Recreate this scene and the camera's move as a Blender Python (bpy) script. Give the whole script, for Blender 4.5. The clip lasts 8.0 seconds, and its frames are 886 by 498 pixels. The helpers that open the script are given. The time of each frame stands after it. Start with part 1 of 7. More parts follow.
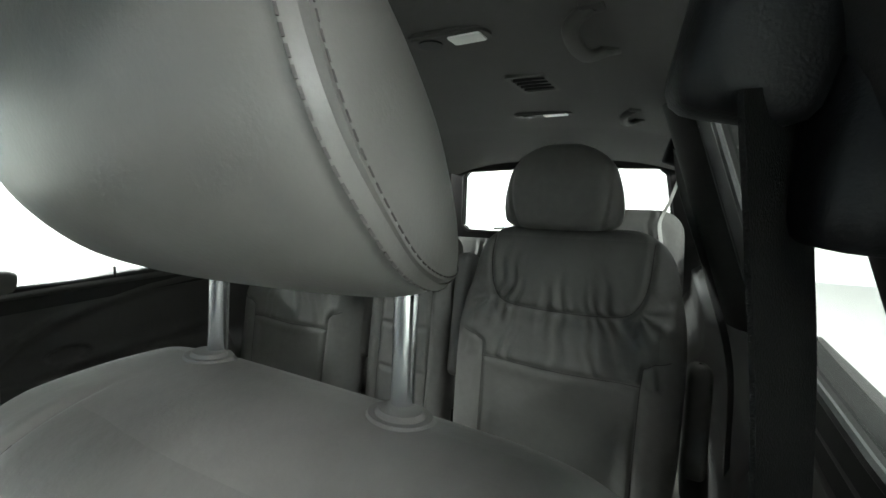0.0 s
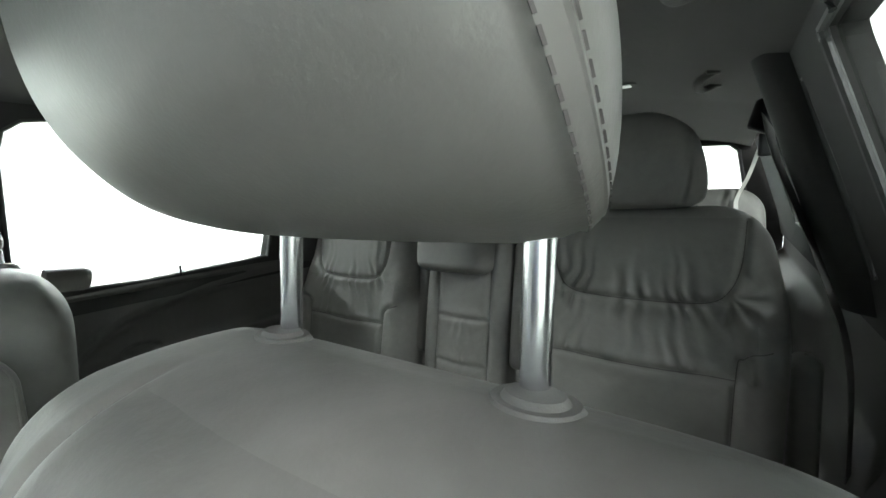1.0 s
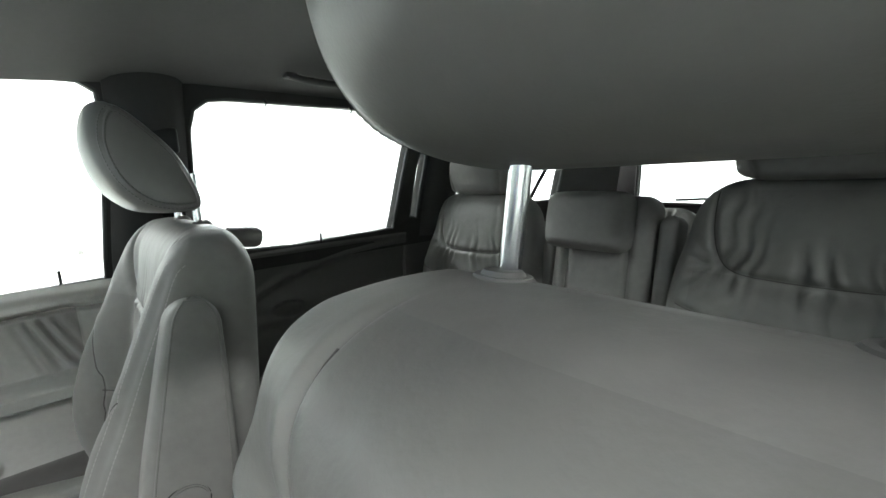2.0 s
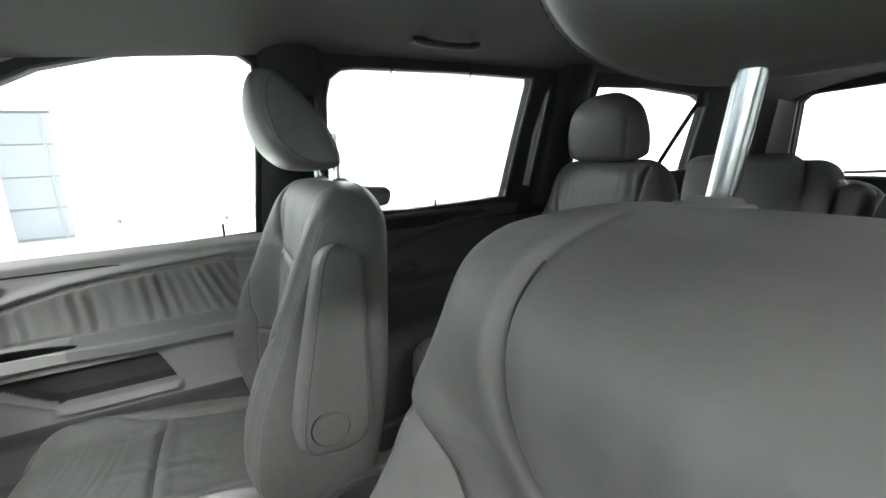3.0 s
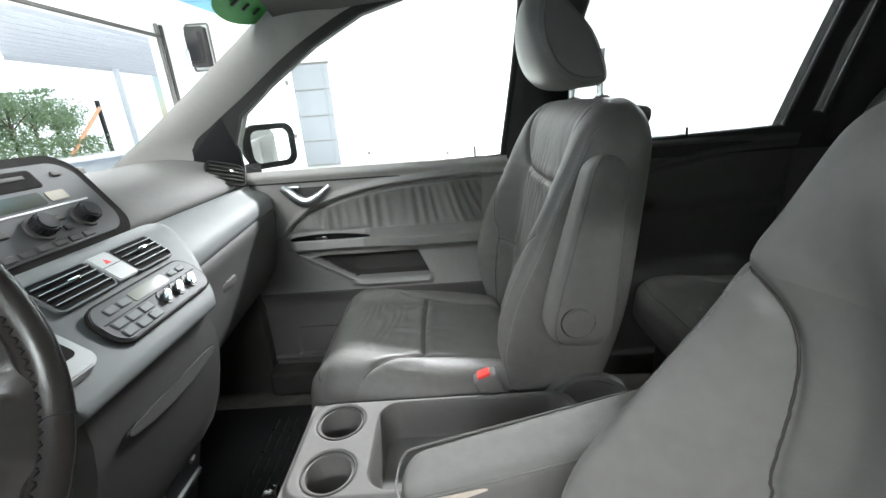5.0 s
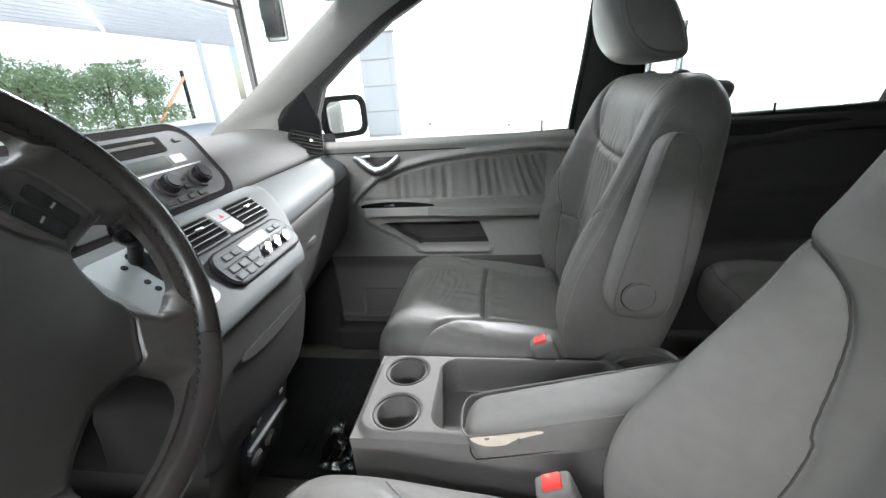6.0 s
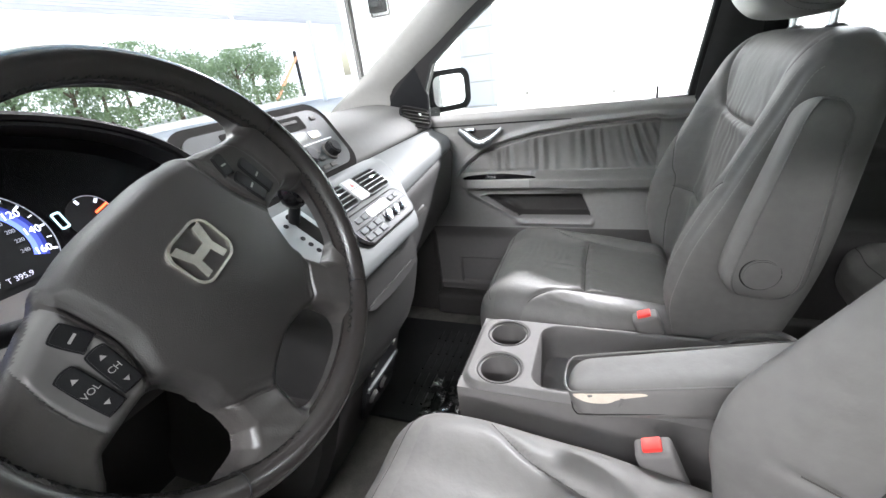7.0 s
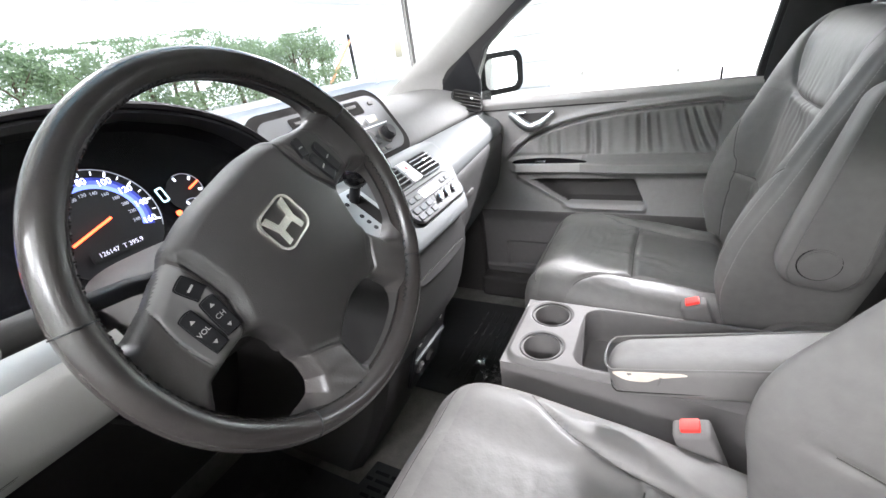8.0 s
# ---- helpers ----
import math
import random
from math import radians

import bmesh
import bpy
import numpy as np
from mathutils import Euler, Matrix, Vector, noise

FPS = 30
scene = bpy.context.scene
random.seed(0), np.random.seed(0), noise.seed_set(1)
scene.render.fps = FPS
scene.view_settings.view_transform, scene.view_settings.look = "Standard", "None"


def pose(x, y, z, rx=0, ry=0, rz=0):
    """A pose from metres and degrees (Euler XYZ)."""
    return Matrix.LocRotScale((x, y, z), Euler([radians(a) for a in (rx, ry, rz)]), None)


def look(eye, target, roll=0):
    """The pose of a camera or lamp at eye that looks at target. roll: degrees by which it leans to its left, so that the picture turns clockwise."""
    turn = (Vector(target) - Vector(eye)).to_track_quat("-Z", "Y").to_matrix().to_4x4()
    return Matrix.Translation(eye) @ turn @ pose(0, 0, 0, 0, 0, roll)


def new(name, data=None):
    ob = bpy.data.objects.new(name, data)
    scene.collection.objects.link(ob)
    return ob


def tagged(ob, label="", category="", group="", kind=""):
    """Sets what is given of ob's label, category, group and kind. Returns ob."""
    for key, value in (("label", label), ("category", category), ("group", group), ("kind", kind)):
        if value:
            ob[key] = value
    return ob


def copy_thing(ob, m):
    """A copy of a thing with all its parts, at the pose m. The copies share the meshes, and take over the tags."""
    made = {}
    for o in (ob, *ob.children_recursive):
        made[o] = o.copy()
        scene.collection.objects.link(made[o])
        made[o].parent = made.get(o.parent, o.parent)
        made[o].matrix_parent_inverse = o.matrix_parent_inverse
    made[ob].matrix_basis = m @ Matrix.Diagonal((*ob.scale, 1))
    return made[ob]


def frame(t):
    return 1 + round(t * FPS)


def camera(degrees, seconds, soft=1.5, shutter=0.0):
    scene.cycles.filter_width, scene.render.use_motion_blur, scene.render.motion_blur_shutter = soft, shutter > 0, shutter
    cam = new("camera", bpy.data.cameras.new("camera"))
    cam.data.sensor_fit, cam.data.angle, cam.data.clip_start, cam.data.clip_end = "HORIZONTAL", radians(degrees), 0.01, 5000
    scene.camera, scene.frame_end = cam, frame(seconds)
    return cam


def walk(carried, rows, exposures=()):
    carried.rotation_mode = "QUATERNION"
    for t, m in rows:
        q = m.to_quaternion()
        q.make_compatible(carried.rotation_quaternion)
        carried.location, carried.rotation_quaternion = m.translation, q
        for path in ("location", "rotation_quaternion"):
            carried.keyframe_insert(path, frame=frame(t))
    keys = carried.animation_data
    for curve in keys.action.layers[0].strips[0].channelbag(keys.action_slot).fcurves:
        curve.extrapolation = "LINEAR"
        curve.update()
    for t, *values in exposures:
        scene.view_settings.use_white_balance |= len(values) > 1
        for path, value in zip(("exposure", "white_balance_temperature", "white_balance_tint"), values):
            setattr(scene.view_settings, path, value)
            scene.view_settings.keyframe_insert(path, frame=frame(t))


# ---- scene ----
cam = camera(93.7, 8.0)
PATH = [
    (0, (0.619, -0.194, 1.497), (-0.325, 1.548, 1.226), 0.4),
    (0.5, (0.599, -0.18, 1.482), (-0.401, 1.533, 1.222), -1.8),
    (1, (0.564, -0.172, 1.466), (-0.558, 1.46, 1.188), -2.4),
    (1.5, (0.529, -0.187, 1.453), (-0.805, 1.275, 1.161), -2.9),
    (2, (0.495, -0.203, 1.44), (-0.982, 1.102, 1.102), -2.4),
    (3.5, (0.463, -0.266, 1.401), (-1.361, 0.401, 0.921), -3.1),
    (4, (0.47, -0.299, 1.39), (-1.411, 0.119, 0.855), -3.5),
    (4.5, (0.482, -0.325, 1.383), (-1.428, -0.163, 0.811), -4.1),
    (5, (0.508, -0.347, 1.383), (-1.385, -0.372, 0.739), -4.1),
    (6.5, (0.588, -0.375, 1.401), (-1.189, -0.85, 0.615), -5.3),
    (7, (0.616, -0.385, 1.407), (-1.064, -1.089, 0.583), -7.5),
    (7.5, (0.634, -0.383, 1.411), (-0.979, -1.205, 0.56), -8.4),
    (8, (0.653, -0.374, 1.417), (-0.909, -1.274, 0.552), -8.8),
]
walk(cam, [(t, look(eye, target, roll)) for t, eye, target, roll in PATH],
     [(0, 0.85, 6450, 4), (0.5, 1.10, 6440, 4), (1.0, 1.38, 6420, 4), (1.5, 1.34, 6410, 5), (2.0, 1.16, 6400, 6), (3.5, 0.68, 6330, 8), (5, 0.55, 6300, 8), (6.5, 0.77, 6290, 12), (8, 1.24, 6320, 15)])

# ---- world and light ----
world = bpy.data.worlds.new("world")
scene.world = world
world.use_nodes = True
wn = world.node_tree.nodes
sky = wn.new("ShaderNodeTexSky")
sky.sky_type = "NISHITA"
sky.sun_disc = False
sky.sun_elevation = radians(51)
sky.sun_rotation = radians(-27)
wn["Background"].inputs["Strength"].default_value = 0.13
world.node_tree.links.new(sky.outputs["Color"], wn["Background"].inputs["Color"])
sun = new("sun", bpy.data.lights.new("sun", "SUN"))
sun.data.energy, sun.data.angle = 4.0, radians(3)
sun.matrix_world = look((0, 0, 10), (3.0, -6.0, 0))

# Unseen lamps added overhead; places and powers chosen to light the cabin.
FILL_LAMPS = [(-6.5, -5.0, 560), (-5.2, 1.0, 1750), (-6.5, 6.0, 760), (3.2, -1.1, 110), (5.3, -2.3, 320), (5.3, 1.0, 320), (3.4, 6.0, 40), (-0.6, -5.6, 80), (-0.6, 5.0, 420)]
for tx, ty, power in FILL_LAMPS:
    lamp = new("fill_lamp", bpy.data.lights.new("fill_lamp", "AREA"))
    lamp.data.shape, lamp.data.size, lamp.data.size_y = "RECTANGLE", 0.5, 2.4
    lamp.data.energy, lamp.data.color = power, (0.985, 0.985, 1.0)
    lamp.matrix_world = pose(tx, ty, 4.28)

# ---- materials ----
def material(name, color, rough=0.5, metal=0.0, vary=0.12, scale=6.0, grain=0.0, grain_scale=400.0,
             rough_vary=0.0, coat=0.0, spec=0.5, relief=0.0, relief_scale=30.0):
    """A surface: colour varied at a broad and a fine scale, broad roughness wear, relief and fine grain as bump."""
    m = bpy.data.materials.new(name)
    m.use_nodes = True
    t = m.node_tree
    n, l = t.nodes, t.links
    b = n["Principled BSDF"]
    b.inputs["Metallic"].default_value = metal
    b.inputs["Coat Weight"].default_value = coat
    b.inputs["Specular IOR Level"].default_value = spec
    co = n.new("ShaderNodeTexCoord").outputs["Object"]

    def noise_node(s, detail=4.0):
        k = n.new("ShaderNodeTexNoise")
        k.inputs["Scale"].default_value = s
        k.inputs["Detail"].default_value = detail
        l.new(co, k.inputs["Vector"])
        return k.outputs["Fac"]

    broad, fine = noise_node(scale), noise_node(scale * 12)
    add = n.new("ShaderNodeMath")
    add.operation = "ADD"
    l.new(broad, add.inputs[0])
    l.new(fine, add.inputs[1])
    ramp = n.new("ShaderNodeMapRange")
    ramp.inputs["From Min"].default_value, ramp.inputs["From Max"].default_value = 0.6, 1.4
    ramp.inputs["To Min"].default_value, ramp.inputs["To Max"].default_value = 1 - vary, 1 + vary
    l.new(add.outputs[0], ramp.inputs["Value"])
    mul = n.new("ShaderNodeVectorMath")
    mul.operation = "SCALE"
    mul.inputs[0].default_value = color[:3]
    l.new(ramp.outputs[0], mul.inputs["Scale"])
    l.new(mul.outputs[0], b.inputs["Base Color"])
    rr = n.new("ShaderNodeMapRange")
    rr.inputs["From Min"].default_value, rr.inputs["From Max"].default_value = 0.3, 0.7
    rr.inputs["To Min"].default_value, rr.inputs["To Max"].default_value = max(0.02, rough - rough_vary), min(1, rough + rough_vary)
    l.new(broad, rr.inputs["Value"])
    l.new(rr.outputs[0], b.inputs["Roughness"])
    last = None
    for strength, dist, src in ((relief, 0.004, noise_node(relief_scale, 3.0) if relief else None), (grain, 0.0006, noise_node(grain_scale, 2.0) if grain else None)):
        if src is None:
            continue
        bump = n.new("ShaderNodeBump")
        bump.inputs["Strength"].default_value = strength
        bump.inputs["Distance"].default_value = dist
        l.new(src, bump.inputs["Height"])
        if last:
            l.new(last, bump.inputs["Normal"])
        last = bump.outputs[0]
    if last:
        l.new(last, b.inputs["Normal"])
    return m


def glass(name, tint=(0.92, 0.95, 0.93), gloss=0.025):
    m = bpy.data.materials.new(name)
    m.use_nodes = True
    n, l = m.node_tree.nodes, m.node_tree.links
    n.remove(n["Principled BSDF"])
    tr, gl, mix = n.new("ShaderNodeBsdfTransparent"), n.new("ShaderNodeBsdfGlossy"), n.new("ShaderNodeMixShader")
    tr.inputs["Color"].default_value = (*tint, 1)
    gl.inputs["Roughness"].default_value = 0.02
    mix.inputs[0].default_value = gloss
    l.new(tr.outputs[0], mix.inputs[1])
    l.new(gl.outputs[0], mix.inputs[2])
    l.new(mix.outputs[0], n["Material Output"].inputs["Surface"])
    return m


def glow(name, color, strength):
    m = bpy.data.materials.new(name)
    m.use_nodes = True
    b = m.node_tree.nodes["Principled BSDF"]
    b.inputs["Base Color"].default_value = (*[c * 0.5 for c in color], 1)
    b.inputs["Emission Color"].default_value = (*color, 1)
    b.inputs["Emission Strength"].default_value = strength
    return m


HEAD_LEATHER = material("headrest_leather", (0.142, 0.137, 0.129), 0.42, vary=0.07, scale=5, grain=0.18, grain_scale=520, rough_vary=0.0, relief=0.08, relief_scale=38, spec=0.42)
LEATHER = material("grey_leather", (0.142, 0.137, 0.129), 0.54, vary=0.10, scale=5, grain=0.20, grain_scale=420, rough_vary=0.0, relief=0.34, relief_scale=27, spec=0.27)
LEATHER_DARK = material("grey_leather_insert", (0.124, 0.120, 0.113), 0.50, vary=0.07, scale=5, grain=0.22, grain_scale=420, rough_vary=0.0, relief=0.42, relief_scale=30, spec=0.27)
THREAD = material("grey_thread", (0.22, 0.21, 0.20), 0.8, grain=0.5)
THREAD_DARK = material("dark_thread", (0.075, 0.07, 0.067), 0.8, grain=0.5)
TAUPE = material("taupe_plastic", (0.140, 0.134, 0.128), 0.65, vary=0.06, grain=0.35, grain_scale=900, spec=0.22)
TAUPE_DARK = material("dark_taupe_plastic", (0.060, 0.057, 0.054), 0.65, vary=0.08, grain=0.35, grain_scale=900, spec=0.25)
# Shade on the storage lid and glove box is put into this colour.
LID = material("shaded_grey_lid", (0.050, 0.049, 0.047), 0.62, vary=0.06, grain=0.35, grain_scale=900, spec=0.2)
SEAM_LEATHER = material("sewn_seam", (0.060, 0.057, 0.053), 0.85, vary=0.1, spec=0.1)
SEAM = material("dark_gap", (0.022, 0.021, 0.020), 0.95, vary=0.1, spec=0.04)
HOOD = material("dark_hood", (0.026, 0.025, 0.025), 0.75, vary=0.08, grain=0.5, grain_scale=700, spec=0.12)
DASH = material("dash_pad", (0.135, 0.132, 0.127), 0.78, vary=0.06, grain=0.5, grain_scale=700, spec=0.3)
SILVER = material("silver_trim", (0.108, 0.114, 0.113), 0.62, metal=0.12, vary=0.04, scale=3, grain=0.15, grain_scale=1500, spec=0.22)
PALE_SILVER = material("pale_silver", (0.36, 0.366, 0.36), 0.35, metal=0.3, vary=0.03, grain=0.1, grain_scale=1500)
FACE = material("grey_control_face", (0.055, 0.057, 0.057), 0.55, metal=0.05, vary=0.03, grain=0.15, grain_scale=1200, spec=0.2)
BLACK = material("black_plastic", (0.012, 0.012, 0.013), 0.5, spec=0.25, vary=0.15, grain=0.3, grain_scale=900)
MATT_BLACK = material("matt_black_shell", (0.005, 0.005, 0.005), 0.8, vary=0.1, spec=0.05)
BLACK_GLOSS = material("gloss_black", (0.008, 0.008, 0.009), 0.08, vary=0.05)
RUBBER = material("black_rubber", (0.03, 0.03, 0.03), 0.5, vary=0.15, grain=0.4)
WHEEL_LEATHER = material("worn_dark_leather", (0.036, 0.032, 0.030), 0.25, vary=0.05, scale=12, grain=0.25, grain_scale=500, relief=0.03, relief_scale=60)
SPOKE_LEATHER = material("worn_spoke_leather", (0.058, 0.053, 0.050), 0.33, vary=0.08, scale=12, grain=0.3, grain_scale=500, relief=0.03, relief_scale=70)
WHEEL_PAD = material("dark_grey_pad", (0.045, 0.042, 0.040), 0.45, vary=0.08, grain=0.5, grain_scale=1100, rough_vary=0.05)
CHROME = material("chrome", (0.82, 0.83, 0.84), 0.06, metal=1.0, vary=0.03, rough_vary=0.02)
STEEL = material("polished_steel", (0.82, 0.84, 0.86), 0.24, metal=1.0, vary=0.05, rough_vary=0.04)
SATIN = material("satin_chrome", (0.42, 0.43, 0.44), 0.30, metal=1.0, vary=0.04)
BADGE = material("satin_badge", (0.90, 0.87, 0.78), 0.27, metal=0.85, vary=0.05)
SWITCH_PLATE = material("grey_switch_plate", (0.15, 0.145, 0.14), 0.33, metal=0.15, vary=0.05)
HEADLINER = material("headliner_cloth", (0.064, 0.061, 0.058), 0.95, vary=0.06, grain=0.8, grain_scale=600)
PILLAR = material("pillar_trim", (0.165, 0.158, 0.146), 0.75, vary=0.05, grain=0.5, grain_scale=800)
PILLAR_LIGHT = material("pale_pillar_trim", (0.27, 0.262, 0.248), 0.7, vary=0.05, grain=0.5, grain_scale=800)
# On pillars and window surrounds this near-black holds their shade in the colour.
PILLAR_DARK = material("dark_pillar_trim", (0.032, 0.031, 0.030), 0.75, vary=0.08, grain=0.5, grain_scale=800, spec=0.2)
# Lighter copies of the taupe and leather: light on the doors put into colour.
DOOR_TAUPE = material("lit_taupe_plastic", (0.34, 0.33, 0.313), 0.5, vary=0.06, grain=0.35, grain_scale=900)
DOOR_LEATHER = material("lit_door_leather", (0.235, 0.229, 0.219), 0.45, vary=0.08, grain=0.3, grain_scale=420, rough_vary=0.0, spec=0.4)
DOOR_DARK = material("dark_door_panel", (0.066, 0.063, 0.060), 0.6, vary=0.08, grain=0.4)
CARPET = material("grey_carpet", (0.19, 0.178, 0.16), 1.0, vary=0.3, scale=30, grain=1.0, grain_scale=1500, relief=0.6, relief_scale=350)
MAT = material("black_mat", (0.034, 0.034, 0.034), 0.36, vary=0.2, grain=0.5)
RED = material("red_plastic", (0.75, 0.05, 0.04), 0.35, vary=0.05)
FOAM = material("torn_backing", (0.55, 0.48, 0.40), 0.9, vary=0.15, scale=60, grain=0.6)
# Webbing in two tones; shade and light are put into the colours.
BELT = material("shaded_webbing", (0.0095, 0.0094, 0.0092), 0.85, spec=0.12, vary=0.1, grain=0.8, grain_scale=1200)
BELT_LIT = material("grey_webbing_lit", (0.085, 0.083, 0.080), 0.85, spec=0.12, vary=0.1, grain=0.8, grain_scale=1200)
GLASS = glass("window_glass")
TINTED = glass("tinted_glass", (0.68, 0.70, 0.69), 0.025)
SHIELD = glass("windscreen_glass", (0.93, 0.96, 0.95), 0.03)
MIRROR = material("mirror_glass", (0.9, 0.92, 0.93), 0.01, metal=1.0, vary=0.0, rough_vary=0.0)
WALL_PAINT = material("white_wall_paint", (0.86, 0.87, 0.87), 0.7, vary=0.03, scale=0.8, grain=0.4, grain_scale=60)
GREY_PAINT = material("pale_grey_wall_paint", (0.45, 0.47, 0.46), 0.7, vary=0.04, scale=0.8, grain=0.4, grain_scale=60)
DOOR_PAINT = material("pale_door_paint", (0.20, 0.21, 0.235), 0.6, vary=0.04, scale=1.5)
CONCRETE = material("sealed_concrete", (0.42, 0.42, 0.40), 0.5, vary=0.15, scale=1.2, grain=0.4, grain_scale=80)
FORECOURT = material("pale_concrete", (0.55, 0.55, 0.53), 0.9, vary=0.2, scale=2, grain=0.8, grain_scale=60)

# ---- building tools ----
def part(name, bm, mat, parent=None, label="", smooth=True):
    """Links a bmesh (or a mesh) as one object, under a thing if one is given."""
    if isinstance(bm, bmesh.types.BMesh):
        me = bpy.data.meshes.new(name)
        bmesh.ops.recalc_face_normals(bm, faces=bm.faces)
        bm.to_mesh(me)
        bm.free()
    else:
        me = bm
    me.materials.append(mat)
    if smooth:
        me.polygons.foreach_set("use_smooth", [True] * len(me.polygons))
        me.set_sharp_from_angle(angle=radians(38))
    ob = new(name, me)
    if parent is not None:
        ob.parent = parent
        ob.matrix_parent_inverse = parent.matrix_world.inverted()
    if label:
        ob["label"] = label
    return ob


def thing(name, m, label, category, group="", kind=""):
    e = new(name)
    e.empty_display_size = 0.05
    e.matrix_world = m
    return tagged(e, label, category, group, kind)


def box(size, centre=(0, 0, 0), bevel=0.0, seg=2, m=None):
    bm = bmesh.new()
    bmesh.ops.create_cube(bm, size=1, matrix=Matrix.Translation(centre) @ Matrix.Diagonal((*size, 1)))
    if bevel:
        bmesh.ops.bevel(bm, geom=bm.edges[:], offset=bevel, segments=seg, affect="EDGES", profile=0.6)
    if m is not None:
        bm.transform(m)
    return bm


def cyl(r, h, m=None, seg=32, r2=None, bevel=0.0):
    bm = bmesh.new()
    bmesh.ops.create_cone(bm, cap_ends=True, segments=seg, radius1=r, radius2=r if r2 is None else r2, depth=h)
    if bevel:
        rim = [e for e in bm.edges if abs(e.verts[0].co.z - e.verts[1].co.z) < 1e-6 and abs(e.verts[0].co.z) > h * 0.49]
        bmesh.ops.bevel(bm, geom=rim, offset=bevel, segments=2, affect="EDGES")
    if m is not None:
        bm.transform(m)
    return bm


def smooth_line(points, n=24):
    """Catmull-Rom through the points."""
    p = [Vector(q) for q in points]
    p = [2 * p[0] - p[1]] + p + [2 * p[-1] - p[-2]]
    out = []
    for i in range(1, len(p) - 2):
        for k in range(n):
            t = k / n
            a, b, c, d = p[i - 1], p[i], p[i + 1], p[i + 2]
            out.append(0.5 * ((2 * b) + (c - a) * t + (2 * a - 5 * b + 4 * c - d) * t * t + (3 * b - a - 3 * c + d) * t ** 3))
    return out + [p[-2]]


def sweep(points, radius, seg=10, closed=False, flat=1.0, up=(0, 0, 1), taper=None):
    """A tube along the points; flat squeezes it along the up direction."""
    bm = bmesh.new()
    n = len(points)
    rings = []
    for i, q in enumerate(points):
        q = Vector(q)
        a = Vector(points[(i - 1) % n] if closed or i else points[0])
        b = Vector(points[(i + 1) % n] if closed or i < n - 1 else points[-1])
        d = (b - a).normalized()
        s = d.cross(Vector(up))
        s = s.normalized() if s.length > 1e-5 else d.orthogonal().normalized()
        v = s.cross(d)
        r = radius if taper is None else radius * taper(i / (n - 1))
        rings.append([bm.verts.new(q + (s * math.cos(k) + v * math.sin(k) * flat) * r) for k in (2 * math.pi * j / seg for j in range(seg))])
    for i in range(n if closed else n - 1):
        a, b = rings[i], rings[(i + 1) % n]
        for j in range(seg):
            bm.faces.new((a[j], a[(j + 1) % seg], b[(j + 1) % seg], b[j]))
    if not closed:
        bm.faces.new(rings[0][::-1])
        bm.faces.new(rings[-1])
    return bm


def prism(outline, depth, m=None, bevel=0.0, seg=2):
    """An outline of (x, y) drawn out along z from 0 to depth."""
    bm = bmesh.new()
    f = bm.faces.new([bm.verts.new((x, y, 0)) for x, y in outline])
    r = bmesh.ops.extrude_face_region(bm, geom=[f])
    bmesh.ops.translate(bm, verts=[v for v in r["geom"] if isinstance(v, bmesh.types.BMVert)], vec=(0, 0, depth))
    if bevel:
        flat = [e for e in bm.edges if abs(e.verts[0].co.z - e.verts[1].co.z) < 1e-7]
        bmesh.ops.bevel(bm, geom=flat, offset=bevel, segments=seg, affect="EDGES")
    if m is not None:
        bm.transform(m)
    return bm


def rounded(w, h, r, n=6, cx=0.0, cy=0.0):
    out = []
    for sx, sy, a0 in ((1, 1, 0), (-1, 1, 90), (-1, -1, 180), (1, -1, 270)):
        for k in range(n + 1):
            a = radians(a0 + 90 * k / n)
            out.append((cx + sx * (w / 2 - r) + r * math.cos(a), cy + sy * (h / 2 - r) + r * math.sin(a)))
    return out


def ring_panel(outer, inner, depth, m=None):
    """A flat frame between two outlines with the same number of points."""
    bm = bmesh.new()
    k = len(outer)
    layers = [[bm.verts.new((x, y, z)) for x, y in line] for z in (0, depth) for line in (outer, inner)]
    o0, i0, o1, i1 = layers
    for j in range(k):
        q = (j + 1) % k
        bm.faces.new((o0[j], i0[j], i0[q], o0[q]))
        bm.faces.new((o1[j], o1[q], i1[q], i1[j]))
        bm.faces.new((o0[j], o0[q], o1[q], o1[j]))
        bm.faces.new((i0[j], i1[j], i1[q], i0[q]))
    if m is not None:
        bm.transform(m)
    return bm


def curve_at(keys, x):
    """Smooth values through (place, value) keys."""
    ks, vs = np.array([k for k, _ in keys], float), np.array([v for _, v in keys], float)
    x = np.clip(np.asarray(x, float), ks[0], ks[-1])
    i = np.clip(np.searchsorted(ks, x, side="right") - 1, 0, len(ks) - 2)
    t = (x - ks[i]) / (ks[i + 1] - ks[i])
    slope = np.gradient(vs, ks)
    h = ks[i + 1] - ks[i]
    return ((2 * t ** 3 - 3 * t ** 2 + 1) * vs[i] + (t ** 3 - 2 * t ** 2 + t) * h * slope[i]
            + (-2 * t ** 3 + 3 * t ** 2) * vs[i + 1] + (t ** 3 - t ** 2) * h * slope[i + 1])


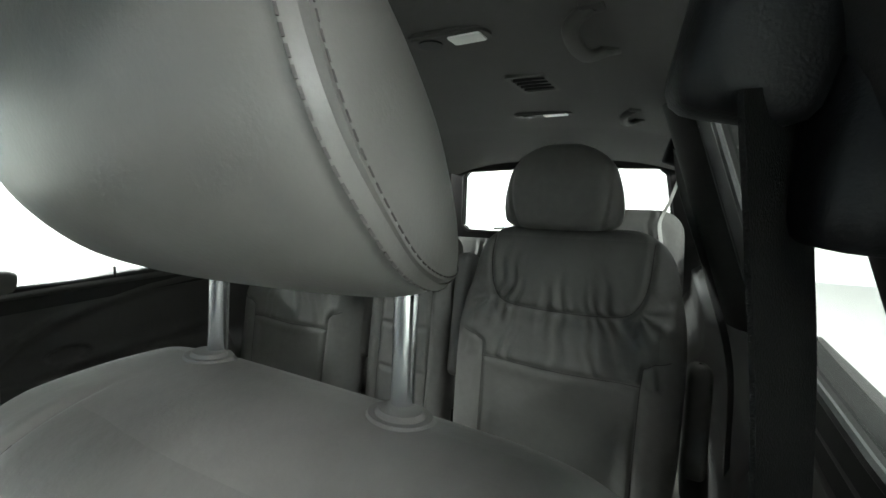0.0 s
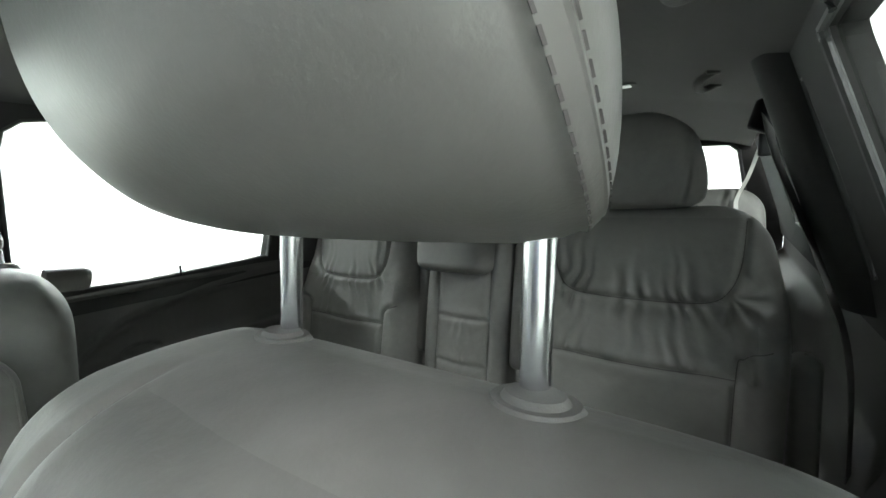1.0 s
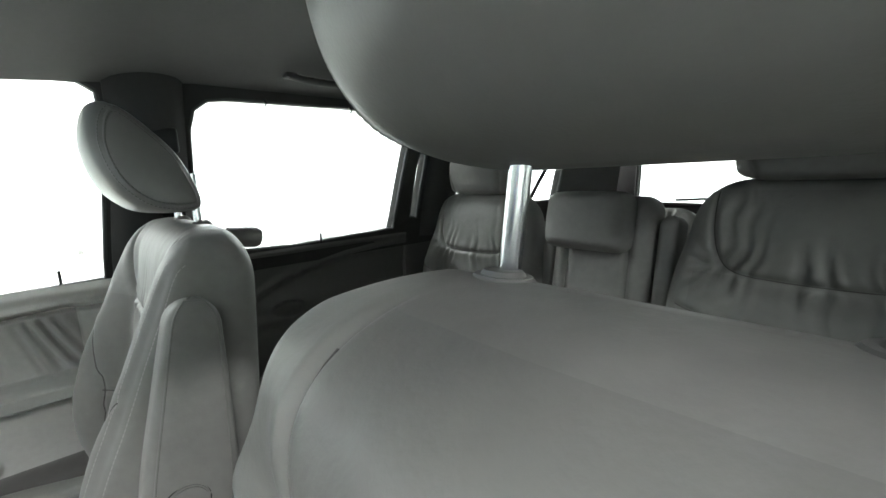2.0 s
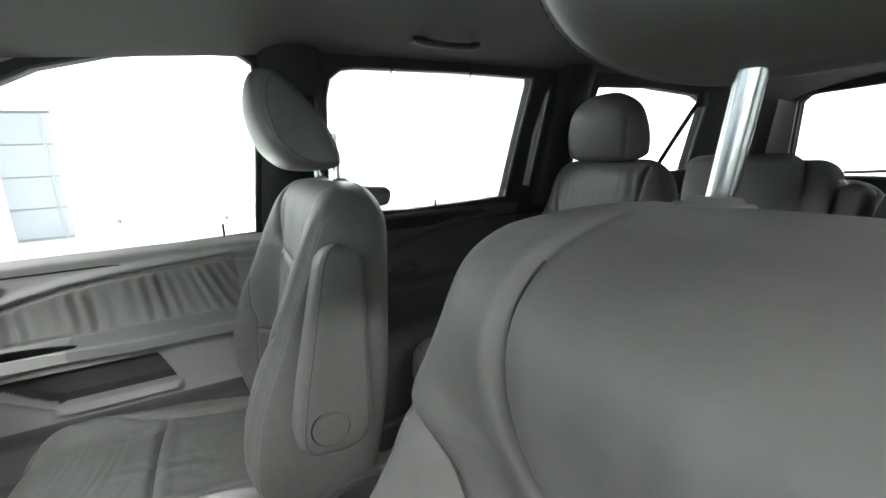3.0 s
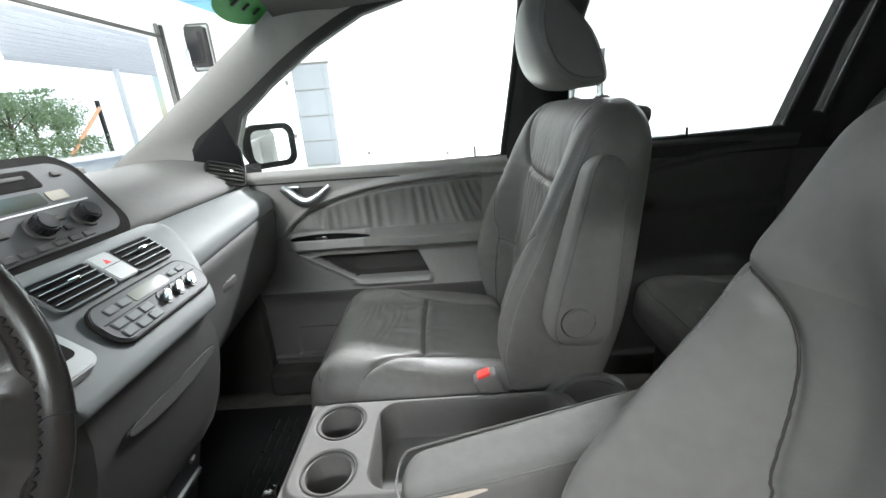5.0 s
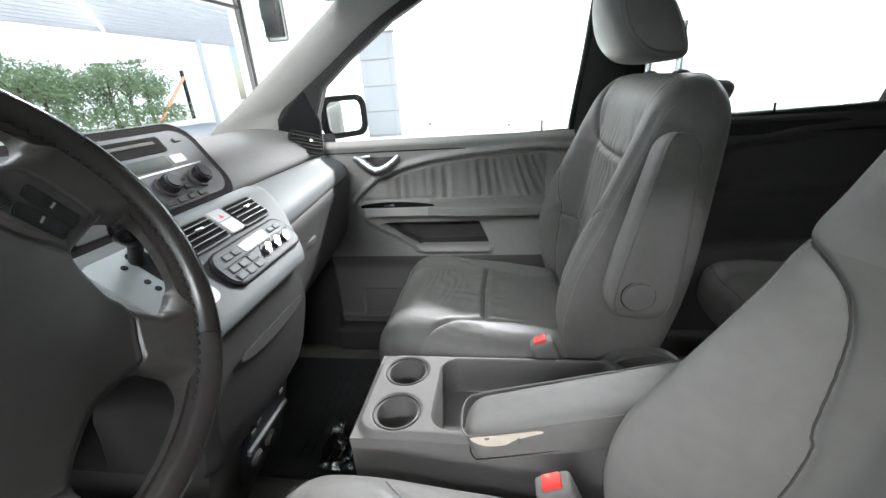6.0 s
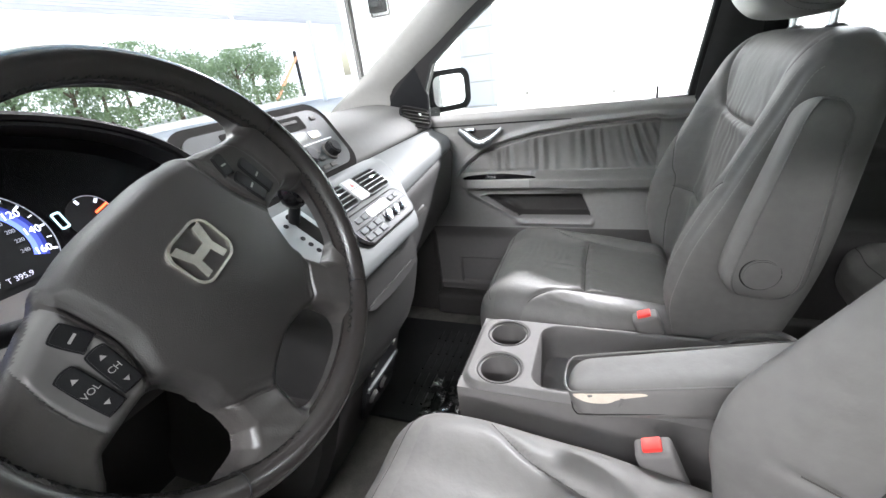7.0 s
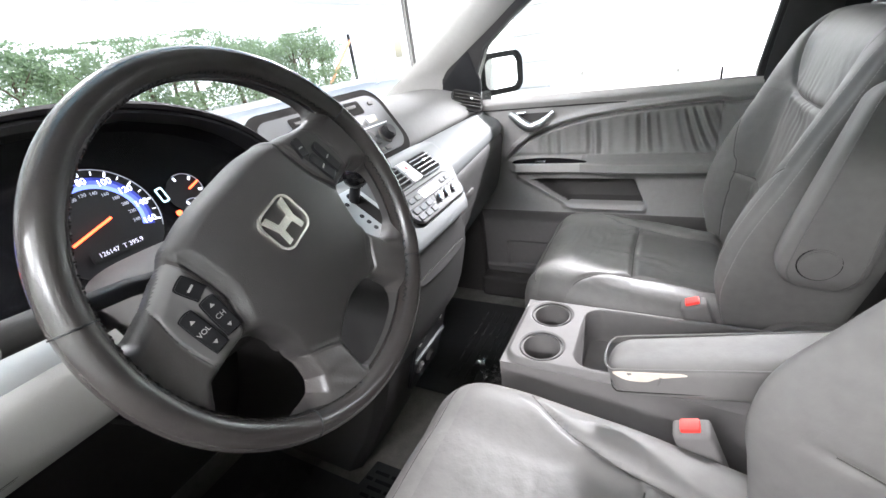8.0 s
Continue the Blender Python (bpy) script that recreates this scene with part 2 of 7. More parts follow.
def line_distance(s, h, line):
    """Distance of the grid points to a seam (a run of (s, h) points) and the place along it."""
    line = np.array([(q[0], q[1]) for q in line])
    best, where = np.full(s.shape, 9.0), np.zeros(s.shape)
    for k in range(len(line) - 1):
        a, d = line[k], line[k + 1] - line[k]
        t = np.clip(((s - a[0]) * d[0] + (h - a[1]) * d[1]) / max(float(d @ d), 1e-12), 0, 1)
        dist = np.hypot(s - a[0] - t * d[0], h - a[1] - t * d[1])
        near = dist < best
        best[near], where[near] = dist[near], k / len(line)
    return best, where


def puff(parts, parent, m, length, width, front, back, nh=110, na=200, px=0.45, py=0.8, centre=None, shape=None, region=None, cap=0.08, cap0=None, threads=(), cords=()):
    """A padded body: rings of rounded outline up along z, the front towards -y. width, front, back: keys over the height.
    shape(s, h, facing): how far a front point comes forward. region(s, h, facing): an index into parts, (name, material, label)."""
    u = np.linspace(0, 1, nh)
    c0 = cap if cap0 is None else cap0
    k = np.concatenate([0.5 - 0.5 * np.cos(np.linspace(0, np.pi, nh))])
    k = 0.5 * k + 0.5 * u
    h = k * length
    low, high = np.clip(h / c0, 0, 1), np.clip((length - h) / cap, 0, 1)
    shrink = np.sqrt(np.clip(1 - (1 - low) ** 2.4, 0, 1)) * np.sqrt(np.clip(1 - (1 - high) ** 2.4, 0, 1))
    w, f, b = (curve_at(q, h) for q in (width, front, back))
    # points spread evenly along the rounded outline
    fine = np.linspace(0, 2 * np.pi, 4001)
    wide0 = np.sign(np.cos(fine)) * np.abs(np.cos(fine)) ** px
    deep0 = np.sign(np.sin(fine)) * np.abs(np.sin(fine)) ** py
    run = np.concatenate([[0], np.cumsum(np.hypot(np.diff(wide0) * w.mean(), np.diff(deep0) * f.mean()))])
    at = np.linspace(0, run[-1], na, endpoint=False)
    wide, deep = np.interp(at, run, wide0), np.interp(at, run, deep0)
    edge = np.maximum(shrink, 0.02)[:, None]
    S = (w[:, None] - cap * 0.9 * (1 - edge)) * wide[None, :]
    D = np.where(deep[None, :] > 0, f[:, None] * deep[None, :], b[:, None] * deep[None, :]) * edge
    Hh = np.repeat(h[:, None], na, 1)
    facing = np.clip(deep, 0, 1)[None, :] * np.ones_like(Hh) * np.clip(edge * 1.3, 0, 1)
    if shape is not None:
        D = D + shape(S, Hh, facing) * np.clip(facing * 2.2, 0, 1)
    if centre is not None:
        D = D + curve_at(centre, h)[:, None]
    co = np.stack([S, -D, Hh], -1).reshape(-1, 3)
    idx = np.arange(nh * na).reshape(nh, na)
    nxt = np.roll(idx, -1, 1)
    quads = np.stack([idx[:-1], nxt[:-1], nxt[1:], idx[1:]], -1).reshape(-1, 4)
    fs, fh, ff = (0.25 * (q[:-1] + np.roll(q, -1, 1)[:-1] + np.roll(q, -1, 1)[1:] + q[1:]).reshape(-1) for q in (S, Hh, facing))
    lab = np.zeros(len(quads), int) if region is None else region(fs, fh, ff)
    made = []
    # one set of normals for the whole body, so that the split covers meet smoothly
    g = co.reshape(nh, na, 3)
    along = np.gradient(g, axis=0)
    around = np.roll(g, -1, 1) - np.roll(g, 1, 1)
    nor = np.cross(around, along)
    nor /= np.maximum(np.linalg.norm(nor, axis=-1, keepdims=True), 1e-9)
    turn = np.array(m.to_3x3())
    world_nor = nor.reshape(-1, 3) @ turn.T
    for i, (name, mat, label) in enumerate(parts):
        q = quads[lab == i]
        if not len(q):
            continue
        used, inv = np.unique(q, return_inverse=True)
        faces = inv.reshape(-1, 4).tolist()
        if i == 0:
            for row in (0, nh - 1):
                loop = [int(np.searchsorted(used, v)) for v in idx[row]]
                if all(v < len(used) and used[v] == w_ for v, w_ in zip(loop, idx[row])):
                    faces.append(loop[::-1] if row == 0 else loop)
        me = bpy.data.meshes.new(name)
        me.from_pydata(co[used].tolist(), [], faces)
        me.transform(m)
        ob = part(name, me, mat, parent, label, smooth=False)
        me.polygons.foreach_set("use_smooth", [True] * len(me.polygons))
        me.normals_split_custom_set_from_vertices(world_nor[used].tolist())
        made.append(ob)
    # sewn threads along (s, h) lines over the front
    fr = np.where(deep > 0.02)[0]

    def on_surface(line):
        pts, ups = [], []
        for q in line:
            i = int(np.clip(np.searchsorted(h, q[1]), 1, nh - 1))
            near = []
            for r in (i - 1, i):
                row = fr[np.argsort(S[r, fr])]
                near.append((np.interp(q[0], S[r, row], D[r, row]), row))
            t = float(np.clip((q[1] - h[i - 1]) / (h[i] - h[i - 1]), 0, 1))
            d = near[0][0] * (1 - t) + near[1][0] * t
            row = near[1][1]
            j = row[int(np.argmin(np.abs(S[i, row] - q[0])))]
            pts.append(m @ Vector((q[0], -d, q[1])))
            ups.append(Vector(world_nor[i * na + j].tolist()))
        return pts, ups

    for line in cords:
        limit = [q for q in line if abs(q[0]) < 0.90 * float(curve_at(width, q[1])) and 0.02 < q[1] < length - 0.02]
        if len(limit) > 3:
            part("seam", sweep(on_surface(limit)[0], 0.0010, 6), SEAM_LEATHER, parent)
    for line, mat in threads:
        pts, ups = on_surface(line)
        part("stitching", stitches(pts, ups, 0.0042, 0.002, 0.0007), mat, parent)
    return made


def groove(d, depth, width):
    return -depth * np.exp(-(d / width) ** 2)


def sheet(fn, nu, nv, thick=0.0):
    """A surface from fn(u, v) -> point, u and v from 0 to 1; thick gives it a back."""
    bm = bmesh.new()
    g = [[bm.verts.new(fn(i / nu, j / nv)) for j in range(nv + 1)] for i in range(nu + 1)]
    for i in range(nu):
        for j in range(nv):
            bm.faces.new((g[i][j], g[i + 1][j], g[i + 1][j + 1], g[i][j + 1]))
    if thick:
        bmesh.ops.recalc_face_normals(bm, faces=bm.faces)
        bmesh.ops.solidify(bm, geom=bm.faces[:], thickness=thick)
    return bm


def even_line(points, gap=0.0016):
    """The same line with points at even steps."""
    p = [Vector(q) for q in points]
    out, acc = [p[0]], 0.0
    for a, b in zip(p, p[1:]):
        d = (b - a).length
        while d > 0 and acc + d >= gap:
            a = a + (b - a) * ((gap - acc) / d)
            out.append(a)
            d, acc = (b - a).length, 0.0
        acc += d
    return out


def stitches(points, up, length=0.004, gap=0.0025, r=0.0006):
    """Short raised threads along a line of points; up: the way off the surface, for each point."""
    bm = bmesh.new()
    acc, last = 0.0, Vector(points[0])
    start = None
    for q, n in zip(points, up):
        q, n = Vector(q), Vector(n)
        acc += (q - last).length
        last = q
        if start is None:
            start, acc = (q, n), 0.0
        elif acc >= length:
            a, b = start[0], q
            d = (b - a).normalized()
            s = d.cross(n).normalized()
            vs = [bm.verts.new(p + s * x * r + n * z * r) for p, lift in ((a, 0), (b, 0)) for x, z in ((-1, -0.3), (0, 1.2), (1, -0.3))]
            mid = (a + b) / 2 + n * r * 0.6
            for x, y in ((0, 1), (1, 2), (2, 0)):
                bm.faces.new((vs[x], vs[y], vs[y + 3], vs[x + 3]))
            bm.faces.new(vs[:3]), bm.faces.new(vs[3:][::-1])
            start, acc = None, 0.0
    return bm


def relief(parts, parent, m, u0, u1, v0, v1, nu, nv, depth, region=None, back=0.04, keep=None):
    """A moulded panel over (u, v) that stands out by depth(u, v); region splits it into parts; back: how thick it is behind the lowest point."""
    U, V = np.meshgrid(np.linspace(u0, u1, nu), np.linspace(v0, v1, nv), indexing="ij")
    D = depth(U, V)
    low = float(D.min()) - back
    co = np.stack([U, V, D], -1).reshape(-1, 3)
    idx = np.arange(nu * nv).reshape(nu, nv)
    quads = np.stack([idx[:-1, :-1], idx[1:, :-1], idx[1:, 1:], idx[:-1, 1:]], -1).reshape(-1, 4)
    fu, fv = U.reshape(-1)[quads].mean(1), V.reshape(-1)[quads].mean(1)
    lab = np.zeros(len(quads), int) if region is None else region(fu, fv)
    made = []
    g = co.reshape(nu, nv, 3)
    nor = np.cross(np.gradient(g, axis=0), np.gradient(g, axis=1))
    nor /= np.maximum(np.linalg.norm(nor, axis=-1, keepdims=True), 1e-9)
    world_nor = nor.reshape(-1, 3) @ np.array(m.to_3x3()).T
    for i, (name, mat, label) in enumerate(parts):
        q = quads[lab == i]
        if not len(q):
            continue
        used, inv = np.unique(q, return_inverse=True)
        faces, verts = inv.reshape(-1, 4).tolist(), co[used].tolist()
        nors = world_nor[used].tolist()
        if i == 0:
            rim = np.concatenate([idx[:, 0], idx[-1, 1:], idx[-2::-1, -1], idx[0, -2:0:-1]])
            where = np.searchsorted(used, rim)
            k, n0 = len(rim), len(verts)
            if np.all(used[np.clip(where, 0, len(used) - 1)] == rim):
                side = np.array([(0.0, -1.0, 0.0)] * nu + [(1.0, 0.0, 0.0)] * (nv - 1) + [(0.0, 1.0, 0.0)] * (nu - 1) + [(-1.0, 0.0, 0.0)] * (nv - 2)) @ np.array(m.to_3x3()).T
                verts += [tuple(co[r]) for r in rim] + [(*co[r][:2], low) for r in rim]
                nors += side.tolist() * 2
                faces += [[n0 + j, n0 + k + j, n0 + k + (j + 1) % k, n0 + (j + 1) % k] for j in range(k)] + [[n0 + k + j for j in range(k)][::-1]]
        if m.to_3x3().determinant() < 0:
            faces = [f[::-1] for f in faces]
        me = bpy.data.meshes.new(name)
        me.from_pydata(verts, [], faces)
        me.transform(m)
        ob = part(name, me, mat, parent, label, smooth=False)
        me.polygons.foreach_set("use_smooth", [True] * len(me.polygons))
        me.normals_split_custom_set_from_vertices(nors)
        made.append(ob)
    return made


def step(x, a, b):
    t = np.clip((np.asarray(x, float) - a) / (b - a), 0, 1)
    return t * t * (3 - 2 * t)


def writing(text, size, m, mat, parent, name="lettering", depth=0.0004):
    cu = bpy.data.curves.new(name, "FONT")
    cu.body, cu.size, cu.align_x, cu.align_y, cu.extrude = text, size, "CENTER", "CENTER", depth
    tmp = bpy.data.objects.new("tmp", cu)
    scene.collection.objects.link(tmp)
    me = bpy.data.meshes.new_from_object(tmp.evaluated_get(bpy.context.evaluated_depsgraph_get()))
    bpy.data.objects.remove(tmp)
    me.transform(m)
    return part(name, me, mat, parent, smooth=False)


def plane_frame(origin, right, up):
    """A frame in which x runs right and y up along a face; z comes out of it."""
    r, u = Vector(right).normalized(), Vector(up)
    n = r.cross(u).normalized()
    u = n.cross(r)
    f = Matrix((r, u, n)).transposed().to_4x4()
    f.translation = Vector(origin)
    return f


def profile_body(sections, close=True):
    """A body through sections, each a list of points of the same length, capped at both ends."""
    bm = bmesh.new()
    rows = [[bm.verts.new(q) for q in sec] for sec in sections]
    k = len(rows[0])
    for a, b in zip(rows, rows[1:]):
        for j in range(k if close else k - 1):
            bm.faces.new((a[j], a[(j + 1) % k], b[(j + 1) % k], b[j]))
    if close:
        bm.faces.new(rows[0][::-1]), bm.faces.new(rows[-1])
    return bm


def smooth_profile(points, n=6):
    return [(q.x, q.y) for q in smooth_line([(a, b, 0) for a, b in points], n)]


def smooth_outline(points, n=6):
    p = [Vector((*q, 0)) for q in points]
    k = len(p)
    out = []
    for i in range(k):
        a, b, c, d = p[i - 1], p[i], p[(i + 1) % k], p[(i + 2) % k]
        for j in range(n):
            t = j / n
            q = 0.5 * ((2 * b) + (c - a) * t + (2 * a - 5 * b + 4 * c - d) * t * t + (3 * b - a - 3 * c + d) * t ** 3)
            out.append((q.x, q.y))
    return out

# ---- the building ----
FLOOR = 0.42
GX0, GX1, GY0, GY1, GH = -11.8, 6.5, -7.5, 9.0, 4.4


def wall_with_opening(name, size_u, size_v, opening, thick, m, mat):
    """A wall in its own plane (u across, v up) with one opening (u0, v0, u1, v1) through it."""
    bm = bmesh.new()
    u0, v0, u1, v1 = opening
    for a, b, c, d in ((0, 0, u0, size_v), (u1, 0, size_u, size_v), (u0, v1, u1, size_v), (u0, 0, u1, v0)):
        if c - a > 1e-4 and d - b > 1e-4:
            bmesh.ops.create_cube(bm, size=1, matrix=Matrix.Translation(((a + c) / 2, (b + d) / 2, thick / 2)) @ Matrix.Diagonal((c - a, d - b, thick, 1)))
    bm.transform(m)
    return tagged(part(name, bm, mat, smooth=False), "white painted workshop wall with an open vehicle doorway", "wall", kind="structure")


tagged(part("ground", box((400, 400, 0.2), (0, 0, -0.12)), FORECOURT, smooth=False), "pale worn concrete ground", "ground", kind="structure")
tagged(part("floor", box((GX1 - GX0, GY1 - GY0, 0.03), ((GX0 + GX1) / 2, (GY0 + GY1) / 2, -0.004)), CONCRETE, smooth=False), "grey sealed concrete workshop floor", "floor", kind="structure")
tagged(part("wall_west", box((0.2, GY1 - GY0, GH), (GX0 - 0.1, (GY0 + GY1) / 2, GH / 2)), WALL_PAINT, smooth=False), "white painted workshop wall", "wall", kind="structure")
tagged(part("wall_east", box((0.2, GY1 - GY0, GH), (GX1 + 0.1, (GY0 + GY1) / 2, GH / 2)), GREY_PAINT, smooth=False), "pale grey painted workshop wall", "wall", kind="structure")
tagged(part("wall_south", box((GX1 - GX0 + 0.4, 0.2, GH), ((GX0 + GX1) / 2, GY1 + 0.1, GH / 2)), WALL_PAINT, smooth=False), "white painted workshop wall", "wall", kind="structure")
wall_with_opening("wall_north", GX1 - GX0 + 0.4, GH, (0.55, 0, 14.6, 3.62), 0.2, pose(GX0 - 0.2, GY0, 0, 90), WALL_PAINT)
tagged(part("ceiling", box((GX1 - GX0 + 0.4, GY1 - GY0 + 0.4, 0.2), ((GX0 + GX1) / 2, (GY0 + GY1) / 2, GH + 0.1)), WALL_PAINT, smooth=False), "white workshop ceiling", "ceiling", kind="structure")

# ---- car shell ----
def side_x(z):
    """Half the cabin's width at a height: upright up to the belt line, then leaning in."""
    return 0.79 - 0.33 * max(0.0, z - 1.23)


tagged(part("car_floor", box((1.70, 4.2, 0.405), (0, 0.60, FLOOR - 0.2025), 0.01), CARPET), "grey carpet over the car's floor pan", "car floor", kind="structure")


def roof_point(u, v):
    y = -0.74 + 3.15 * v
    half = 0.66
    x = -half + 2 * half * u
    z = 1.790 - 0.075 * (abs(x) / half) ** 3 - 0.06 * max(0, 0.25 - v) / 0.25 - 0.07 * max(0, v - 0.70) / 0.30
    return (x, y, z)


tagged(part("headliner", sheet(roof_point, 40, 60, 0.04), HEADLINER), "grey cloth headliner", "headliner", kind="structure")

FRONT_WINDOW = [(-0.99, 1.225), (-0.955, 1.32), (-0.91, 1.40), (-0.81, 1.47), (-0.665, 1.557), (-0.53, 1.62), (-0.40, 1.652), (-0.27, 1.667), (-0.16, 1.668),
                (-0.13, 1.65), (-0.127, 1.62), (-0.14, 1.45), (-0.163, 1.232), (-0.40, 1.222), (-0.64, 1.213)]
SLIDE_WINDOW = [(0.035, 1.26), (0.034, 1.58), (0.045, 1.625), (0.075, 1.648), (0.125, 1.655), (0.45, 1.659), (0.705, 1.655), (0.71, 1.64), (0.694, 1.44), (0.683, 1.262), (0.60, 1.257), (0.30, 1.248)]
SLIT_WINDOW = [(0.748, 1.30), (0.745, 1.48), (0.772, 1.63), (0.792, 1.63), (0.790, 1.46), (0.788, 1.29)]
SLIDE_WINDOW_EAST = [(0.035 + (y - 0.035) * 0.82, z + (0.028 if z < 1.3 else 0)) for y, z in SLIDE_WINDOW]
REAR_WINDOW = [(0.96, 1.30), (0.985, 1.50), (1.01, 1.64), (1.30, 1.645), (1.62, 1.625), (1.70, 1.60), (1.72, 1.45), (1.74, 1.30)]


def densify(line, n=5, corner=None):
    out = []
    k = len(line)
    for i in range(k):
        a, b = line[i], line[(i + 1) % k]
        out += [(a[0] + (b[0] - a[0]) * j / n, a[1] + (b[1] - a[1]) * j / n) for j in range(n)]
    return out


def holed(outline, holes, thick, side, mat, name, label):
    """The upper side of the body: an outline with openings through it, leaning in like the glass."""
    bm = bmesh.new()
    edges = []
    for line in [outline] + holes:
        vs = [bm.verts.new((0, y, z)) for y, z in densify(line, 4)]
        edges += [bm.edges.new((vs[i], vs[(i + 1) % len(vs)])) for i in range(len(vs))]
    bmesh.ops.triangle_fill(bm, use_beauty=True, edges=edges)
    r = bmesh.ops.extrude_face_region(bm, geom=bm.faces[:])
    for v in [g for g in r["geom"] if isinstance(g, bmesh.types.BMVert)]:
        v.co.x = thick
    for v in bm.verts:
        v.co.x = side * (side_x(v.co.z) + v.co.x)
    return tagged(part(name, bm, mat, smooth=False), label, "wall", kind="structure")


def window(name, line, side, label, mat, inset=0.02):
    """A pane in its opening with a black rubber seal round it."""
    e = thing(name, pose(side * 0.75, line[0][0], 1.25), label, "window", kind="structure")
    bm = bmesh.new()
    f = bm.faces.new([bm.verts.new((side * (side_x(z) + inset), y, z)) for y, z in line])
    r = bmesh.ops.extrude_face_region(bm, geom=[f])
    bmesh.ops.translate(bm, verts=[g for g in r["geom"] if isinstance(g, bmesh.types.BMVert)], vec=(side * 0.004, 0, 0))
    pane = part("pane", bm, mat, e, smooth=False)
    pane.visible_shadow = mat is not GLASS
    pts = [Vector((side * (side_x(z) + 0.006), y, z)) for y, z in densify(line, 4)]
    part("seal", sweep(pts, 0.0065, 8, True), RUBBER, e, "black rubber seal")
    return e


for side, tag in ((-1, "west"), (1, "east")):
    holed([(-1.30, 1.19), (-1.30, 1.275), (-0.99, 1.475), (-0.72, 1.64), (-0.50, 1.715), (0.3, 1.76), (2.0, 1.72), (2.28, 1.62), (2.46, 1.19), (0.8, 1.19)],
          [FRONT_WINDOW, SLIDE_WINDOW if side < 0 else SLIDE_WINDOW_EAST, SLIT_WINDOW, REAR_WINDOW], 0.05, side, PILLAR_DARK, "body_side_" + tag, "grey trimmed window surround of the car, darkened as in shade")
    window("window_front_" + tag, FRONT_WINDOW, side, "clear curved front door window", GLASS)
    window("window_sliding_" + tag, SLIDE_WINDOW if side < 0 else SLIDE_WINDOW_EAST, side, "lightly tinted sliding door window", TINTED)
    window("window_slit_" + tag, SLIT_WINDOW, side, "narrow fixed tinted window strip", TINTED)
    window("window_quarter_" + tag, REAR_WINDOW, side, "tinted rear quarter window", TINTED)

# tailgate with its window
TG = [(-0.62, 1.235), (-0.655, 1.27), (-0.60, 1.60), (-0.56, 1.635), (0.0, 1.655), (0.56, 1.635), (0.60, 1.60), (0.655, 1.27), (0.62, 1.235), (0.0, 1.225)]
bm = bmesh.new()
edges = []
for line in ([(-0.80, 0.44), (-0.80, 1.25), (-0.68, 1.70), (0.68, 1.70), (0.80, 1.25), (0.80, 0.44)], TG):
    vs = [bm.verts.new((x, 0, z)) for x, z in densify(line, 4)]
    edges += [bm.edges.new((vs[i], vs[(i + 1) % len(vs)])) for i in range(len(vs))]
bmesh.ops.triangle_fill(bm, use_beauty=True, edges=edges)
r = bmesh.ops.extrude_face_region(bm, geom=bm.faces[:])
for v in [g for g in r["geom"] if isinstance(g, bmesh.types.BMVert)]:
    v.co.y = 0.06
for v in bm.verts:
    v.co.y += 2.46 - 0.30 * max(0, v.co.z - 1.2)
tagged(part("tailgate", bm, PILLAR_DARK, smooth=False), "grey trimmed tailgate with a wide rear window", "tailgate", kind="structure")
e = thing("window_rear", pose(0, 2.46, 1.25), "wide tinted rear window with a wiper", "window", kind="structure")
bm = bmesh.new()
f = bm.faces.new([bm.verts.new((x, 2.49 - 0.30 * max(0, z - 1.2), z)) for x, z in TG])
r = bmesh.ops.extrude_face_region(bm, geom=[f])
bmesh.ops.translate(bm, verts=[g for g in r["geom"] if isinstance(g, bmesh.types.BMVert)], vec=(0, 0.004, 0))
part("pane", bm, TINTED, e, smooth=False)
part("seal", sweep([(x, 2.462 - 0.30 * max(0, z - 1.2), z) for x, z in densify(TG, 4)], 0.009, 8, True), RUBBER, e)
part("wiper", sweep([(-0.45, 2.52, 1.25), (-0.2, 2.515, 1.262), (0.05, 2.515, 1.262), (0.28, 2.52, 1.25)], 0.007, 8), BLACK, e, "black rear wiper")

# windscreen, bulkhead and bonnet
def shield_point(u, v):
    x = (-0.78 + 1.56 * u) * (1 - 0.15 * v)
    bow = 0.10 * (1 - (2 * u - 1) ** 2)
    return (x, -1.345 + 0.635 * v - bow, 1.265 + 0.40 * v + 0.03 * (1 - (2 * u - 1) ** 2) * v)


e = thing("windscreen", pose(0, -1.3, 1.27), "clear raked windscreen with a blue shade band", "windscreen", kind="structure")
part("pane", sheet(shield_point, 24, 16), SHIELD, e).visible_shadow = False
tagged(part("bulkhead", box((1.70, 0.06, 0.86), (0, -1.52, FLOOR + 0.43), 0.01), TAUPE_DARK), "dark plastic bulkhead below the windscreen", "bulkhead", kind="structure")
tagged(part("bonnet", box((1.56, 0.9, 0.05), (0, -1.98, 1.10), 0.02, 3, None), SILVER), "silver painted car bonnet", "bonnet", kind="structure")


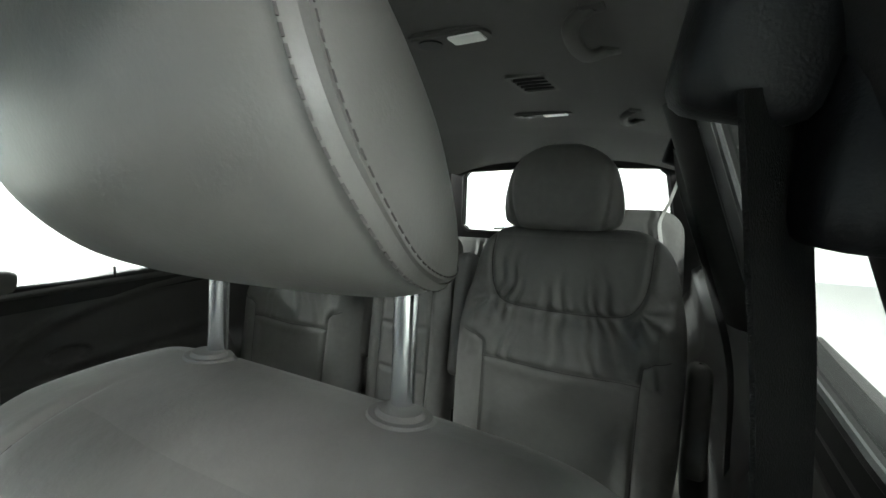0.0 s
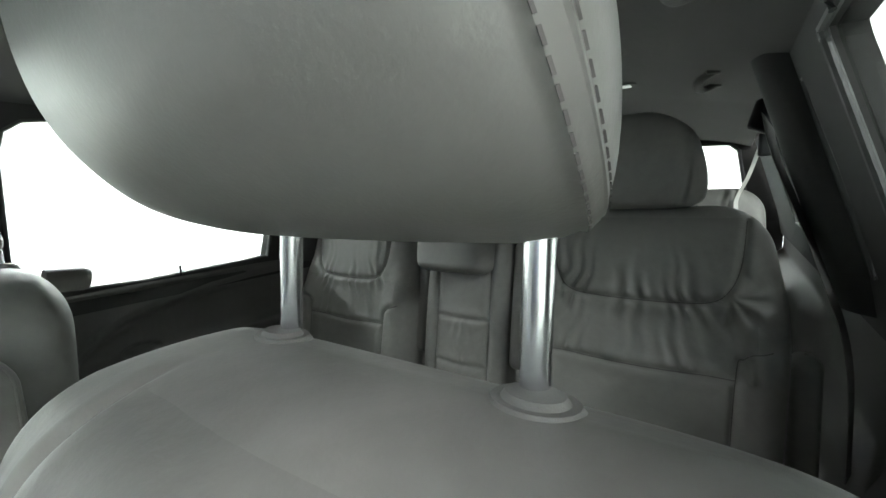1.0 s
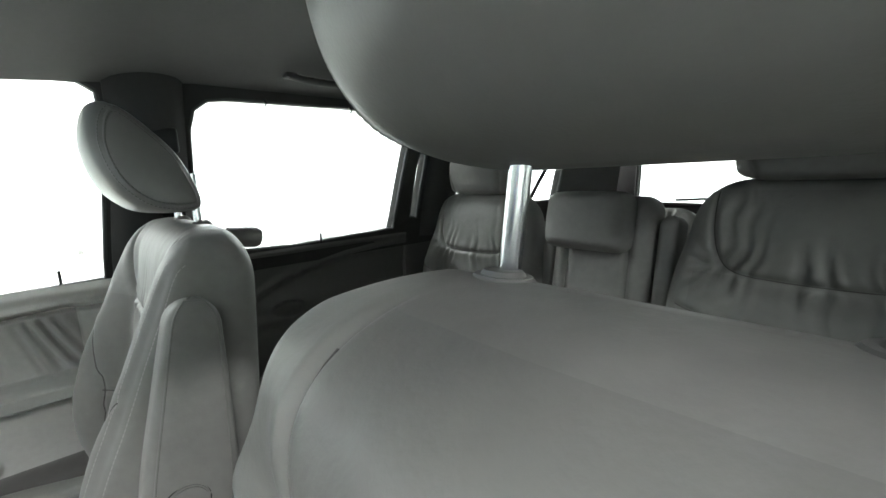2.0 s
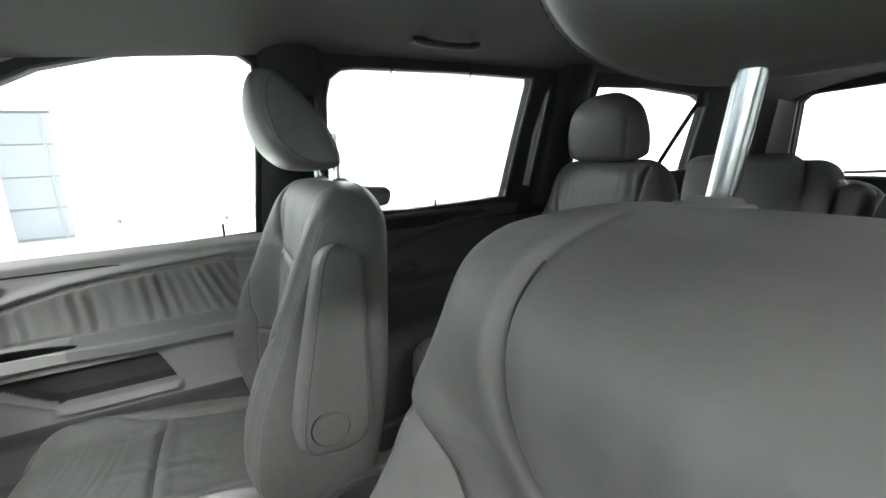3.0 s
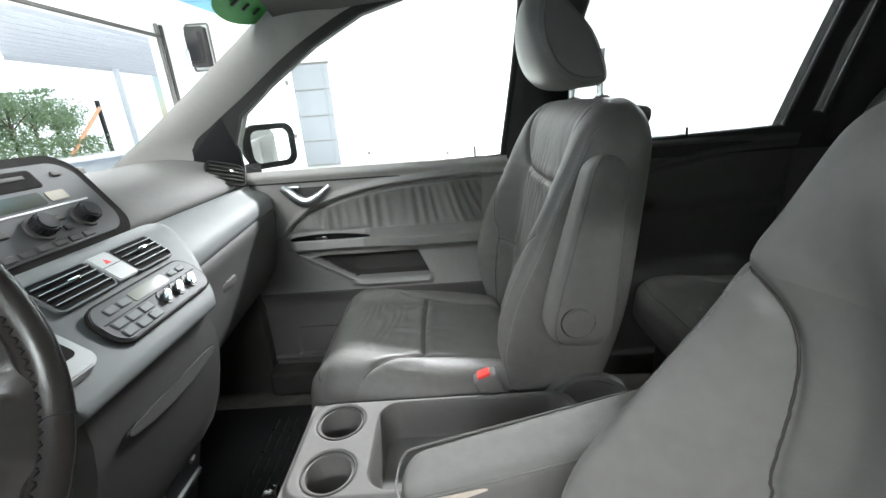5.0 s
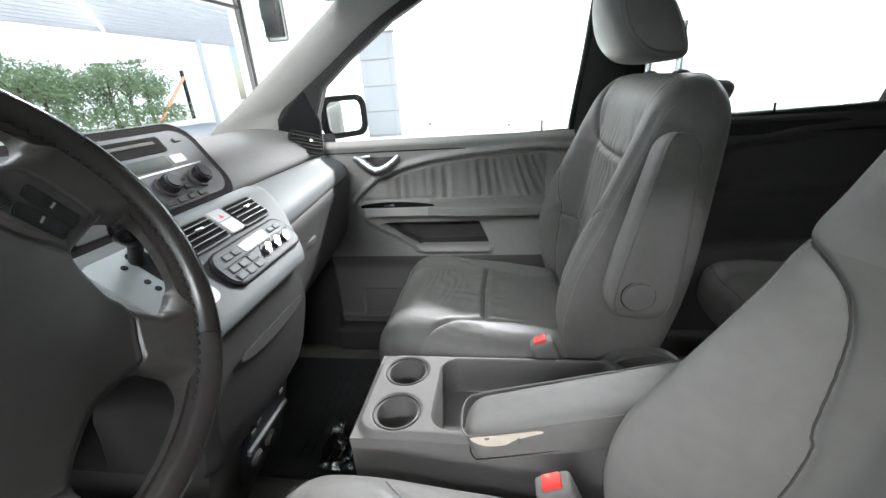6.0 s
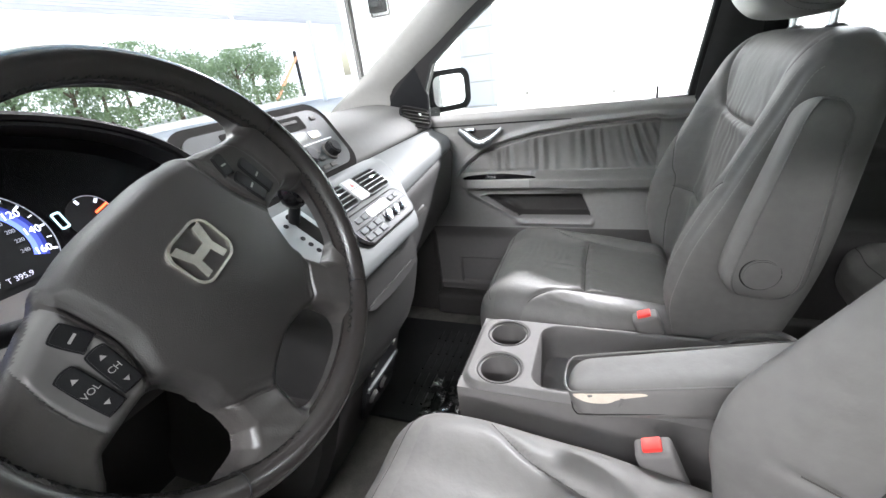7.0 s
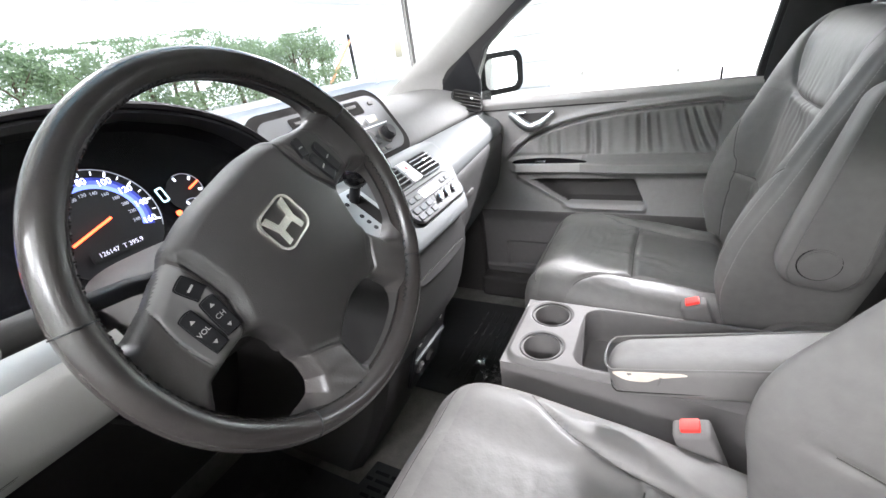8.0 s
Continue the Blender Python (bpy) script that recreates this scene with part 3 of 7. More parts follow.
# ---- pillar trims ----
for side in (-1, 1):
    bm = bmesh.new()
    # A pillar: a padded strip between the windscreen and the front window
    outer = [(-1.02, 1.24, 0.80), (-0.99, 1.34, 0.775), (-0.955, 1.385, 0.755), (-0.85, 1.455, 0.728), (-0.70, 1.548, 0.698), (-0.56, 1.622, 0.668), (-0.44, 1.66, 0.655)]
    inner = [(-1.40, 1.24, 0.80), (-1.335, 1.288, 0.775), (-1.22, 1.352, 0.748), (-1.05, 1.455, 0.712), (-0.86, 1.572, 0.672), (-0.70, 1.668, 0.63), (-0.56, 1.705, 0.60)]
    rows = []
    for (y0, z0, x0), (y1, z1, x1) in zip([tuple(q) for q in smooth_line(outer, 6)], [tuple(q) for q in smooth_line(inner, 6)]):
        row = []
        for k in range(13):
            t = k / 12
            bulge = 0.022 * math.sin(math.pi * t) ** 0.7
            row.append(Vector((side * (x0 + (x1 - x0) * t - bulge), y0 + (y1 - y0) * t, z0 + (z1 - z0) * t)))
        rows.append(row + [Vector((side * (x1 + 0.03), y1 - 0.01, z1)), Vector((side * (x0 + 0.012), y0, z0))])
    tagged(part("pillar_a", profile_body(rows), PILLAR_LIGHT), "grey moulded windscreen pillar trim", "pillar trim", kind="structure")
    # B pillar: between the front and sliding windows
    rows = []
    for z in np.linspace(0.60, 1.70, 24):
        y0, y1 = (-0.158 + 0.03 * step(z, 1.2, 1.6) - 0.02 * step(-z, -1.2, -0.7), 0.03 + 0.03 * step(-z, -1.2, -0.7))
        y0, y1 = y0 + 0.008, y1 - 0.004
        x = side_x(z)
        row = []
        for k in range(11):
            t = k / 10
            row.append((side * (x - 0.006 - 0.032 * math.sin(math.pi * t) ** 0.6), float(y0 + (y1 - y0) * t), float(z)))
        rows.append(row + [(side * (x + 0.015), float(y1), float(z)), (side * (x + 0.015), float(y0), float(z))])
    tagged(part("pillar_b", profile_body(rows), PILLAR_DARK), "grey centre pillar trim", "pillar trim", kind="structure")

for side in (-1, 1):
    tagged(part("kick_panel", box((0.04, 0.50, 0.80), (side * 0.815, -1.265, FLOOR + 0.40), 0.008), TAUPE_DARK), "dark plastic footwell side panel", "side trim", kind="structure")
    tagged(part("sill_trim", box((0.07, 3.45, 0.10), (side * 0.80, 0.70, FLOOR + 0.05), 0.02, 3), TAUPE_DARK), "dark plastic door sill trim", "sill trim", kind="structure")
    tagged(part("rocker", box((0.10, 3.9, 0.46), (side * 0.90, 0.55, 0.241), 0.03, 3), SILVER), "silver painted car sill", "car sill", kind="structure")

for side, tag in ((-1, "west"), (1, "east")):
    tagged(part("door_jamb_" + tag, box((0.09, 0.12, 0.76), (side * 0.910, -1.02, 0.79), 0.006, 1), TAUPE_DARK), "dark door jamb between kick panel and door", "door jamb", kind="structure")

for side in (-1, 1):
    rows = []
    for z in np.linspace(1.22, 1.69, 12):
        x = side_x(z)
        row = [(side * (x - 0.004 - 0.045 * math.sin(math.pi * k / 10) ** 0.6), 0.805 + 0.16 * k / 10, float(z)) for k in range(11)]
        rows.append(row + [(side * (x + 0.015), 0.965, float(z)), (side * (x + 0.015), 0.805, float(z))])
    tagged(part("pillar_c", profile_body(rows), PILLAR_DARK), "rear pillar trim behind the sliding window, darkened as in shade", "pillar trim", kind="structure")

# ---- doors ----
WEST = Matrix(((0, 0, 1, 0), (1, 0, 0, 0), (0, 1, 0, 0), (0, 0, 0, 1)))      # u: rearwards, v: up, depth: into the cabin
EAST = Matrix(((0, 0, -1, 0), (1, 0, 0, 0), (0, 1, 0, 0), (0, 0, 0, 1)))


def arch_front(u):
    """The upper edge of the pleated insert of a front door."""
    return np.interp(u, [-0.90, -0.875, -0.85, -0.80, -0.74, -0.68, -0.60, -0.50, -0.40, -0.30, -0.24, -0.21],
                     [0.99, 1.02, 1.045, 1.082, 1.108, 1.128, 1.146, 1.160, 1.168, 1.174, 1.176, 1.170])


def front_door(side, m, name, label):
    door = thing(name, pose(side * 0.83, -0.55, 0.8), label, "car door", "front doors", kind="structure")

    def depth(u, v):
        d = -0.835 + 0.045 * step(v, 1.05, 1.22)
        d = d + 0.012 * np.exp(-((v - 1.214) / 0.016) ** 2)
        a = arch_front(u)
        inside = step(v, 1.012, 1.022) * step(a - v, 0.0, 0.010) * step(-u, 0.222, 0.232)
        d = d + 0.014 * np.exp(-((v - a - 0.014) / 0.011) ** 2) * step(v, 0.99, 1.03)
        d = d - 0.016 * np.exp(-((v - a) / 0.006) ** 2) * step(v, 0.99, 1.02)
        fold = np.sin((u + 0.10 * (v - 1.02) * step(u, -0.5, -0.2) * 6) / 0.036 * 6.283 + 1.3 * np.sin(u * 19)) * (0.55 + 0.45 * np.sin(u * 41 + v * 6))
        d = d + inside * (0.004 + 0.0075 * fold * step(a - v, 0.0, 0.035) * step(v, 1.0, 1.05))
        arm = step(v, 0.948, 0.972) * step(-v, -1.020, -0.998) * step(u, -0.895, -0.84) * step(-u, 0.17, 0.20)
        d = d + arm * (0.052 + 0.020 * step(u, -0.66, -0.45))
        d = d - 0.010 * step(v, 1.001, 1.006) * step(-v, -1.03, -1.012) * step(u, -0.865, -0.85) * step(-u, 0.60, 0.612)
        slope = (v - 0.835) / 0.095
        pu0, pu1 = -0.66 - 0.145 * np.clip(slope, 0, 1), -0.415 - 0.04 * np.clip(slope, 0, 1)
        pocket = step(v, 0.838, 0.850) * step(-v, -0.932, -0.920) * step(u, pu0 - 0.014, pu0 + 0.014) * step(-u, -pu1 - 0.008, -pu1 + 0.008)
        d = d - 0.062 * pocket
        lip = np.exp(-((v - 0.825) / 0.012) ** 2) * step(u, -0.70, -0.64) * step(-u, 0.40, 0.42)
        d = d + 0.022 * lip
        diag = np.exp(-((v - 0.952 + (u + 0.86) * 0.55) / 0.017) ** 2) * step(u, -0.87, -0.85) * step(-u, 0.66, 0.70)
        d = d + 0.020 * diag
        d = d - 0.018 * step(-v, -0.80, -0.74)
        speaker = step(v, 0.535, 0.545) * step(-v, -0.655, -0.645) * step(u, -0.93, -0.92) * step(-u, 0.74, 0.75)
        d = d - 0.012 * speaker + 0.008 * np.exp(-((v - 0.53) / 0.008) ** 2)
        return d

    def region(u, v):
        lab = np.zeros(len(u), int)
        a = arch_front(u)
        lab[(v > 1.014) & (v < a - 0.003) & (u < -0.228)] = 1
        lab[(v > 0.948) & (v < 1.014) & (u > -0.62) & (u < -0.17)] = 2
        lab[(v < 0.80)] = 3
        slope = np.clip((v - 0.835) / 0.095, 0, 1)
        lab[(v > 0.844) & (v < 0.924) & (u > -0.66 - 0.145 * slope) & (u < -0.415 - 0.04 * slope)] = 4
        return lab

    # Lower panel and pocket get darker plastics: their shade is put into colour.
    relief([("panel", DOOR_TAUPE, ""), ("pleated_insert", DOOR_LEATHER, "gathered leather insert"), ("armrest", DOOR_LEATHER, "padded leather armrest"), ("lower_panel", TAUPE, "lower door panel in a grey darkened as in shade"), ("pocket", TAUPE_DARK, "door pocket darkened inside as in shade")],
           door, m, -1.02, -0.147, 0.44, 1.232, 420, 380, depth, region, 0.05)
    part("handle_cup", prism(smooth_outline([(-0.052, -0.008), (-0.018, -0.034), (0.030, -0.026), (0.058, 0.006), (0.060, 0.026), (0.0, 0.030), (-0.044, 0.024)]), 0.005, m @ Matrix.Translation((-0.782, 1.165, -0.803)), 0.001), TAUPE_DARK, door)
    hook = smooth_line([(-0.856, 1.176, -0.789), (-0.832, 1.162, -0.783), (-0.806, 1.141, -0.778), (-0.782, 1.131, -0.776), (-0.754, 1.141, -0.778), (-0.727, 1.159, -0.783), (-0.706, 1.176, -0.789)], 8)
    part("handle", sweep([m @ q for q in hook], 0.0115, 14, False, 0.55, m.to_3x3() @ Vector((0, 0, 1)), lambda t: 1.0 + 0.55 * math.sin(math.pi * min(1, t * 1.25)) - 0.35 * t ** 3), SATIN, door, "chrome door handle")
    bar = smooth_line([(-0.850, 1.174, -0.790), (-0.820, 1.178, -0.788), (-0.800, 1.178, -0.788)], 6)
    part("handle_tip", sweep([m @ q for q in bar], 0.006, 8), SATIN, door)
    # window switch and lock pin
    sw = part("switch_plate", prism(smooth_outline([(-0.850, 1.000), (-0.74, 0.992), (-0.62, 0.996), (-0.606, 1.008), (-0.72, 1.020), (-0.84, 1.014)], 4), 0.010, m @ Matrix.Translation((0, 0, -0.797)), 0.002), BLACK_GLOSS, door, "dark window switch plate")
    part("window_switch", box((0.038, 0.009, 0.008), (0, 0, 0), 0.003, 2, m @ Matrix.Translation((-0.755, 1.0085, -0.785))), CHROME, sw)
    part("lock_pin", cyl(0.0032, 0.040, m @ Matrix.Translation((-0.245, 1.245, -0.795)) @ pose(0, 0, 0, 90), 12), BLACK, door, "black lock pin")
    return door


front_door(-1, WEST, "door_1", "grey front passenger door with pleated insert and chrome handle")
front_door(1, EAST, "door_2", "grey driver's door with pleated insert and chrome handle")


def rear_door(side, m, name, label):
    door = thing(name, pose(side * 0.80, 0.4, 0.8), label, "car door", "sliding doors", kind="structure")

    def arch(u):
        return np.interp(u, [0.06, 0.12, 0.18, 0.25, 0.35, 0.48, 0.62, 0.72], [0.98, 1.06, 1.11, 1.145, 1.175, 1.198, 1.208, 1.21])

    def depth(u, v):
        d = -0.81 + 0.02 * step(v, 1.1, 1.24) + 0.010 * np.exp(-((v - 1.236) / 0.012) ** 2)
        a = arch(u)
        d = d + 0.010 * np.exp(-((v - a) / 0.012) ** 2) * step(u, 0.04, 0.12) - 0.008 * step(a - v, 0.01, 0.03) * step(v, 0.96, 1.0)
        d = d + 0.020 * np.exp(-((v - 1.02 - 0.03 * (u - 0.3)) / 0.02) ** 2)
        d = d + 0.018 * step(-v, -0.86, -0.82)
        cup = step(0.055 - np.hypot((u - 0.28) * 1.0, (v - 1.045) * 2.6), 0, 0.012)
        return d - 0.012 * cup

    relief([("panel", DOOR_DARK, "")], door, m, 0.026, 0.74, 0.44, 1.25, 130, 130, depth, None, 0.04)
    part("lock_pin", cyl(0.0035, 0.03, m @ Matrix.Translation((0.395, 1.262, -0.785)) @ pose(0, 0, 0, 90), 12), BLACK, door, "black lock pin")
    part("lock_switch", box((0.03, 0.05, 0.008), (0, 0, 0), 0.003, 2, m @ Matrix.Translation((0.075, 1.155, -0.797))), BLACK, door)
    part("switch_light", box((0.014, 0.012, 0.004), (0, 0, 0), 0.001, 1, m @ Matrix.Translation((0.075, 1.145, -0.792))), RED, door, "small red switch mark")
    for u in (0.21, 0.46):
        part("blind_hook", sweep([m @ Vector((u, 1.662, -0.652)), m @ Vector((u + 0.004, 1.650, -0.645)), m @ Vector((u, 1.640, -0.648))], 0.004, 8), BLACK, door, "black blind hook")
    return door


rear_door(-1, WEST, "door_3", "dark grey sliding door panel with a curved moulding")
rear_door(1, EAST, "door_4", "dark grey sliding door panel with a curved moulding")

for side, m, nm in ((-1, WEST, "quarter_panel_west"), (1, EAST, "quarter_panel_east")):
    def qdepth(u, v):
        return -0.80 + 0.03 * step(-v, -1.0, -0.9) + 0.05 * step(u, 1.2, 1.4) * step(-v, -1.12, -1.08) + 0.006 * np.exp(-((v - 1.24) / 0.01) ** 2)
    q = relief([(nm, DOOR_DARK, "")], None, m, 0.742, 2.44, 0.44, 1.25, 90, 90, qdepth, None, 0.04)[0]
    tagged(q, "dark grey moulded rear side trim", "side trim", kind="structure")

# door mirror outside the front passenger's window
mirror = thing("door_mirror", pose(-0.93, -1.02, 1.2), "black door mirror outside the passenger window", "door mirror")
shell = prism(rounded(0.206, 0.162, 0.045), -0.10, pose(0, 0, 0), 0.012, 3)
for v in shell.verts:
    k = 1 - 0.35 * (-v.co.z / 0.09)
    v.co.x, v.co.y = v.co.x * k, v.co.y * k
mirror_face = plane_frame((-1.115, -0.992, 1.290), (-0.80, 0.60, 0.0), (0, 0, 1))
shell.transform(mirror_face)
part("shell", shell, MATT_BLACK, mirror)
part("mirror_frame", ring_panel(rounded(0.204, 0.160, 0.044), rounded(0.164, 0.118, 0.030), 0.012, mirror_face), MATT_BLACK, mirror, "black mirror frame")
part("mirror_glass", prism(rounded(0.168, 0.122, 0.031), 0.004, mirror_face @ Matrix.Translation((0, 0, 0.001)), 0.001), MIRROR, mirror, "bright mirror glass")
part("arm", box((0.20, 0.05, 0.05), (-0.955, -1.04, 1.212), 0.015, 3), MATT_BLACK, mirror)
for side in (-1, 1):
    tri = prism([(-1.125, 1.215), (-0.958, 1.215), (-0.945, 1.30), (-0.965, 1.40), (-1.02, 1.36), (-1.09, 1.30)], 0.012, (WEST if side < 0 else EAST) @ Matrix.Translation((0, 0, -0.800)), 0.003)
    for v in tri.verts:
        v.co.x += -side * 0.33 * max(0, v.co.z - 1.23)
    tagged(part("mirror_gusset", tri, BLACK), "black corner cover behind the door mirror", "door trim", kind="structure")

# ---- seats ----
def mirrored(points):
    return [(-a, b) for a, b in points]


def padded_shape(seams, gathers=(), bolster=0.03, inner=0.14, outer=0.21, hi=9.0, soft=0.10, crown=0.0, w0=0.25, seed=1.0):
    """The relief of a leather cover: raised bolsters, sunk seams and the folds that a drawn seam throws."""
    lines = [smooth_line([(a, b, 0) for a, b in line], 8) for line in seams]

    def shape(s, h, facing):
        t = np.clip((np.abs(s) - inner) / (outer - inner), 0, 1)
        lift = curve_at(bolster, h) if isinstance(bolster, list) else bolster * np.clip((hi - h) / soft, 0, 1)
        d = lift * t * t * (3 - 2 * t)
        d = d + crown * (1 - np.clip(np.abs(s) / w0, 0, 1) ** 2)
        fade = np.clip((0.92 * w0 - np.abs(s)) / (0.16 * w0), 0.0, 1)
        near = np.full(np.shape(s), 9.0)
        for line in lines:
            near = np.minimum(near, line_distance(s, h, line)[0])
        d = d + fade * (groove(near, 0.0066, 0.0050) + 0.0022 * np.exp(-((near - 0.016) / 0.012) ** 2))
        for k, reach, amp, pitch, side in gathers:
            dist, where = line_distance(s, h, lines[k])
            mask = (np.sign(h - np.interp(s, [q.x for q in sorted(lines[k], key=lambda q: q.x)], [q.y for q in sorted(lines[k], key=lambda q: q.x)])) == side)
            q = s * (1 + side * 3.0 * dist) + 0.004 * np.sin(h * 61 + s * 23 + seed)
            wave = np.sin(q / pitch * 6.283 + 1.9 * np.sin(q * 31 + seed))
            wave = (np.abs(wave) ** 0.7 * np.sign(wave)) * (0.55 + 0.45 * np.sin(q * 53 + seed * 2))
            d = d + mask * amp * wave * np.exp(-dist / reach) * np.clip(dist / 0.012, 0, 1)
        d = d + 0.0012 * np.sin(s * 37 + h * 11 + seed) * np.sin(h * 29 - s * 7 + seed)
        return d
    return shape


def seat_back(seat, m, length, half, thick, u_half, u_low, u_top, low, seed, bol=0.03, fold=1.0, mat=LEATHER, mat2=LEATHER_DARK, top_k=0.95, sewn=False, cap=0.10, widths=None, top=0.8, side=None):
    """A backrest cover with a drawn upper insert, a waist panel, a lower panel and two bolsters."""
    u_line = [(-u_half * 1.18, u_top), (-u_half * 1.14, u_low + 0.08), (-u_half * 1.02, u_low + 0.028), (-u_half * 0.82, u_low + 0.006), (-u_half * 0.4, u_low), (0, u_low - 0.001),
              (u_half * 0.4, u_low), (u_half * 0.82, u_low + 0.006), (u_half * 1.02, u_low + 0.028), (u_half * 1.14, u_low + 0.08), (u_half * 1.18, u_top)]
    side = side or [(-half * 1.02, u_low - 0.055), (-half * 0.86, u_low - 0.075), (-half * 0.73, low + 0.05), (-half * 0.68, low), (-half * 0.66, 0.02)]
    side_top = side[0][1]
    cross = [(-half * 0.69, low + 0.006), (0, low), (half * 0.69, low + 0.006)]
    seams = [u_line, side, mirrored(side), cross]
    base = padded_shape(seams, [(0, 0.032, 0.0085 * fold, 0.030, -1), (0, 0.034, 0.0085 * fold * fold, 0.033, 1), (3, 0.05, 0.0050 * fold ** 2, 0.05, 1)], bol, half * 0.50, half * 0.88, u_low + 0.06, 0.12, 0.010, half, seed)
    sx = np.array([q[0] for q in smooth_line([(a, b, 0) for a, b in side[::-1]], 10)])
    sy = np.array([q[1] for q in smooth_line([(a, b, 0) for a, b in side[::-1]], 10)])
    wkeys = [(length * k, half * w) for k, w in zip((0, 0.2, 0.45, 0.7, 0.9, 1.0), widths or (0.88, 0.97, 1.0, 0.985, top_k, top_k - 0.05))]

    def shape(s, h, f):
        d = base(s, h, f)
        if sewn:
            # a felled seam along the front ridge of both sides
            edge = np.abs(np.abs(s) - 0.925 * curve_at(wkeys, h))
            d = d + groove(edge, 0.0026, 0.0055) * np.clip((length - 0.03 - h) / 0.05, 0, 1)
            # soft upright wrinkles in the middle and slanting creases beside the bolsters
            a = np.abs(s) / half
            pull = np.sin(s * 74 + 1.7 * np.sin(h * 13 + seed) + 0.9 * np.sin(h * 41)) * (0.5 + 0.5 * np.sin(s * 23 + h * 8 + seed * 3))
            d = d + 0.0016 * pull * np.exp(-((h - 0.40) / 0.11) ** 2) * np.clip(1 - (a / 0.62) ** 2, 0, 1)
            slant = np.sin((h + 0.7 * np.abs(s)) * 128 + 1.4 * np.sin(h * 37 + s * 11)) * (0.5 + 0.5 * np.sin(h * 29 + seed))
            d = d + 0.0018 * slant * np.exp(-((a - 0.70) / 0.13) ** 2) * np.exp(-((h - 0.31) / 0.09) ** 2)
        # creases that run out from the ends of the drawn seam
        for sgn in (-1, 1):
            dx, dh = np.abs(s) * np.sign(s * sgn) - u_half * 1.05, h - u_low - 0.02
            r, ang = np.hypot(dx, dh), np.arctan2(dh, dx)
            d = d + 0.0030 * fold ** 3 * np.sin(ang * 9 + seed + sgn) * np.exp(-((r - 0.045) / 0.03) ** 2) * np.clip(np.cos(ang + 0.6), 0, 1)
        return d

    def region(s, h, f):
        lab = np.zeros(len(s), int)
        on = f > 0.35
        bx = np.where(h < side_top, np.interp(h, sy, np.abs(sx)), 9)
        ux = np.interp(h, [u_low - 0.001, u_low + 0.006, u_low + 0.028, u_low + 0.08, u_top], [0.4 * u_half, 0.82 * u_half, u_half * 1.02, u_half * 1.14, u_half * 1.18])
        lab[on & (h > u_low) & (h < u_top) & (np.abs(s) < ux)] = 1
        lab[on & (h <= u_low) & (h > low) & (np.abs(s) < np.minimum(bx, half * 0.8))] = 2
        lab[on & (h <= low) & (np.abs(s) < bx)] = 3
        lab[on & (h < side_top) & (s >= bx)] = 4
        lab[on & (h < side_top) & (s <= -bx)] = 5
        return lab

    names = [("backrest", mat, ""), ("upper_insert", mat2, "gathered leather insert"), ("waist_panel", mat2, "creased leather panel"), ("lower_panel", mat2, ""),
             ("bolster", mat, ""), ("bolster", mat, "")]
    threads = []
    if sewn:
        for sgn in (-1, 1):
            for off in (-0.010, 0.010):
                line = [(sgn * (0.925 * float(curve_at(wkeys, q)) + off), q, 0) for q in np.linspace(0.06, length - 0.05, 300)]
                threads.append((even_line(line), THREAD))
    return puff(names, seat, m, length, wkeys,
                [(0, thick * 1.1), (length * 0.3, thick * 1.1), (length * 0.75, thick * 0.9), (length, thick * top)], [(0, thick), (length * 0.5, thick), (length, thick * 0.75)],
                nh=230 if sewn else 170, na=420 if sewn else 320, shape=shape, region=region, cap=cap, cap0=0.05, px=0.40, py=0.75, threads=threads,
                cords=[even_line(smooth_line([(a, b, 0) for a, b in line], 12), 0.005) for line in seams])


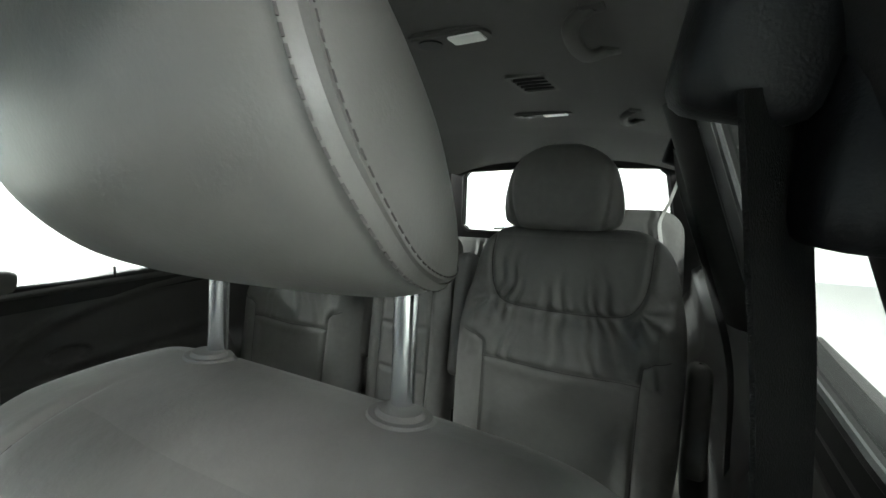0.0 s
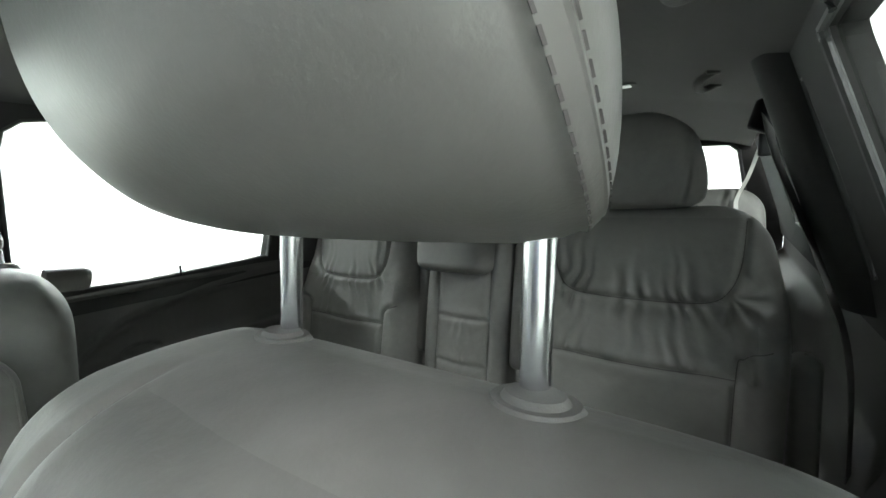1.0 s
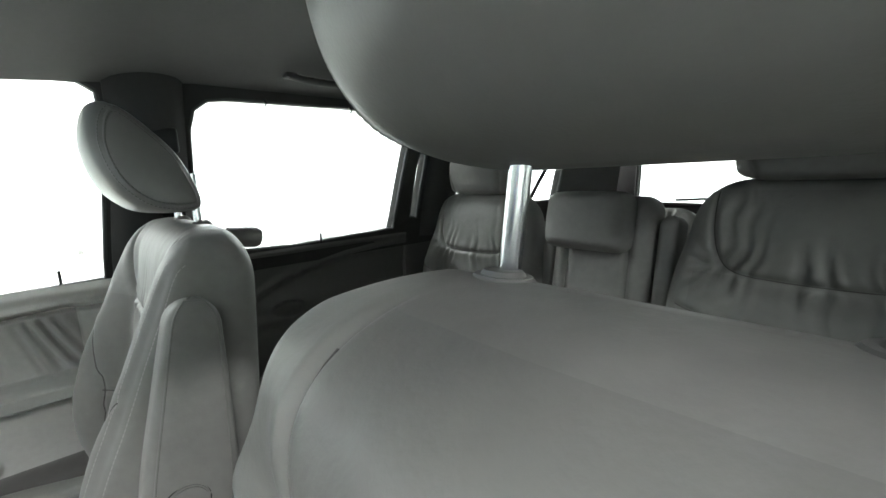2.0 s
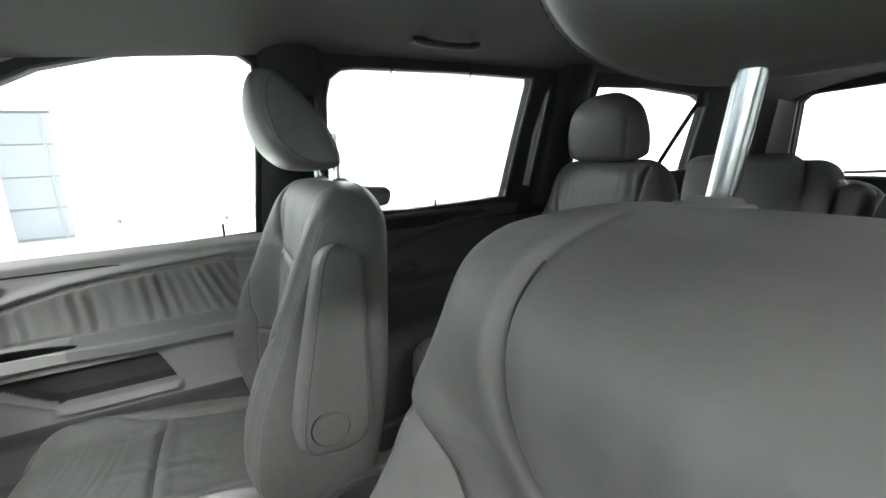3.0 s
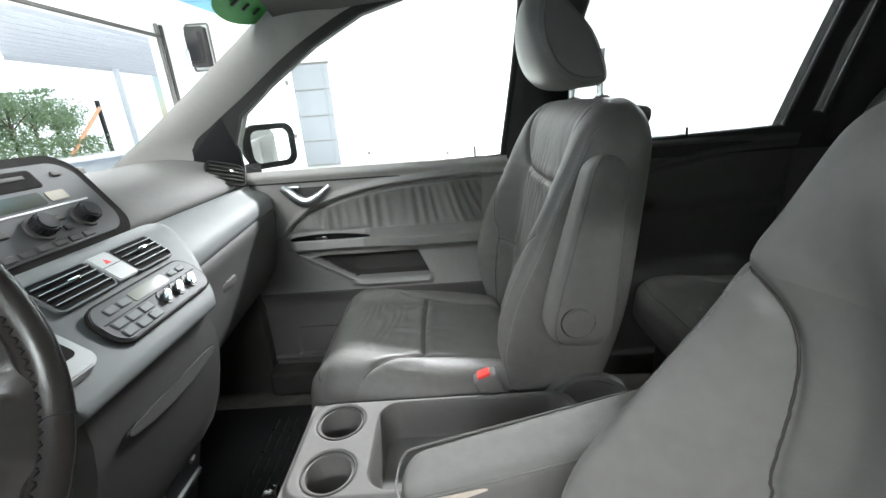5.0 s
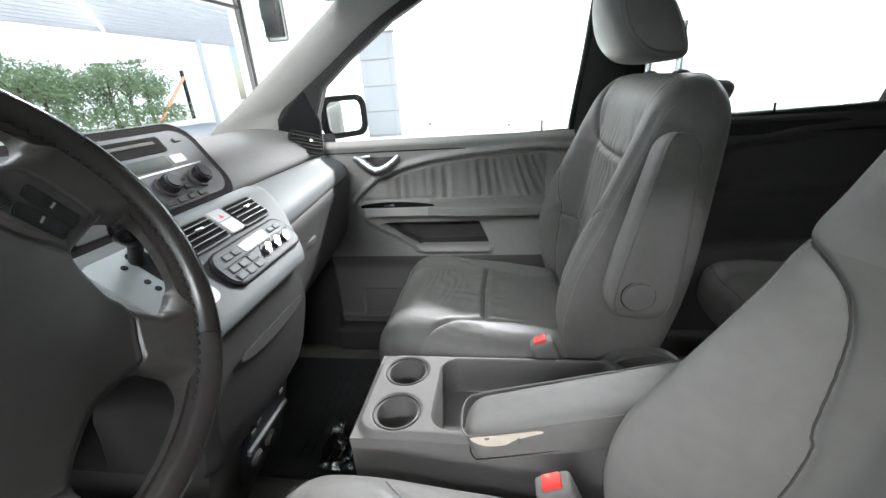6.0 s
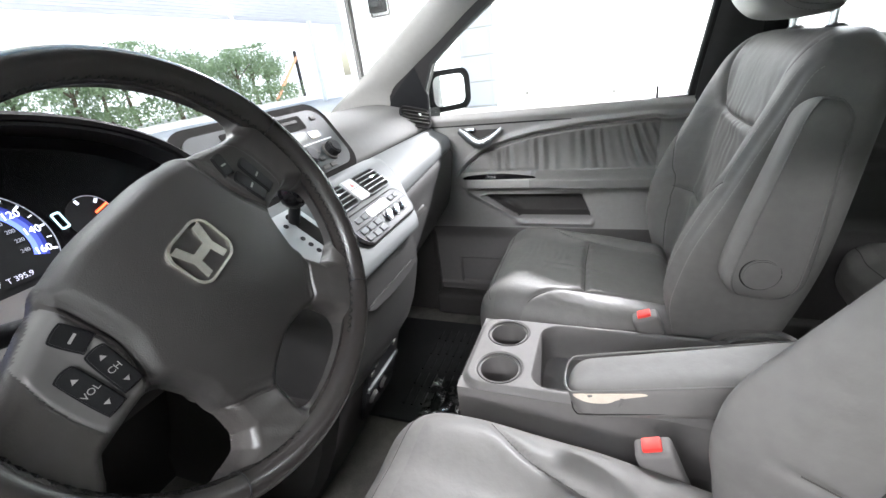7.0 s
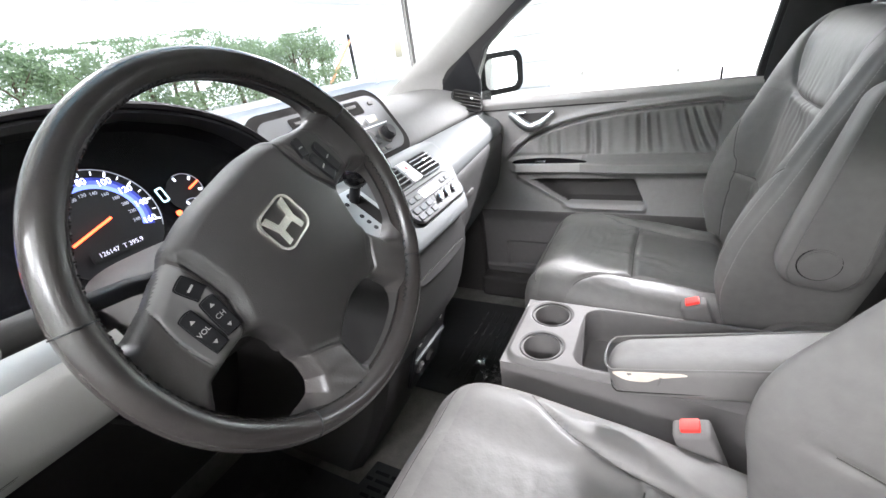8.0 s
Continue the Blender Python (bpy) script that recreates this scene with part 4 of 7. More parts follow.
def seat_cushion(seat, m, length, half, thick, front_seam, seed, side_from=0.44):
    side = [(-half * 0.98, length * 0.76), (-half * 0.82, length * 0.70), (-half * 0.66, length * 0.58), (-half * 0.57, length * 0.36), (-half * 0.56, 0.03)]
    cross = [(-half * 0.55, front_seam), (0, front_seam + 0.004), (half * 0.55, front_seam)]
    piping = [(-half * 0.925, length * 0.06), (-half * 0.935, length * 0.5), (-half * 0.925, length * 0.82), (-half * 0.84, length * 0.925), (-half * 0.6, length * 0.945), (0, length * 0.95)]
    piping = piping + mirrored(piping[:-1])[::-1]
    shape = padded_shape([side, mirrored(side), cross], [(2, 0.05, 0.0030, 0.05, 1), (2, 0.04, 0.0028, 0.045, -1)], 0.022, half * 0.45, half * 0.8, 9, 0.1, 0.014, half, seed)

    def shape2(s, h, f):
        d = shape(s, h, f)
        fold = np.sin(h / 0.023 * 6.283 + 3.4 * np.sin(s * 19 + seed) + 2.6 * np.sin(h * 83 + s * 31)) * np.exp(-((s / (half * 0.5)) ** 2)) * np.exp(-((h - front_seam - 0.1) / 0.07) ** 2)
        return d + 0.0007 * fold

    def region(s, h, f):
        lab = np.zeros(len(s), int)
        on = f > 0.35
        bx = np.interp(h, [0, length * 0.36, length * 0.58, length * 0.70, length * 0.76], [half * 0.56, half * 0.57, half * 0.66, half * 0.82, half * 0.98])
        lab[on & (np.abs(s) < bx) & (h < front_seam)] = 1
        lab[on & (np.abs(s) < bx) & (h >= front_seam) & (h < length * 0.90)] = 2
        return lab

    return puff([("cushion", LEATHER, ""), ("rear_cushion_panel", LEATHER_DARK, "creased leather panel"), ("front_cushion_panel", LEATHER_DARK, "creased leather panel")], seat, m,
                length, [(0, half * 0.93), (length * 0.5, half), (length * 0.85, half * 0.97), (length, half * 0.92)],
                [(0, thick * 0.9), (length * 0.6, thick), (length * 0.85, thick), (length, thick * 0.8)], [(0, thick), (length, thick)],
                nh=150, na=260, shape=shape2, region=region, cap=0.08, cap0=0.05, px=0.42, py=0.62,
                cords=[even_line(smooth_line([(a, b, 0) for a, b in line], 12), 0.005) for line in (side, mirrored(side), cross, piping)])


def head_restraint(seat, m, length, half, thick, seam=0.78, mat=LEATHER, posts=0.085, post_len=0.12, post_tilt=0.0, drop=None):
    """A headrest with a front panel, sewn side panels, two steel posts and their collars."""
    sx = half * seam
    line = [(-sx * 0.86, 0.0), (-sx, length * 0.35), (-sx, length * 0.7), (-sx * 0.85, length)]
    shape = padded_shape([line, mirrored(line)], (), 0.0, 0.1, 0.2, 9, 0.1, 0.012, half, 3.0)

    def region(s, h, f):
        lab = np.zeros(len(s), int)
        bx = np.interp(h, [0, length * 0.35, length * 0.7, length], [sx * 0.86, sx, sx, sx * 0.85])
        lab[s > bx] = 1
        lab[s < -bx] = 2
        return lab
    head = puff([("headrest", mat, ""), ("side_panel", mat, ""), ("side_panel", mat, "")], seat, m, length,
                [(0, half * 0.95), (length * 0.25, half), (length * 0.55, half * 0.93), (length * 0.8, half * 0.80), (length, half * 0.62)],
                [(0, thick * 0.62), (length * 0.2, thick * 0.86), (length * 0.45, thick), (length, thick * 0.55)], [(0, thick * 0.7), (length * 0.5, thick * 0.85), (length, thick * 0.5)],
                nh=110, na=220, shape=shape, region=region, cap=0.075, cap0=0.025, px=0.5, py=0.8)
    return head


LEAF_PROFILE = [(-0.022, 0.002), (-0.060, 0.016), (-0.092, 0.054), (-0.106, 0.106), (-0.101, 0.150), (-0.086, 0.174), (-0.066, 0.172),
                (-0.036, 0.145), (0.0, 0.10), (0.020, 0.050), (0.026, 0.018), (0.016, 0.003)]


def front_headrest(seat, m, half, lean_in=0.34, back_in=0.07, bulge=0.007):
    """A headrest with a leaf-shaped side: the wrapped front and back, and two sewn side panels with felled seams."""
    outline = np.array(smooth_outline(LEAF_PROFILE, 10))
    k = len(outline)
    tang = np.roll(outline, -1, 0) - np.roll(outline, 1, 0)
    out = np.stack([tang[:, 1], -tang[:, 0]], 1)
    out /= np.linalg.norm(out, axis=1)[:, None]
    mid = outline.mean(0)
    if ((outline - mid) * out).sum() < 0:
        out = -out
    front = np.clip(-out[:, 0] * 1.2, 0, 1)

    def taper_at(y, z):
        return (1.0 - lean_in * np.clip(z / 0.17, 0, 1) ** 1.3) * (1.0 - back_in * np.clip((y + 0.085) / 0.11, 0, 1) ** 1.5)

    def ring(x, grow, bulge):
        taper = taper_at(outline[:, 0], outline[:, 1])
        q = outline + out * (grow + bulge * front)[:, None]
        return np.stack([x * taper, q[:, 0], q[:, 1]], 1)

    # finer rows by the seam
    us = sorted(set([round(v, 5) for v in np.linspace(-1, 1, 61)] + [round(sg * (1 - v), 5) for v in (0.008, 0.016, 0.024, 0.033, 0.045, 0.058, 0.075, 0.09, 0.115, 0.14) for sg in (-1, 1)]))
    rows = []
    for u in us:
        e = half - abs(half * u)
        rows.append(ring(half * u, -0.011 * math.exp(-(e / 0.015) ** 1.2) + 0.0022 * math.exp(-((e - 0.0038) / 0.0026) ** 2), 0.017 * (1 - u * u)))

    def body(rows, name, close):
        co = np.concatenate(rows)
        idx = np.arange(len(rows) * k).reshape(len(rows), k)
        nxt = np.roll(idx, -1, 1)
        faces = np.stack([idx[:-1], nxt[:-1], nxt[1:], idx[1:]], -1).reshape(-1, 4).tolist()
        if close:
            faces.append(idx[-1].tolist())
        me = bpy.data.meshes.new(name)
        me.from_pydata(co.tolist(), [], faces)
        bm = bmesh.new()
        bm.from_mesh(me)
        bpy.data.meshes.remove(me)
        bm.transform(m)
        return bm

    part("headrest", body(rows, "headrest", False), HEAD_LEATHER, seat)
    turn = m.to_3x3()
    for sg in (-1, 1):
        side = []
        for q in (1.0, 0.985, 0.97, 0.95, 0.93, 0.90, 0.85, 0.78, 0.7, 0.6, 0.5, 0.4, 0.3, 0.2, 0.1, 0.03):
            ring0 = ring(sg * half, -0.011, 0.0)
            c = np.array([0, *mid])
            rr = c + (ring0 - c) * np.array([1, q, q])
            lift = bulge * (1 - q * q) ** 0.7 + 0.0016 * math.exp(-((q - 0.962) / 0.016) ** 2)
            rr[:, 0] = sg * (half * taper_at(rr[:, 1], rr[:, 2]) + lift)
            side.append(rr)
        part("side_panel", body(side, "side_panel", True), HEAD_LEATHER, seat, "sewn leather side panel")
        for rowx, grow, name in ((half - 0.0040, -0.0068, "stitching"), (None, 0, "stitching")):
            if rowx is not None:
                base = ring(sg * rowx, grow, 0.017 * (1 - (rowx / half) ** 2))
                nn = np.stack([np.zeros(k), out[:, 0], out[:, 1]], 1)
            else:
                ring0 = ring(sg * half, -0.011, 0.0)
                c = np.array([0, *mid])
                base = c + (ring0 - c) * np.array([1, 0.945, 0.945])
                base[:, 0] = sg * half * taper_at(base[:, 1], base[:, 2]) + sg * (bulge * (1 - 0.945 ** 2) ** 0.7 + 0.0012)
                nn = np.tile(np.array([sg, 0, 0]), (k, 1))
            loop = [m @ Vector(q.tolist()) for q in base]
            line = even_line(loop + loop[:1], 0.0019)
            ups = []
            for q in line:
                j = min(range(k), key=lambda t: (loop[t] - q).length_squared)
                ups.append(turn @ Vector(nn[j].tolist()))
            part(name, stitches(line, ups, 0.0026, 0.0019, 0.00060 if rowx is not None else 0.0004), THREAD_DARK, seat, "dark sewing thread")


def front_seat(x, y, label, armrest_down, name="front_seat"):
    seat = thing(name, pose(x, y, FLOOR), label, "car seat", "front seats")
    inboard = -1 if x > 0 else 1
    if x > 0:
        seat_back(seat, pose(0.4456, -0.0945, 0.72, -5.1), 0.668, 0.2273, 0.0851, 0.090, 0.548, 0.66, 0.30, 1.0 + x,
                  bol=[(0, 0.10), (0.12, 0.0971), (0.22, 0.1105), (0.29, 0.1293), (0.35, 0.1324), (0.41, 0.1125), (0.50, 0.0700), (0.56, 0.0430), (0.62, 0.0100), (0.668, 0.036)],
                  sewn=True, fold=0.45, cap=0.0946, widths=(0.88, 0.9391, 1.0657, 0.9751, 0.8789, 0.9141), top=1.665,
                  side=[(-0.232, 0.556), (-0.180, 0.545), (-0.157, 0.530), (-0.148, 0.505), (-0.1445, 0.47), (-0.141, 0.42), (-0.137, 0.365), (-0.140, 0.02)])
    else:
        seat_back(seat, pose(x, y - 0.085, 0.72, -7.5), 0.665, 0.268, 0.072, 0.150, 0.500, 0.640, 0.29, 1.0 + x,
                  bol=[(0, 0.075), (0.12, 0.100), (0.22, 0.112), (0.29, 0.110), (0.35, 0.099), (0.41, 0.084), (0.50, 0.060), (0.56, 0.044), (0.62, 0.028), (0.665, 0.016)],
                  sewn=True, fold=0.45, cap=0.085, widths=(0.70, 0.86, 1.0, 0.985, 0.95, 0.90))
    seat_cushion(seat, pose(x, y - 0.165, 0.752, -90 + (8 if x > 0 else 6), 0, 180), 0.555 if x > 0 else 0.468, 0.258 if x > 0 else 0.240, 0.09, 0.235 if x > 0 else 0.222, 2.0 + x)
    if x > 0:
        front_headrest(seat, pose(0.4143, -0.0182, 1.4426, -10.2) @ Matrix.Diagonal((1, 1.1036, 0.8765, 1)), 0.130, 0.303, 0.207, 0.013)
        posts = (((0.346, -0.025, 1.365), (0.361, -0.025, 1.465)), ((0.503, -0.025, 1.365), (0.508, -0.025, 1.465)))
    else:
        front_headrest(seat, pose(x, y - 0.020, 1.400), 0.124)
        posts = [((x + px, y - 0.004, 1.345), (x + px, y - 0.004, 1.465)) for px in (-0.087, 0.087)]
    for foot, tip in posts:
        part("headrest_post", sweep([foot, tip], 0.0063, 24, up=(0, 1, 0)), STEEL, seat, "polished steel post")
        cx, cy = foot[0] + (0.004 if x > 0 else 0), foot[1] + (-0.007 if x > 0 else 0.006)
        base = cyl(0.0205 if x > 0 else 0.020, 0.013, pose(cx, cy, 1.3825 if x > 0 else 1.3785, -4), 40, r2=0.0125, bevel=0.003)
        base.transform(Matrix.Translation((cx, cy, 0)) @ Matrix.Diagonal((1.25, 0.95, 1, 1)) @ Matrix.Translation((-cx, -cy, 0)))
        part("post_collar", base, TAUPE, seat, "grey plastic collar")
    # base: rails and recliner cover
    part("seat_base", box((0.42, 0.40, 0.20), (x, y - 0.36, FLOOR + 0.105), 0.02), TAUPE_DARK, seat)
    for side in (-1, 1):
        part("recliner_cover", prism(smooth_outline([(-0.06, 0.0), (0.06, -0.01), (0.125, 0.03), (0.12, 0.105), (0.06, 0.140), (-0.01, 0.125), (-0.06, 0.06)]), 0.035,
             pose(x + side * (0.262 if x > 0 else 0.238) - 0.0175, y - 0.10, 0.735, 90, 0, 90), 0.008), TAUPE, seat)
        part("seat_rail", box((0.04, 0.56, 0.03), (x + side * 0.18, y - 0.36, FLOOR + 0.0155), 0.005), BLACK, seat)
    # belt buckle on its stalk
    bx = x + inboard * (0.228 if x < 0 else 0.255)
    by = y - (0.308 if x > 0 else 0.231)
    buckle = part("buckle", box((0.034, 0.05, 0.13), (0, 0, 0), 0.008, 3, pose(bx, by, 0.822 if x < 0 else 0.828, 22)), TAUPE, seat, "grey plastic belt buckle")
    part("release_button", box((0.022, 0.026, 0.014), (0, 0, 0), 0.003, 2, pose(bx, by - 0.024, (0.822 if x < 0 else 0.828) + 0.059, 22)), RED, buckle, "red release button")
    # armrest
    ax = x + inboard * (0.262 if armrest_down else 0.300)
    if armrest_down:
        am = pose(ax - 0.004, y - 0.097, 1.051, -105, 0, 180)
    else:
        am = pose(ax, y - 0.104, 0.982, -7)
    return seat, am


driver, arm_d = front_seat(0.4065, 0.026, "grey leather driver's seat with tall headrest and lowered armrest", True)
passenger, arm_p = front_seat(-0.413, -0.038, "grey leather front passenger seat with raised armrest", False)
puff([("armrest", LEATHER, "worn leather armrest")], driver, arm_d, 0.36, [(0, 0.038), (0.2, 0.038), (0.36, 0.036)], [(0, 0.03), (0.36, 0.03)], [(0, 0.042), (0.2, 0.030), (0.36, 0.022)], nh=80, na=120, cap=0.04, px=0.4, py=0.45)
puff([("armrest", LEATHER, "")], passenger, arm_p, 0.322, [(0, 0.028), (0.1, 0.03), (0.322, 0.028)], [(0, 0.060), (0.07, 0.058), (0.2, 0.044), (0.322, 0.029)], [(0, 0.058), (0.07, 0.055), (0.2, 0.042), (0.322, 0.027)], nh=80, na=120, cap=0.035, cap0=0.060, px=0.34, py=0.6)

rim = []
for sgn in (-1, 1):
    for h in np.linspace(0.004, 0.318, 48)[::-sgn]:
        low, high = min(1, h / 0.060), min(1, (0.322 - h) / 0.035)
        e = math.sqrt(max(0, 1 - (1 - low) ** 2.4)) * math.sqrt(max(0, 1 - (1 - high) ** 2.4))
        deep = float(curve_at([(0, 0.060), (0.07, 0.058), (0.2, 0.044), (0.322, 0.029)] if sgn < 0 else [(0, 0.058), (0.07, 0.055), (0.2, 0.042), (0.322, 0.027)], h))
        wide = float(curve_at([(0, 0.028), (0.1, 0.030), (0.322, 0.028)], h)) - 0.035 * 0.9 * (1 - e)
        rim.append(arm_p @ Vector((wide * 0.90, sgn * deep * 0.79 * e, h)))
part("piping", sweep(rim, 0.0016, 8, True), LEATHER_DARK, passenger, "raised leather piping")


def rear_seat(x, y, half, label, group, top=1.42, fold=1.0, head_dx=0.0, insert=0.56, name="second_row_seat"):
    seat = thing(name, pose(x, y, FLOOR), label, "car seat", group)
    L = top - 0.70
    seat_back(seat, pose(x, y, 0.70, -9), L, half, 0.07, half * insert, L - 0.205, L - 0.03, L - 0.345, 4 + x, fold=fold, mat=LEATHER, top_k=0.88)
    seat_cushion(seat, pose(x, y - 0.06, 0.72, -90 + 3, 0, 180), 0.50, half, 0.08, 0.24, 5 + x)
    part("seat_base", box((half * 1.6, 0.38, 0.2), (x, y - 0.28, FLOOR + 0.1), 0.02), TAUPE_DARK, seat)
    head_restraint(seat, pose(x + head_dx, y + 0.085, top - 0.012, 3), 0.205, 0.142, 0.06)
    for px in (-0.06, 0.06):
        part("headrest_post", cyl(0.006, 0.09, pose(x + head_dx + px, y + 0.085, top + 0.02), 20), STEEL, seat)
    return seat


r2_left = rear_seat(0.410, 0.76, 0.266, "grey leather second-row captain's seat with headrest", "second-row seats", head_dx=-0.022, insert=0.60, fold=1.25)
r2_right = rear_seat(-0.485, 0.78, 0.252, "grey leather second-row seat behind the front passenger", "second-row seats", top=1.39, fold=0.75)

# narrow middle seat of the second row, with a fold-down block as headrest
mid = thing("middle_seat", pose(-0.05, 0.80, FLOOR), "narrow grey leather middle seat with a block headrest", "car seat", "second-row seats")
mline = [(-0.088, 0.02), (-0.086, 0.40), (-0.084, 0.62)]
mshape = padded_shape([mline, mirrored(mline), [(-0.085, 0.40), (0, 0.397), (0.085, 0.40)], [(-0.085, 0.27), (0, 0.265), (0.085, 0.27)]],
                      [(2, 0.05, 0.003, 0.03, -1), (3, 0.04, 0.0025, 0.035, 1)], 0.012, 0.08, 0.11, 9, 0.1, 0.006, 0.125, 7.0)
puff([("backrest", LEATHER, "")], mid, pose(-0.05, 0.80, 0.70, -9), 0.68, [(0, 0.135), (0.3, 0.141), (0.68, 0.136)], [(0, 0.065), (0.68, 0.055)], [(0, 0.06), (0.68, 0.05)], nh=150, na=180, shape=mshape, cap=0.05, px=0.4, py=0.7)
puff([("head_block", LEATHER, "padded leather block")], mid, pose(-0.062, 0.80, 1.235, -9), 0.155, [(0, 0.106), (0.08, 0.111), (0.155, 0.106)], [(0, 0.075), (0.155, 0.07)], [(0, 0.05), (0.155, 0.05)], nh=60, na=120, cap=0.03, px=0.4, py=0.6)
puff([("cushion", LEATHER, "")], mid, pose(-0.05, 0.74, 0.72, -94, 0, 180), 0.46, [(0, 0.12), (0.46, 0.12)], [(0, 0.075), (0.46, 0.075)], [(0, 0.07), (0.46, 0.07)], nh=60, na=100, cap=0.06, px=0.4, py=0.6)
part("seat_base", box((0.2, 0.34, 0.2), (-0.05, 0.52, FLOOR + 0.1), 0.02), TAUPE_DARK, mid)
# raised armrests beside the second-row seats
puff([("armrest", LEATHER, "raised leather armrest")], r2_left, pose(0.116, 0.84, 0.97, -9), 0.36, [(0, 0.024), (0.36, 0.024)], [(0, 0.055), (0.36, 0.045)], [(0, 0.05), (0.36, 0.04)], nh=50, na=70, cap=0.03, px=0.5, py=0.6)
puff([("armrest", LEATHER, "raised leather armrest")], r2_left, pose(0.706, 0.84, 0.86, -9), 0.26, [(0, 0.026), (0.26, 0.026)], [(0, 0.055), (0.26, 0.045)], [(0, 0.05), (0.26, 0.04)], nh=50, na=70, cap=0.03, px=0.5, py=0.6)
puff([("armrest", LEATHER, "raised leather armrest")], r2_right, pose(-0.222, 0.86, 0.95, -9), 0.30, [(0, 0.024), (0.30, 0.024)], [(0, 0.05), (0.30, 0.045)], [(0, 0.05), (0.30, 0.04)], nh=50, na=70, cap=0.03, px=0.5, py=0.6)

# third row bench
bench = thing("rear_bench", pose(0, 1.65, FLOOR), "grey leather third-row bench seat with a raised backrest", "car seat")
for bx, bw, bl in ((0.44, 0.25, 0.72), (-0.34, 0.30, 0.56)):
    seat_back(bench, pose(bx, 1.62, 0.72, -10), bl, bw, 0.07, bw * 0.5, 0.40, bl - 0.02, 0.25, 9 + bx)
    seat_cushion(bench, pose(bx, 1.54, 0.74, -94, 0, 180), 0.46, bw, 0.075, 0.22, 8 + bx)
part("bench_base", box((1.20, 0.40, 0.24), (0.03, 1.46, FLOOR + 0.12), 0.02), TAUPE_DARK, bench)

# torn leather at the tip of the driver's armrest
ARM_RISE = pose(-0.004, -0.419, 0.958, 14) @ pose(0, 0.419, -0.956)      # the armrest climbs towards the backrest
torn = prism(smooth_outline([(-0.004, 0.0), (0.010, 0.0065), (0.030, 0.0075), (0.060, 0.0065), (0.082, 0.0055), (0.088, 0.0020), (0.070, -0.0005), (0.052, -0.0035), (0.040, -0.0085), (0.022, -0.0080), (0.006, -0.0055)], 5), 0.0022,
             plane_frame((0.1808, -0.403, 0.9725), (0, 1, 0), (0, 0, 1)), 0.0008)
curl = sweep(smooth_line([(0.1825, -0.345, 0.972), (0.1845, -0.347, 0.966), (0.1835, -0.351, 0.959)], 6), 0.0022, 8, False, 0.5, (1, 0, 0), lambda t: 1 - 0.6 * t)
for piece, mat, name in ((torn, FOAM, "torn_leather"), (curl, LEATHER, "torn_flap")):
    for v in piece.verts:
        v.co.x -= 0.0062 * max(0, (-0.377 - v.co.y) / 0.026) ** 2
    piece.transform(ARM_RISE)
    part(name, piece, mat, driver, "torn leather showing pale backing" if mat is FOAM else "loose flap of torn leather")
# piping round the top of the driver's armrest and a seam along its side
for z, r0, grow in ((0.9835, 0.0015, 0.0), (0.9440, 0.0009, -0.001)):
    run = smooth_line([(0.1445 + sx * (0.0372 + grow), yy, z) for sx, yy in ((1, -0.08), (1, -0.25), (1, -0.385))] + [(0.1445 + 0.030, -0.4105, z), (0.1445, -0.4165, z), (0.1445 - 0.030, -0.4105, z)]
                      + [(0.1445 - (0.0372 + grow), yy, z) for yy in (-0.385, -0.25, -0.08)], 8)
    part("piping" if grow == 0 else "seam", sweep([ARM_RISE @ q for q in run], r0, 8), LEATHER_DARK if grow == 0 else SEAM, driver, "raised leather piping" if grow == 0 else "")
# round pivot cap on the passenger's armrest
pc = cyl(0.026, 0.008, Matrix.Translation((-0.0835, -0.146, 1.041)) @ pose(0, 0, 0, 0, 90, 0), 40, bevel=0.002)
part("pivot_cap", pc, LEATHER, passenger, "round pivot cap")
part("pivot_gap", sweep([(-0.0845, -0.146 + 0.0272 * math.cos(k), 1.041 + 0.0272 * math.sin(k)) for k in np.linspace(0, 2 * math.pi, 48, endpoint=False)], 0.0011, 8, True), SEAM, passenger, "dark gap round the pivot cap")
# carry handle behind the passenger's backrest
part("rear_knob", sweep([(-0.36, 0.01, 1.345), (-0.36, 0.045, 1.342), (-0.36, 0.060, 1.340), (-0.36, 0.068, 1.338)], 0.020, 16, taper=lambda t: 1.0 if t < 0.7 else 0.8), TAUPE, passenger, "grey rounded knob")

# ---- dashboard ----
dash = thing("dashboard", pose(0, -1.1, FLOOR), "grey moulded dashboard with silver trim and black vents", "dashboard")


def skin(name, xs, profile, mat, label="", thick=0.012):
    """A moulded skin: at each x a profile of (y, z), smoothed."""
    rows = [[(x, y, z) for y, z in smooth_profile(profile(x), 7)] for x in xs]
    bm = profile_body(rows, close=False)
    bmesh.ops.recalc_face_normals(bm, faces=bm.faces)
    bmesh.ops.solidify(bm, geom=bm.faces[:], thickness=thick)
    return part(name, bm, mat, dash, label)


def pad_profile(x):
    hump = math.exp(-((x - 0.41) / 0.26) ** 4) * 0.03
    end = max(0, abs(x) - 0.70) / 0.15
    full = [(-1.50, 1.255), (-1.36, 1.275 + hump), (-1.18, 1.29 + hump), (-1.06, 1.278 + hump - 0.012 * end), (-1.0, 1.245 - 0.01 * end), (-0.972, 1.205), (-0.985, 1.178)]
    cut = [(-1.50, 1.255), (-1.40, 1.28), (-1.30, 1.29), (-1.18, 1.27), (-1.12, 1.24), (-1.10, 1.205), (-1.10, 1.178)]
    b = math.exp(-((x - 0.425) / 0.285) ** 10)
    return [(p[0] + (q[0] - p[0]) * b, p[1] + (q[1] - p[1]) * b) for p, q in zip(full, cut)]


